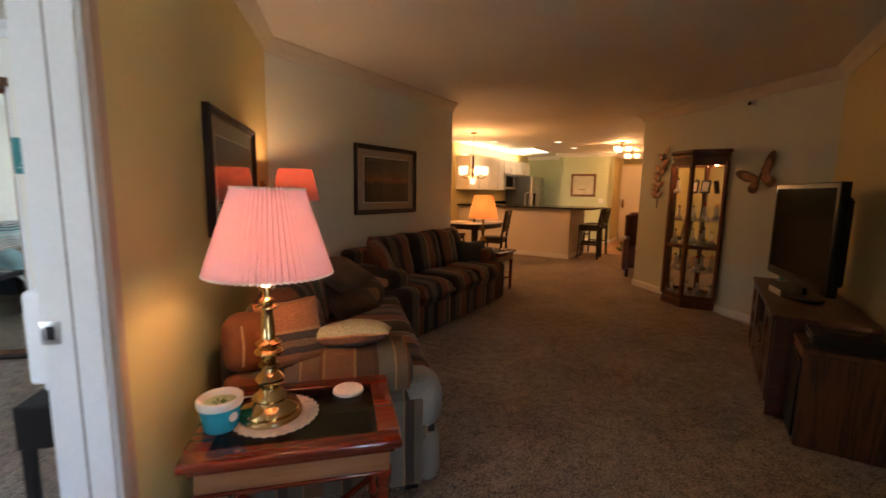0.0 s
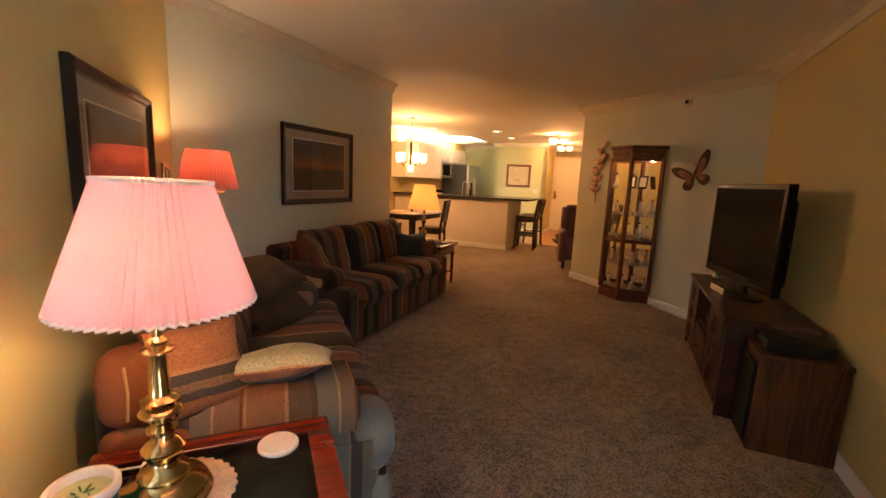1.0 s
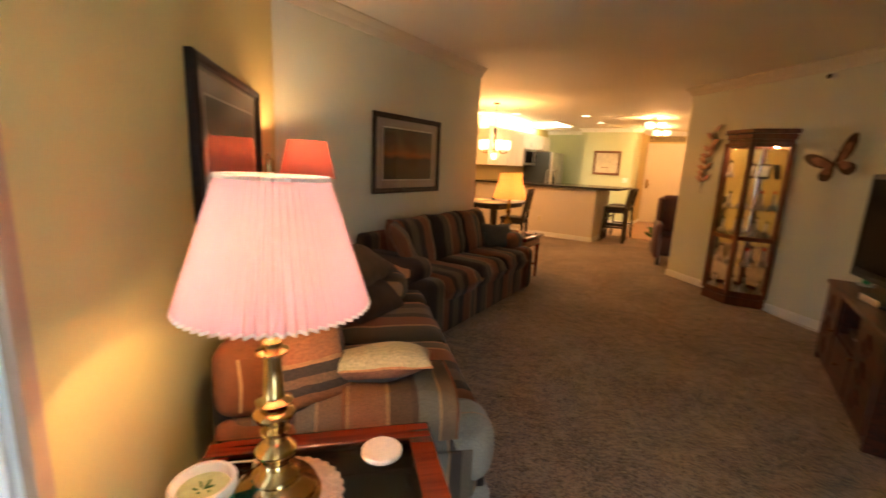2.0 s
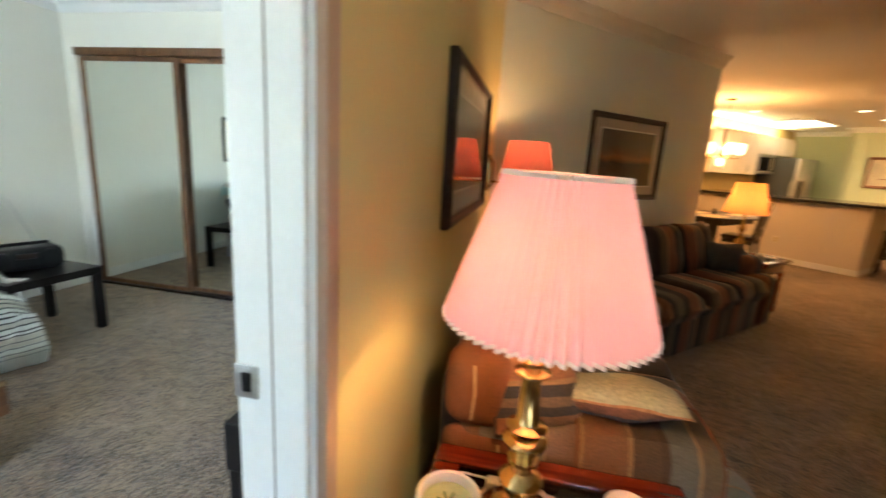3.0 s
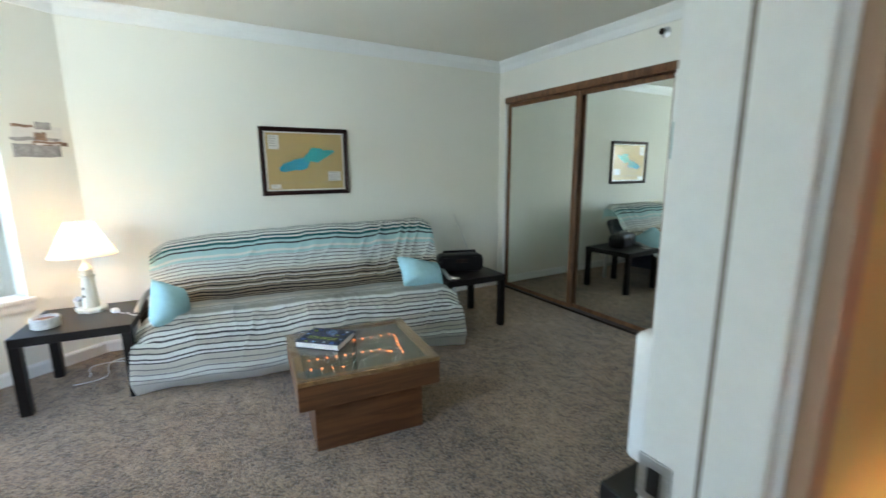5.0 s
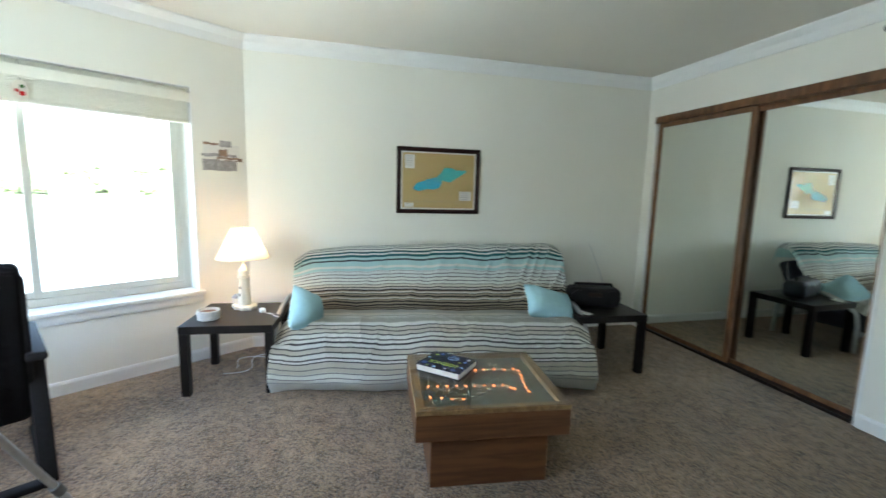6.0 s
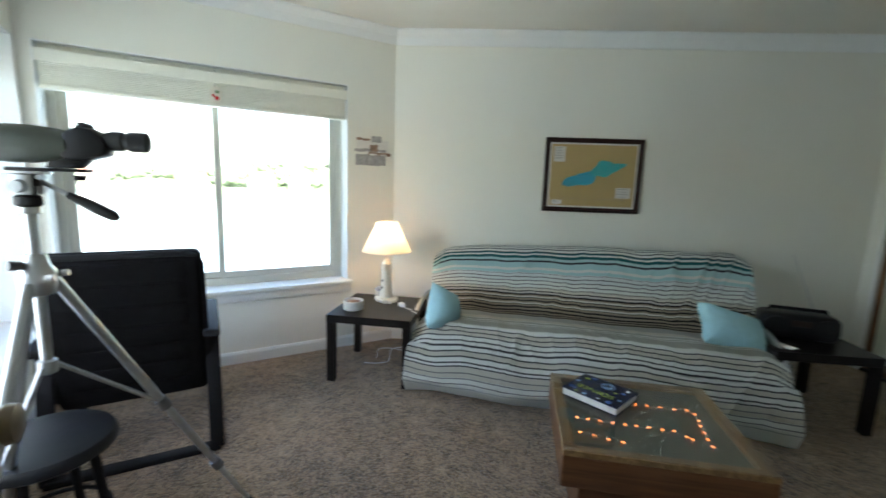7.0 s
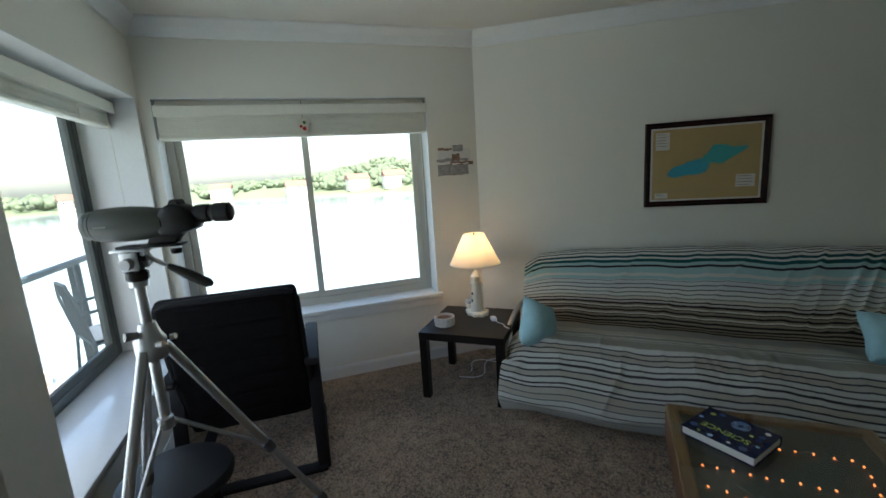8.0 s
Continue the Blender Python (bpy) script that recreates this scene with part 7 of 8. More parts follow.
for z in (0.335, 0.375):
    part("socket", box(8.1405, 2.185, z - 0.014, 8.1422, 2.225, z + 0.014), M_WALL_TAN, ot, smooth=False)
ctp = thing("countertop", KM, "black granite countertop with an overhang for stools", "countertop")
part("slab", box(8.05, 0.74, 1.0005, 9.36, 3.72, 1.04, 0.006), M_GRAN, ctp, smooth=False)
fa = thing("kitchen_faucet", KM @ pose(9.0, 2.45, 1.04), "tall curved steel kitchen faucet", "faucet")
part("spout", tube([(0, 0, 0), (0, 0, 0.20)] + [(0, -0.09 + 0.09 * math.cos(a), 0.20 + 0.09 * math.sin(a)) for a in [math.pi * k / 10 for k in range(1, 11)]] + [(0, -0.18, 0.12)], 0.012, 10), M_STEEL, fa)
part("lever", tube([(0.02, 0, 0.03), (0.07, 0.02, 0.06)], 0.008, 8), M_STEEL, fa)


def stool_high(m):
    t = thing("bar_stool", m, "dark espresso wooden bar stool with a slatted back", "bar stool", "bar stools at the counter")
    part("seat", box(-0.20, -0.20, 0.64, 0.20, 0.20, 0.69, 0.018, 3), M_DKWOODX, t)
    part("apron", box(-0.175, -0.165, 0.57, 0.175, 0.175, 0.6395), M_DKWOODX, t, smooth=False)
    for x in (-1, 1):
        part("leg", tube([(x * 0.17, 0.17, 0.64), (x * 0.20, 0.20, 0)], 0.019, 8), M_DKWOOD, t)
        part("back_post", tube([(x * 0.20, -0.20, 0), (x * 0.175, -0.175, 0.64), (x * 0.175, -0.235, 1.02)], 0.025, 8), M_DKWOOD, t)
        part("stretcher", box(x * 0.185 - 0.012, -0.18, 0.28, x * 0.185 + 0.012, 0.18, 0.31), M_DKWOOD, t, smooth=False)
    for z in (0.20, 0.42):
        part("stretcher", box(-0.18, 0.172, z, 0.18, 0.196, z + 0.03), M_DKWOOD, t, smooth=False)
    for z in (0.80, 0.96):
        part("back_rail", box(-0.17, -0.236 + (1.0 - z) * 0.12, z, 0.17, -0.212 + (1.0 - z) * 0.12, z + 0.07, 0.005), M_DKWOODX, t)
    for k in range(4):
        part("slat", box(-0.13 + k * 0.075, -0.222, 0.70, -0.10 + k * 0.075, -0.21, 0.965), M_DKWOOD, t, smooth=False)
    return t


s1 = stool_high(KM @ pose(8.62, 0.86, 0, 0, 0, 6))
copy_thing(s1, KM @ pose(9.22, 0.88, 0, 0, 0, -4))

# wall units with the lit cove above
for k in range(4):
    u0, u1 = 8.02 + k * 0.50, 8.02 + (k + 1) * 0.50
    if k == 3:
        u1 = 9.90
    wu = thing("wall_cabinet", KM, "cream painted wall cabinet with a steel pull", "kitchen cabinet", "wall cabinets")
    part("body", box(u0 + 0.001, 3.42, 1.37, u1 - 0.001, 3.745, 2.12), M_CABW, wu, smooth=False)
    d = part("door", box(u0 + 0.004, 3.40, 1.375, u1 - 0.004, 3.4195, 2.115, 0.002), M_CABW, wu, smooth=False)
    part("door_panel", box(u0 + 0.07, 3.394, 1.445, u1 - 0.07, 3.3998, 2.045, 0.002), M_CABW, d, smooth=False)
    part("handle", tube([(u1 - 0.05, 3.395, 1.42), (u1 - 0.05, 3.37, 1.43), (u1 - 0.05, 3.37, 1.53), (u1 - 0.05, 3.395, 1.54)], 0.006, 8), M_STEEL, d)
for u0, u1, z0 in ((9.92, 10.68, 1.80), (10.70, 11.7, 1.80)):
    wu = thing("wall_cabinet", KM, "short cream wall cabinet above the appliances", "kitchen cabinet", "wall cabinets")
    part("body", box(u0, 3.42, z0, u1, 3.745, 2.12), M_CABW, wu, smooth=False)
    for a in (0, 1):
        x0, x1 = u0 + (u1 - u0) * a / 2, u0 + (u1 - u0) * (a + 1) / 2
        d = part("door", box(x0 + 0.004, 3.40, z0 + 0.005, x1 - 0.004, 3.4195, 2.115, 0.002), M_CABW, wu, smooth=False)
        xh = x1 - 0.04 if a == 0 else x0 + 0.04
        part("handle", tube([(xh, 3.395, z0 + 0.04), (xh, 3.372, z0 + 0.05), (xh, 3.372, z0 + 0.13), (xh, 3.395, z0 + 0.14)], 0.006, 8), M_STEEL, d)
cv = thing("cove_light", KM, "glowing light strip on top of the wall cabinets", "cove light")
part("strip", box(8.05, 3.55, 2.125, 11.55, 3.62, 2.145), M_COVE, cv, smooth=False)
part("valance", box(8.02, 3.40, 2.1205, 11.6, 3.415, 2.17), M_CABW, cv, smooth=False)
cl = new("cove_lamp", bpy.data.lights.new("cove_lamp", "AREA"))
cl.data.shape, cl.data.size, cl.data.size_y, cl.data.energy, cl.data.color = "RECTANGLE", 3.4, 0.08, 2.0, (1.0, 0.74, 0.40)
cl.matrix_world = KM @ pose(9.8, 3.585, 2.155, 180)
mw = thing("microwave", KM @ pose(10.3, 3.40, 1.40), "steel and black over-range microwave", "microwave")
part("case", box(-0.37, -0.02, 0, 0.37, 0.34, 0.395, 0.006), M_STEEL, mw, smooth=False)
part("door_glass", box(-0.33, -0.026, 0.06, 0.16, -0.0205, 0.34, 0.003), M_SCREEN, mw, "black door glass", smooth=False)
part("handle", tube([(0.19, -0.02, 0.07), (0.19, -0.05, 0.09), (0.19, -0.05, 0.31), (0.19, -0.02, 0.33)], 0.009, 8), M_STEEL, mw)
part("keypad", box(0.23, -0.026, 0.06, 0.34, -0.0205, 0.34), M_SCREEN, mw, smooth=False)
fr = thing("refrigerator", KM @ pose(11.2, 3.02, 0), "stainless steel side-by-side refrigerator", "refrigerator")
part("case", box(-0.45, 0.0, 0.02, 0.45, 0.70, 1.76, 0.006), M_DKFRAME, fr, smooth=False)
for x0, x1 in ((-0.45, -0.053), (-0.047, 0.45)):
    d = part("door", box(x0, -0.07, 0.04, x1, -0.001, 1.75, 0.012, 3), M_STEEL, fr, "brushed steel door")
    xh = -0.085 if x0 < -0.2 else -0.01
    part("handle", tube([(xh, -0.07, 0.55), (xh, -0.115, 0.60), (xh, -0.115, 1.40), (xh, -0.07, 1.45)], 0.011, 8), M_STEEL, d)
    if x0 < -0.2:
        part("dispenser", box(-0.36, -0.076, 0.95, -0.16, -0.0705, 1.30, 0.003), M_SCREEN, d, smooth=False)
for k, (u0, u1) in enumerate(((8.30, 9.10), (9.10, 9.90))):
    bc = thing("base_cabinet", KM, "cream painted base cabinet under the rear counter", "kitchen cabinet", "base cabinets")
    part("body", box(u0, 3.16, 0, u1 - 0.002, 3.745, 0.87), M_CABW, bc, smooth=False)
    part("door", box(u0 + 0.005, 3.14, 0.1, u1 - 0.007, 3.1595, 0.86, 0.002), M_CABW, bc, smooth=False)
rc = thing("countertop", KM, "dark rear kitchen countertop", "countertop")
part("slab", box(8.29, 3.12, 0.8705, 9.90, 3.745, 0.91, 0.005), M_GRAN, rc, smooth=False)
sv = thing("stove", KM @ pose(10.3, 3.12, 0), "black and steel kitchen range", "stove")
part("body", box(-0.38, 0.0, 0, 0.38, 0.62, 0.90, 0.005), M_STEEL, sv, smooth=False)
part("cooktop", box(-0.38, 0.0, 0.9005, 0.38, 0.62, 0.925, 0.004), M_SCREEN, sv, smooth=False)
part("control_panel", box(-0.38, 0.55, 0.9255, 0.38, 0.62, 1.08, 0.004), M_SCREEN, sv, smooth=False)

kp = thing("framed_print", KM @ pose(11.65, 1.815, 1.55, 0, 0, -90), "pale seascape print in a brown wooden frame", "picture")
picture_frame(kp, 0.67, 0.61, 0.03, 0.055, M_OAK)
part("print", box(-0.285, -0.010, -0.255, 0.285, -0.002, 0.255), mat("pale_seascape_print", (0.55, 0.52, 0.40), 0.7, var=0.25, scale=5), kp, smooth=False)
part("boat_motif", box(-0.12, -0.0125, -0.13, 0.05, -0.0102, -0.11), M_BRNP, kp, smooth=False)
sw = thing("light_switch", KM @ pose(11.65, 1.32, 1.13, 0, 0, -90), "white double light switch plate", "light switch")
part("plate", box(-0.06, -0.006, -0.06, 0.06, -0.001, 0.06, 0.003), M_WHITEP, sw)
for x in (-0.025, 0.025):
    part("toggle", box(x - 0.008, -0.012, -0.015, x + 0.008, -0.0062, 0.015, 0.002), M_WHITEP, sw)
nt = thing("wall_calendar", KM @ pose(12.1, 2.52, 1.45, 0, 0, 180), "small blue-green calendar on the kitchen wall", "calendar")
part("sheet", box(-0.12, -0.010, -0.17, 0.12, -0.002, 0.17), M_LAKE2, nt, smooth=False)

# ceiling fittings


def can_light(u, v, watts):
    t = thing("recessed_light", KM @ pose(u, v, H), "lit recessed ceiling light with a white ring", "ceiling light", "recessed lights")
    part("ring", lathe([(0.075, -0.001), (0.095, -0.001), (0.098, -0.008), (0.075, -0.010)], 28, caps=False), M_TRIM, t)
    part("lens", lathe([(0.0, -0.004), (0.0755, -0.004)], 28, caps=False), M_CANL, t)
    l = new("can_lamp", bpy.data.lights.new("can_lamp", "SPOT"))
    l.data.energy, l.data.color, l.data.spot_size, l.data.spot_blend, l.data.shadow_soft_size = watts, (1.0, 0.60, 0.28), radians(130), 0.6, 0.06
    l.matrix_world = KM @ pose(u, v, H - 0.02)


can_light(8.9, 1.70, 4)
can_light(10.25, 1.72, 4)
can_light(8.3, 2.95, 3)
fx = thing("ceiling_panel", KM @ pose(10.3, 2.85, H), "lit rectangular kitchen ceiling panel", "ceiling light")
part("frame", box(-0.62, -0.32, -0.03, 0.62, 0.32, -0.001, 0.005), M_TRIM, fx, smooth=False)
part("diffuser", box(-0.58, -0.28, -0.034, 0.58, 0.28, -0.0305), mat("lit_diffuser", (1, 0.95, 0.8), 0.5, emit=0.15, ecolor=(1.0, 0.92, 0.70)), fx, smooth=False)


def flush_light(u, v, watts):
    t = thing("ceiling_fixture", KM @ pose(u, v, H), "bronze ceiling fixture with three lit glass cups", "ceiling light", "hall fixtures")
    part("canopy", lathe([(0.07, -0.001), (0.068, -0.02), (0.015, -0.03), (0.012, -0.12)], 20), M_BRASS, t)
    for k in range(3):
        a = radians(30 + 120 * k)
        x, y = 0.15 * math.cos(a), 0.15 * math.sin(a)
        part("arm", tube([(0, 0, -0.11), (x * 0.6, y * 0.6, -0.20), (x, y, -0.215)], 0.007, 8), M_BRASS, t)
        part("cup", lathe([(0.03, -0.205), (0.06, -0.18), (0.07, -0.10), (0.066, -0.10), (0.055, -0.175), (0.028, -0.20)], 20, caps=False, matrix=Matrix.Translation((x, y, 0))), M_FROST, t, "lit frosted glass cup")
    x, y = KM @ Vector((u, v, 0)), 0
    bulb_light(x.x, x.y, H - 0.16, watts, (1.0, 0.50, 0.18), 0.10)


flush_light(9.43, 0.50, 2.6)
flush_light(11.3, 0.60, 2.6)

cu, cv_ = 6.82, 2.66
chn = thing("chandelier", KM @ pose(cu, cv_, H), "bronze dining chandelier with lit glass cups", "chandelier")
part("canopy", lathe([(0.065, -0.001), (0.06, -0.02), (0.012, -0.03)], 20), M_BRASS, chn)
part("chain", tube([(0, 0, -0.03), (0, 0, -0.42)], 0.004, 6), M_BRASS, chn)
part("column", lathe([(0.008, -0.42), (0.022, -0.44), (0.022, -0.62), (0.035, -0.65), (0.02, -0.70), (0.03, -0.80), (0.012, -0.84)][::-1], 16), M_BRONZE, chn)
for k in range(5):
    a = radians(20 + 72 * k)
    x, y = 0.235 * math.cos(a), 0.235 * math.sin(a)
    part("arm", tube([(0.02 * math.cos(a), 0.02 * math.sin(a), -0.80), (x * 0.6, y * 0.6, -0.85), (x, y, -0.83), (x, y, -0.79)], 0.008, 8), M_BRASS, chn)
    part("cup", lathe([(0.03, -0.79), (0.055, -0.77), (0.07, -0.63), (0.066, -0.63), (0.05, -0.765), (0.028, -0.785)], 20, caps=False, matrix=Matrix.Translation((x, y, 0))), M_FROST, chn, "lit frosted glass cup")
part("lower_cup", lathe([(0.0, -0.96), (0.045, -0.955), (0.06, -0.85), (0.055, -0.85)], 20, caps=False), M_FROST, chn, "lit frosted glass cup")
q = KM @ Vector((cu, cv_, 0))
bulb_light(q.x, q.y, H - 0.60, 3.6, (1.0, 0.46, 0.15), 0.16)

# dining table and chairs
dt = thing("dining_table", KM @ pose(6.75, 2.55, 0), "dark round-cornered dining table with pale place mats", "dining table")
part("tabletop", prism(smooth_outline([(-0.7, -0.5), (0.7, -0.5), (0.7, 0.5), (-0.7, 0.5)], 3, 0.0), 0.72, 0.75, 0.006), M_DKWOODX, dt, smooth=False)
part("apron", box(-0.48, -0.34, 0.64, 0.48, 0.34, 0.7195), M_DKWOODX, dt, smooth=False)
part("pedestal", lathe([(0.06, 0.08), (0.10, 0.2), (0.06, 0.3), (0.07, 0.6), (0.12, 0.64)], 20), M_DKWOOD, dt)
for k in range(4):
    a = radians(45 + 90 * k)
    part("foot", tube([(0.05 * math.cos(a), 0.05 * math.sin(a), 0.14), (0.3 * math.cos(a), 0.3 * math.sin(a), 0.08), (0.4 * math.cos(a), 0.4 * math.sin(a), 0.02)], 0.03, 8), M_DKWOOD, dt)
for k, (x, y) in enumerate(((-0.38, -0.15), (0.35, -0.18), (-0.1, 0.25))):
    pm = thing("place_mat", KM @ pose(6.75 + x, 2.55 + y, 0.75), "pale woven place mat on the dining table", "place mat", "place mats")
    part("mat", box(-0.20, -0.14, 0, 0.20, 0.14, 0.004), M_LACE, pm, smooth=False)
for k, (x, y) in enumerate(((0.0, 0.02), (0.06, 0.05))):
    sk = thing("shaker", KM @ pose(6.75 + x, 2.55 + y, 0.75), "small dark salt and pepper shaker", "shaker", "shakers")
    part("body", lathe([(0.018, 0), (0.02, 0.01), (0.014, 0.06), (0.016, 0.075), (0.002, 0.085)], 14), M_BLACK, sk)


def dining_chair(m):
    t = thing("dining_chair", m, "dark espresso wooden dining chair with a slatted back", "dining chair", "chairs round the table")
    part("seat", box(-0.21, -0.20, 0.425, 0.21, 0.21, 0.475, 0.014, 3), M_DKWOODX, t)
    part("apron", box(-0.185, -0.175, 0.36, 0.185, 0.185, 0.4245), M_DKWOODX, t, smooth=False)
    for x in (-1, 1):
        part("leg", tube([(x * 0.18, 0.18, 0.43), (x * 0.19, 0.19, 0)], 0.018, 8), M_DKWOOD, t)
        part("back_post", tube([(x * 0.19, -0.20, 0), (x * 0.185, -0.19, 0.45), (x * 0.185, -0.27, 0.98)], 0.025, 8), M_DKWOOD, t)
    part("back_rail", box(-0.18, -0.275, 0.90, 0.18, -0.25, 0.985, 0.006), M_DKWOODX, t)
    part("back_rail", box(-0.18, -0.232, 0.58, 0.18, -0.212, 0.62, 0.004), M_DKWOODX, t)
    for k in range(5):
        part("slat", box(-0.016, -0.006, 0, 0.026, 0.006, 0.30, matrix=pose(-0.145 + k * 0.068, -0.225, 0.61, 7)), M_DKWOOD, t, smooth=False)
    return t


d1 = dining_chair(KM @ pose(7.0, 2.26, 0, 0, 0, 10))
copy_thing(d1, KM @ pose(7.1, 3.28, 0, 0, 0, 170))
copy_thing(d1, KM @ pose(6.0, 2.95, 0, 0, 0, -110))
wd = thing("wall_disc", KM @ pose(7.35, 3.75, 1.40), "round hammered bronze wall disc", "wall ornament")
part("disc", lathe([(0.0, 0.035), (0.06, 0.03), (0.10, 0.015), (0.16, 0.022), (0.18, 0.008), (0.18, 0.002)], 32, caps=False, matrix=Matrix.Rotation(radians(90), 4, "X")), M_COPPER, wd)

# entry
M_HARD = wood("orange_oak_floor", (0.36, 0.16, 0.06), (0.22, 0.09, 0.03), 0.3, "X", 5, 0.3)
hf = tagged(new("floor_entry"), "orange-brown hardwood entry floor", "wooden floor", kind="structure")
hf.matrix_world = KM
plank = None
for r in range(20):
    v0 = -1.28 + r * 0.12
    off = (r * 0.37) % 0.9
    u = 9.35
    while u < 12.79:
        u1 = min(12.79, u + (off if u == 9.35 and off > 0.2 else 0.9))
        part("plank", box(u + 0.0012, v0 + 0.0012, 0.0005, u1 - 0.0012, v0 + 0.1188, 0.010, 0.0012, 1), M_HARD, hf, smooth=False)
        u = u1
M_DOORC = mat("cream_door_paint", (0.68, 0.62, 0.50), 0.4, var=0.03, scale=4)
ed = tagged(new("door_2"), "closed cream panelled front door with a brass handle set", "door", kind="structure")
ed.matrix_world = KM @ pose(12.8, 0.56, 0, 0, 0, -90)
part("leaf", box(-0.46, -0.045, 0.012, 0.46, -0.003, 2.04, 0.003), M_DOORC, ed, smooth=False)
for x in (-0.22, 0.22):
    for z0, z1 in ((0.2, 0.85), (1.0, 1.55), (1.66, 1.92)):
        part("panel", box(x - 0.15, -0.053, z0, x + 0.15, -0.0455, z1, 0.006), M_DOORC, ed, smooth=False)
hd = part("handle_plate", box(-0.42, -0.058, 0.93, -0.36, -0.0455, 1.17, 0.004), M_BRASS, ed, "brass handle set")
part("lever", tube([(-0.39, -0.058, 1.02), (-0.39, -0.09, 1.02), (-0.30, -0.095, 1.02)], 0.009, 8), M_BRASS, hd)
for x0, x1 in ((-0.54, -0.465), (0.465, 0.54)):
    part("casing", box(x0, -0.022, 0.011, x1, -0.001, 2.12, 0.004), M_DOORC, ed, smooth=False)
part("casing", box(-0.4645, -0.022, 2.045, 0.4645, -0.001, 2.12, 0.004), M_DOORC, ed, smooth=False)
vt = thing("air_vent", KM @ pose(12.8, 0.60, 2.24, 0, 0, -90), "dark slotted air vent above the front door", "vent")
part("backing", box(-0.42, -0.006, -0.07, 0.42, -0.001, 0.07), M_BLACK, vt, smooth=False)
part("frame", box(-0.44, -0.012, 0.0705, 0.44, -0.001, 0.085), M_DOORC, vt, smooth=False)
for k in range(7):
    part("slat", box(-0.42, -0.014, -0.06 + k * 0.019, 0.42, -0.0065, -0.052 + k * 0.019), M_WALL_TAN, vt, smooth=False)
ap2 = thing("wing_chair", KM @ pose(7.25, -0.42, 0, 0, 0, 100), "dark red-brown high-backed armchair in the hallway", "armchair")
M_OXB = mat("oxblood_leather", (0.085, 0.02, 0.014), 0.4, var=0.25, scale=10, bump=0.2, bscale=120)
part("seat", box(-0.33, -0.30, 0.14, 0.33, 0.36, 0.45, 0.06, 4), M_OXB, ap2)
part("backrest", box(-0.33, -0.42, 0.14, 0.33, -0.27, 1.02, 0.07, 5), M_OXB, ap2)
for x in (-0.40, 0.29):
    part("arm", box(x, -0.40, 0.10, x + 0.11, 0.36, 0.62, 0.05, 4), M_OXB, ap2)
    part("wing", box(x + 0.01, -0.40, 0.60, x + 0.09, -0.16, 0.98, 0.035, 4), M_OXB, ap2)
for x in (-0.32, 0.32):
    for y in (-0.34, 0.30):
        part("leg", box(x - 0.025, y - 0.025, 0, x + 0.025, y + 0.025, 0.1395), M_DKWOOD, ap2, smooth=False)
pt = thing("potted_plant", KM @ pose(7.95, 0.0, 0), "small leafy plant in a dark floor pot", "plant")
part("pot", lathe([(0.0, 0.0), (0.09, 0.0), (0.12, 0.20), (0.125, 0.21), (0.11, 0.21), (0.10, 0.17), (0.0, 0.17)], 24, caps=False), M_FIGS, pt)
rr = random.Random(21)
for k in range(26):
    a, r, h = rr.uniform(0, 6.28), rr.uniform(0.02, 0.14), rr.uniform(0.30, 0.55)
    b = leaf_mesh(0.11, 0.03)
    b.transform(pose(r * math.cos(a), r * math.sin(a), h - 0.06, rr.uniform(-40, 40), -rr.uniform(-10, 50), math.degrees(a)))
    part("leaf", b, M_LEAF, pt)
    if k % 2 == 0:
        part("stalk", tube([(0, 0, 0.17), (r * 0.6 * math.cos(a), r * 0.6 * math.sin(a), h * 0.7), (r * math.cos(a), r * math.sin(a), h - 0.06)], 0.003, 5), M_LEAF, pt)


# ---- outside: lake, far shore, balcony ----
GZ = -9.0
M_WATER = mat("lake_water", (0.30, 0.36, 0.36), 0.08, var=0.12, scale=0.02, bump=0.35, bscale=1.2)
M_SHORE = mat("shore_grass", (0.15, 0.19, 0.10), 0.9, var=0.2, scale=0.03, bscale=0.4)
lake = tagged(mesh_object("water", prism([(-4000, -4000), (4000, -4000), (4000, 4000), (-4000, 4000)], GZ - 0.5, GZ), M_WATER), "wide bright lake seen from above", "lake", kind="structure")


def rise(a):
    """How high the far hill stands in a direction."""
    d = math.degrees(a)
    t = min(1, max(0, (224 - d) / 24))
    return 0.30 + 1.15 * t * t * (3 - 2 * t) + 0.45 * math.exp(-((d - 244) / 7) ** 2)


b = bmesh.new()
NA, NR = 120, 10
ring = []
for i in range(NA + 1):
    a = radians(150 + 150 * i / NA)
    col = []
    for j in range(NR + 1):
        f = j / NR
        r0 = 310 + 95 * noise.noise(Vector((math.cos(a) * 2.3, math.sin(a) * 2.3, 0.7)))
        r = r0 + 330 * f
        h = GZ - 0.3 + (0.0 if j == 0 else 1.5) + 26 * rise(a) * f ** 0.8 * (0.65 + 0.6 * noise.noise(Vector((math.cos(a) * 5, math.sin(a) * 5, f * 1.5))))
        col.append(b.verts.new((r * math.cos(a), r * math.sin(a), h)))
    ring.append(col)
for i in range(NA):
    for j in range(NR):
        b.faces.new((ring[i][j], ring[i + 1][j], ring[i + 1][j + 1], ring[i][j + 1]))
hill = tagged(mesh_object("far_shore", b, M_SHORE, smooth=True), "green hilly far shore across the lake", "shore", kind="structure")


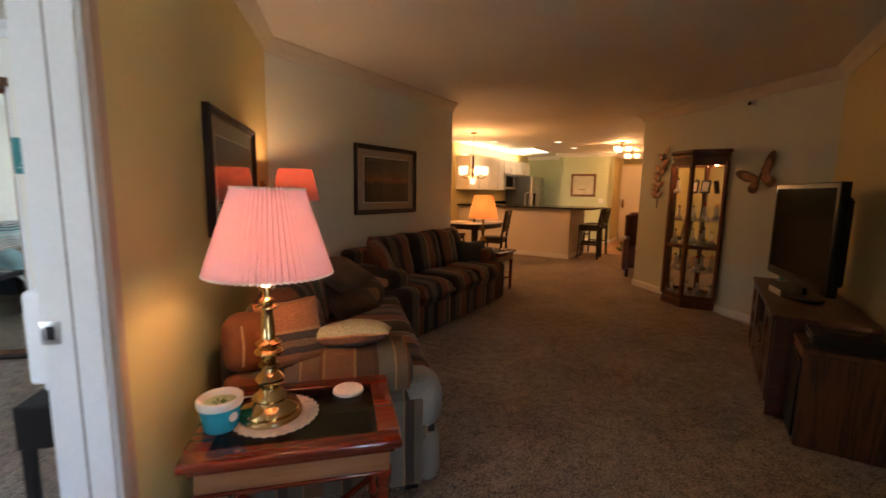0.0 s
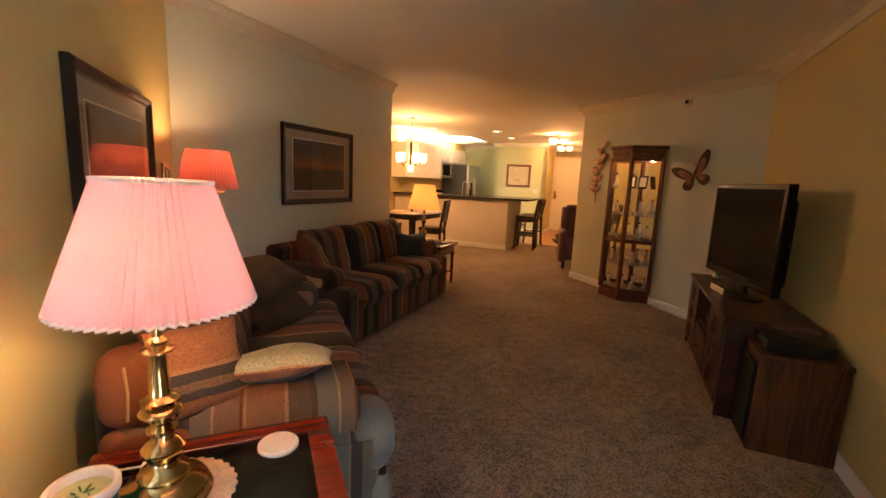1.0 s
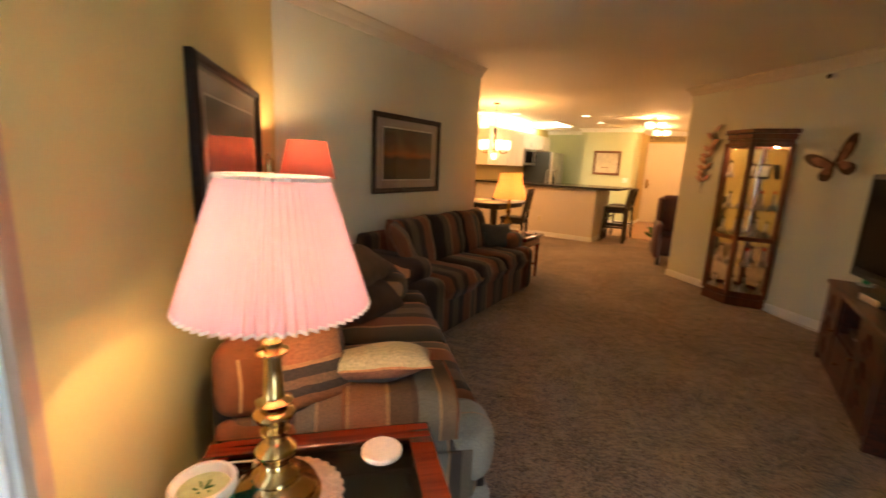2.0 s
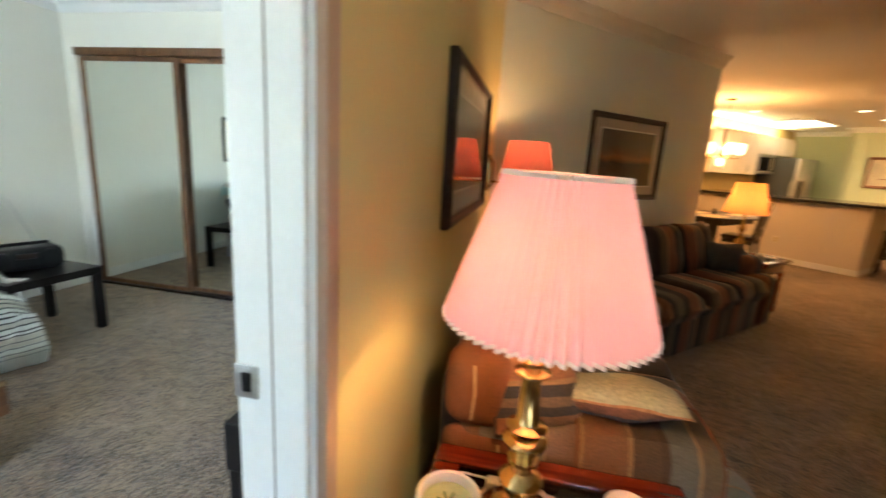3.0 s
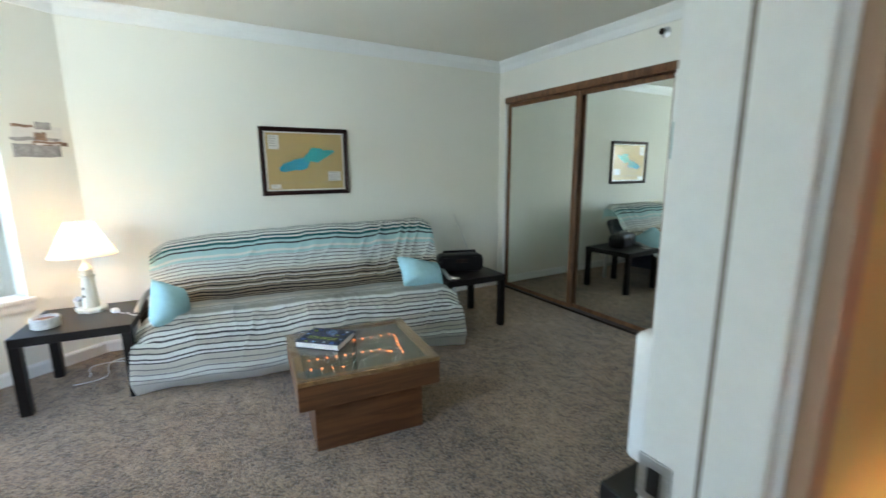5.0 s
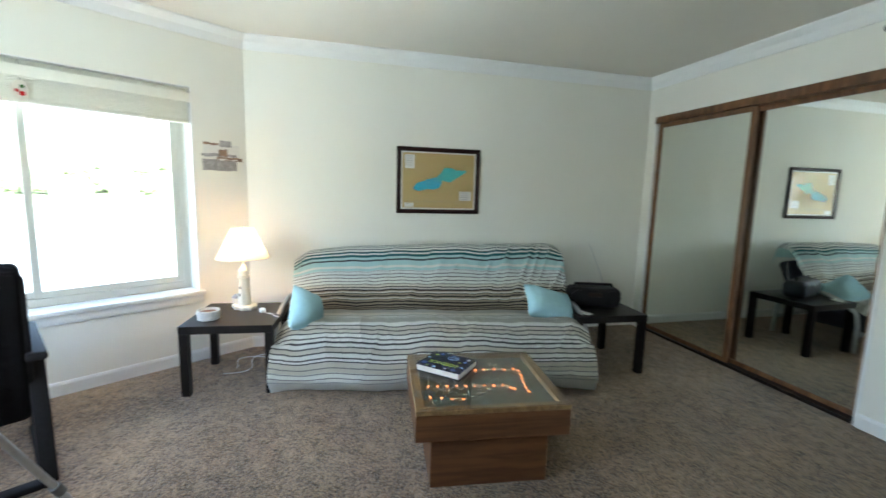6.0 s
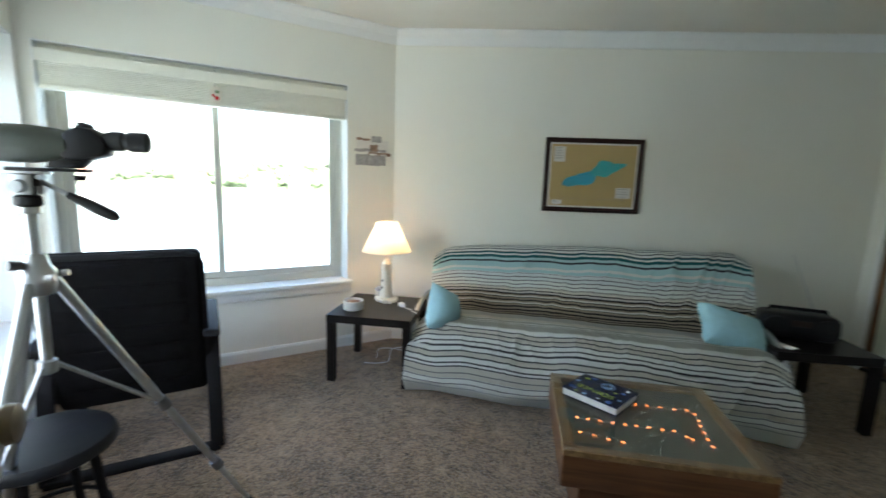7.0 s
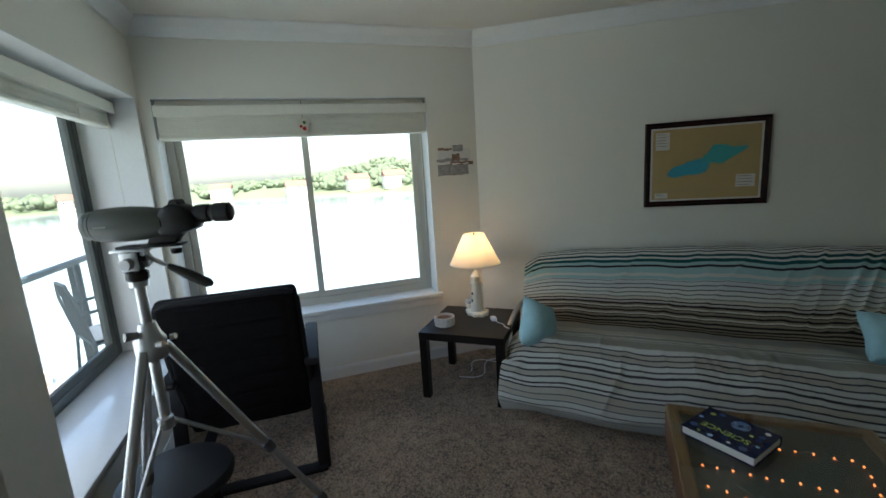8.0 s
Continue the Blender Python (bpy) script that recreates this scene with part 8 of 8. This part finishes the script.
def shore_point(a, f):
    i = min(NA - 1, max(0, int((math.degrees(a) - 150) / 150 * NA)))
    r0 = 310 + 95 * noise.noise(Vector((math.cos(a) * 2.3, math.sin(a) * 2.3, 0.7)))
    r = r0 + 330 * f
    h = GZ - 0.3 + 1.5 + 26 * rise(a) * f ** 0.8 * (0.65 + 0.6 * noise.noise(Vector((math.cos(a) * 5, math.sin(a) * 5, f * 1.5))))
    return Vector((r * math.cos(a), r * math.sin(a), h))


M_FARLEAF = mat("far_foliage", (0.12, 0.155, 0.095), 0.9, var=0.2, scale=0.15, bscale=1.0)
rr = random.Random(12)
blob = bmesh.new()
bmesh.ops.create_icosphere(blob, subdivisions=1, radius=1.0)
bv = [v.co.copy() for v in blob.verts]
bfc = [[v.index for v in f.verts] for f in blob.faces]
blob.free()
V, F = [], []
for k in range(4200):
    a = radians(rr.uniform(155, 295))
    f = rr.random() ** 1.2 * 0.88 + 0.06
    if noise.noise(Vector((math.cos(a) * 14, math.sin(a) * 14, f * 3))) < -0.22:
        continue
    p = shore_point(a, f)
    s = rr.uniform(1.9, 4.4)
    for c in range(5):
        o = p + Vector((rr.uniform(-s, s) * 0.6, rr.uniform(-s, s) * 0.6, s * rr.uniform(0.5, 1.2)))
        q = s * rr.uniform(0.45, 0.75)
        n0 = len(V)
        for v in bv:
            V.append(tuple(o + Vector((v.x * q * rr.uniform(0.8, 1.2), v.y * q * rr.uniform(0.8, 1.2), v.z * q * rr.uniform(0.8, 1.15)))))
        F.extend([[n0 + i for i in fc] for fc in bfc])
me = bpy.data.meshes.new("far_woods")
me.from_pydata(V, [], F)
me.materials.append(M_FARLEAF)
me.shade_smooth()
woods = tagged(new("far_woods", me), "leafy trees covering the far shore", "woods", kind="stuff")
M_HOUSEW = mat("pale_house_siding", (0.60, 0.56, 0.50), 0.8, var=0.08, scale=0.6)
M_ROOFR = mat("reddish_shingles", (0.24, 0.12, 0.09), 0.85, var=0.2, scale=1.0)


def far_house(m, w, d, h, label):
    t = thing("house", m, label, "house", "lakeside houses")
    part("wall", box(-w / 2, -d / 2, -2, w / 2, d / 2, h), M_HOUSEW, t, smooth=False)
    part("roof", prism([(-d / 2 - 0.6, 0), (d / 2 + 0.6, 0), (0, d * 0.38)], -w / 2 - 0.6, w / 2 + 0.6, matrix=pose(0, 0, h + 0.02, 90, 0, 90)), M_ROOFR, t, smooth=False)
    for x in (-w / 3, 0, w / 3):
        for z in (0.8, 3.4):
            wn_ = part("window", box(x - 0.6, -d / 2 - 0.08, z, x + 0.6, -d / 2 - 0.01, z + 1.3), M_DKFRAME, t, smooth=False)
            part("window", box(x - 0.6, d / 2 + 0.01, z, x + 0.6, d / 2 + 0.08, z + 1.3), M_DKFRAME, t, smooth=False)
    return t


for k in range(16):
    a = radians(172 + 7.0 * k + rr.uniform(-2, 2))
    p = shore_point(a, rr.uniform(0.015, 0.06))
    far_house(Matrix.Translation(p) @ Matrix.Rotation(a + math.pi / 2 + rr.uniform(-0.3, 0.3), 4, "Z"), rr.uniform(11, 16), rr.uniform(8, 10), rr.uniform(5, 6.5), "pale lakeside house with a reddish roof on the far shore")

M_CONC = mat("balcony_concrete", (0.42, 0.40, 0.37), 0.85, var=0.12, scale=3, bump=0.3, bscale=40)
M_RAILM = mat("grey_green_railing", (0.03, 0.045, 0.048), 0.6, 0.0, var=0.1, scale=10)
bal = thing("balcony", w2m, "concrete balcony with a grey-green metal railing", "balcony")
# local x along the window wall, y outwards
RY = 1.0
part("slab", box(0.2, 0.385, -0.25, 4.90, 1.12, -0.05), M_CONC, bal, smooth=False)
part("top_rail", box(0.2, RY, 0.865, 4.85, RY + 0.07, 0.905, 0.006), M_RAILM, bal)
part("top_rail", box(4.78, 0.385, 0.865, 4.85, RY - 0.0005, 0.905, 0.006), M_RAILM, bal)
for k in range(5):
    x = 0.42 + k * 0.93
    for c in (-0.05, 0.05):
        part("post", box(x + c - 0.018, RY + 0.015, -0.0495, x + c + 0.018, RY + 0.055, 0.8645, 0.003), M_RAILM, bal, smooth=False)
up_slab = thing("balcony_soffit", w2m, "pale boarded underside of the balcony above", "balcony soffit")
part("boards", box(1.9, 0.385, 2.19, 4.9, 1.12, 2.30), M_TRIM, up_slab, smooth=False)
for k in range(6):
    part("batten", box(1.95 + 0.55 * k, 0.39, 2.16, 1.99 + 0.55 * k, 1.08, 2.1895), M_RAILM, up_slab, smooth=False)
part("fascia", box(1.9, 1.08, 2.15, 4.9, 1.115, 2.1895), M_TRIM, up_slab, smooth=False)


def patio_chair(m):
    """A metal garden chair with scrolled arms."""
    t = thing("patio_chair", m, "dark metal patio chair with scrolled arms on the balcony", "chair", "balcony chairs")
    part("seat", cushion(0.46, 0.44, 0.06, 0.2, 10, 10, matrix=Matrix.Translation((0, 0, 0.40))), M_STONEW, t, "pale seat pad")
    part("back_rim", tube([(-0.22, 0.22, 0.38), (-0.23, 0.28, 0.70), (-0.12, 0.30, 0.84), (0.12, 0.30, 0.84), (0.23, 0.28, 0.70), (0.22, 0.22, 0.38)], 0.012, 8), M_RAILM, t)
    for k in range(5):
        part("back_bar", tube([(-0.14 + 0.07 * k, 0.225, 0.40), (-0.14 + 0.07 * k, 0.295, 0.83)], 0.006, 6), M_RAILM, t)
    for sx in (-1, 1):
        part("arm", tube([(sx * 0.235, 0.27, 0.62), (sx * 0.25, 0.05, 0.64), (sx * 0.25, -0.16, 0.63), (sx * 0.25, -0.25, 0.58), (sx * 0.25, -0.25, 0.52), (sx * 0.25, -0.20, 0.50), (sx * 0.25, -0.17, 0.54)], 0.013, 8), M_RAILM, t)
        part("leg", tube([(sx * 0.22, -0.20, 0.0), (sx * 0.22, -0.21, 0.38), (sx * 0.25, -0.20, 0.50)], 0.012, 8), M_RAILM, t)
        part("leg", tube([(sx * 0.22, 0.26, 0.0), (sx * 0.22, 0.22, 0.38)], 0.012, 8), M_RAILM, t)
    part("seat_frame", box(-0.225, -0.215, 0.355, 0.225, 0.225, 0.375, 0.004), M_RAILM, t, smooth=False)
    return t


pc = patio_chair(w2m @ pose(3.85, 0.70, -0.05, 0, 0, 35))
# small docked boats below
M_HULL = mat("white_boat_hull", (0.72, 0.72, 0.70), 0.3, var=0.05, scale=1)
M_DOCK = mat("weathered_dock_planks", (0.34, 0.30, 0.25), 0.85, var=0.25, scale=2)
dk = thing("dock", pose(-14, -26, GZ, 0, 0, 30), "weathered wooden boat dock on the lake", "dock")
part("deck", box(-1.2, -14, 0.55, 1.2, 14, 0.7), M_DOCK, dk, smooth=False)
for k in range(7):
    for x in (-1.0, 1.0):
        part("pile", tube([(x, -13 + k * 4.3, -0.4), (x, -13 + k * 4.3, 1.4)], 0.12, 8), M_DOCK, dk)


def boat(m):
    t = thing("boat", m, "white moored motor boat beside the dock", "boat", "moored boats")
    hull = [(-3.0, -1.1), (1.2, -1.15), (2.6, -0.6), (3.2, 0.0), (2.6, 0.6), (1.2, 1.15), (-3.0, 1.1)]
    part("hull", prism(hull, -0.2, 0.75, 0.08), M_HULL, t)
    part("cockpit", box(-2.6, -0.8, 0.7505, 0.6, 0.8, 0.90, 0.05), M_FIGS, t)
    part("windscreen", box(0.62, -0.8, 0.75, 0.72, 0.8, 1.35, 0.02), M_DKFRAME, t)
    part("motor", box(-3.4, -0.25, 0.0, -3.02, 0.25, 1.0, 0.06), M_BLACK, t)
    return t


b0 = boat(pose(-17.5, -22, GZ + 0.1, 0, 0, 122))
for k, (x, y, r) in enumerate(((-14.5, -31, 118), (-11.0, -19, 125), (-9.0, -29, -60))):
    copy_thing(b0, pose(x, y, GZ + 0.1, 0, 0, r))
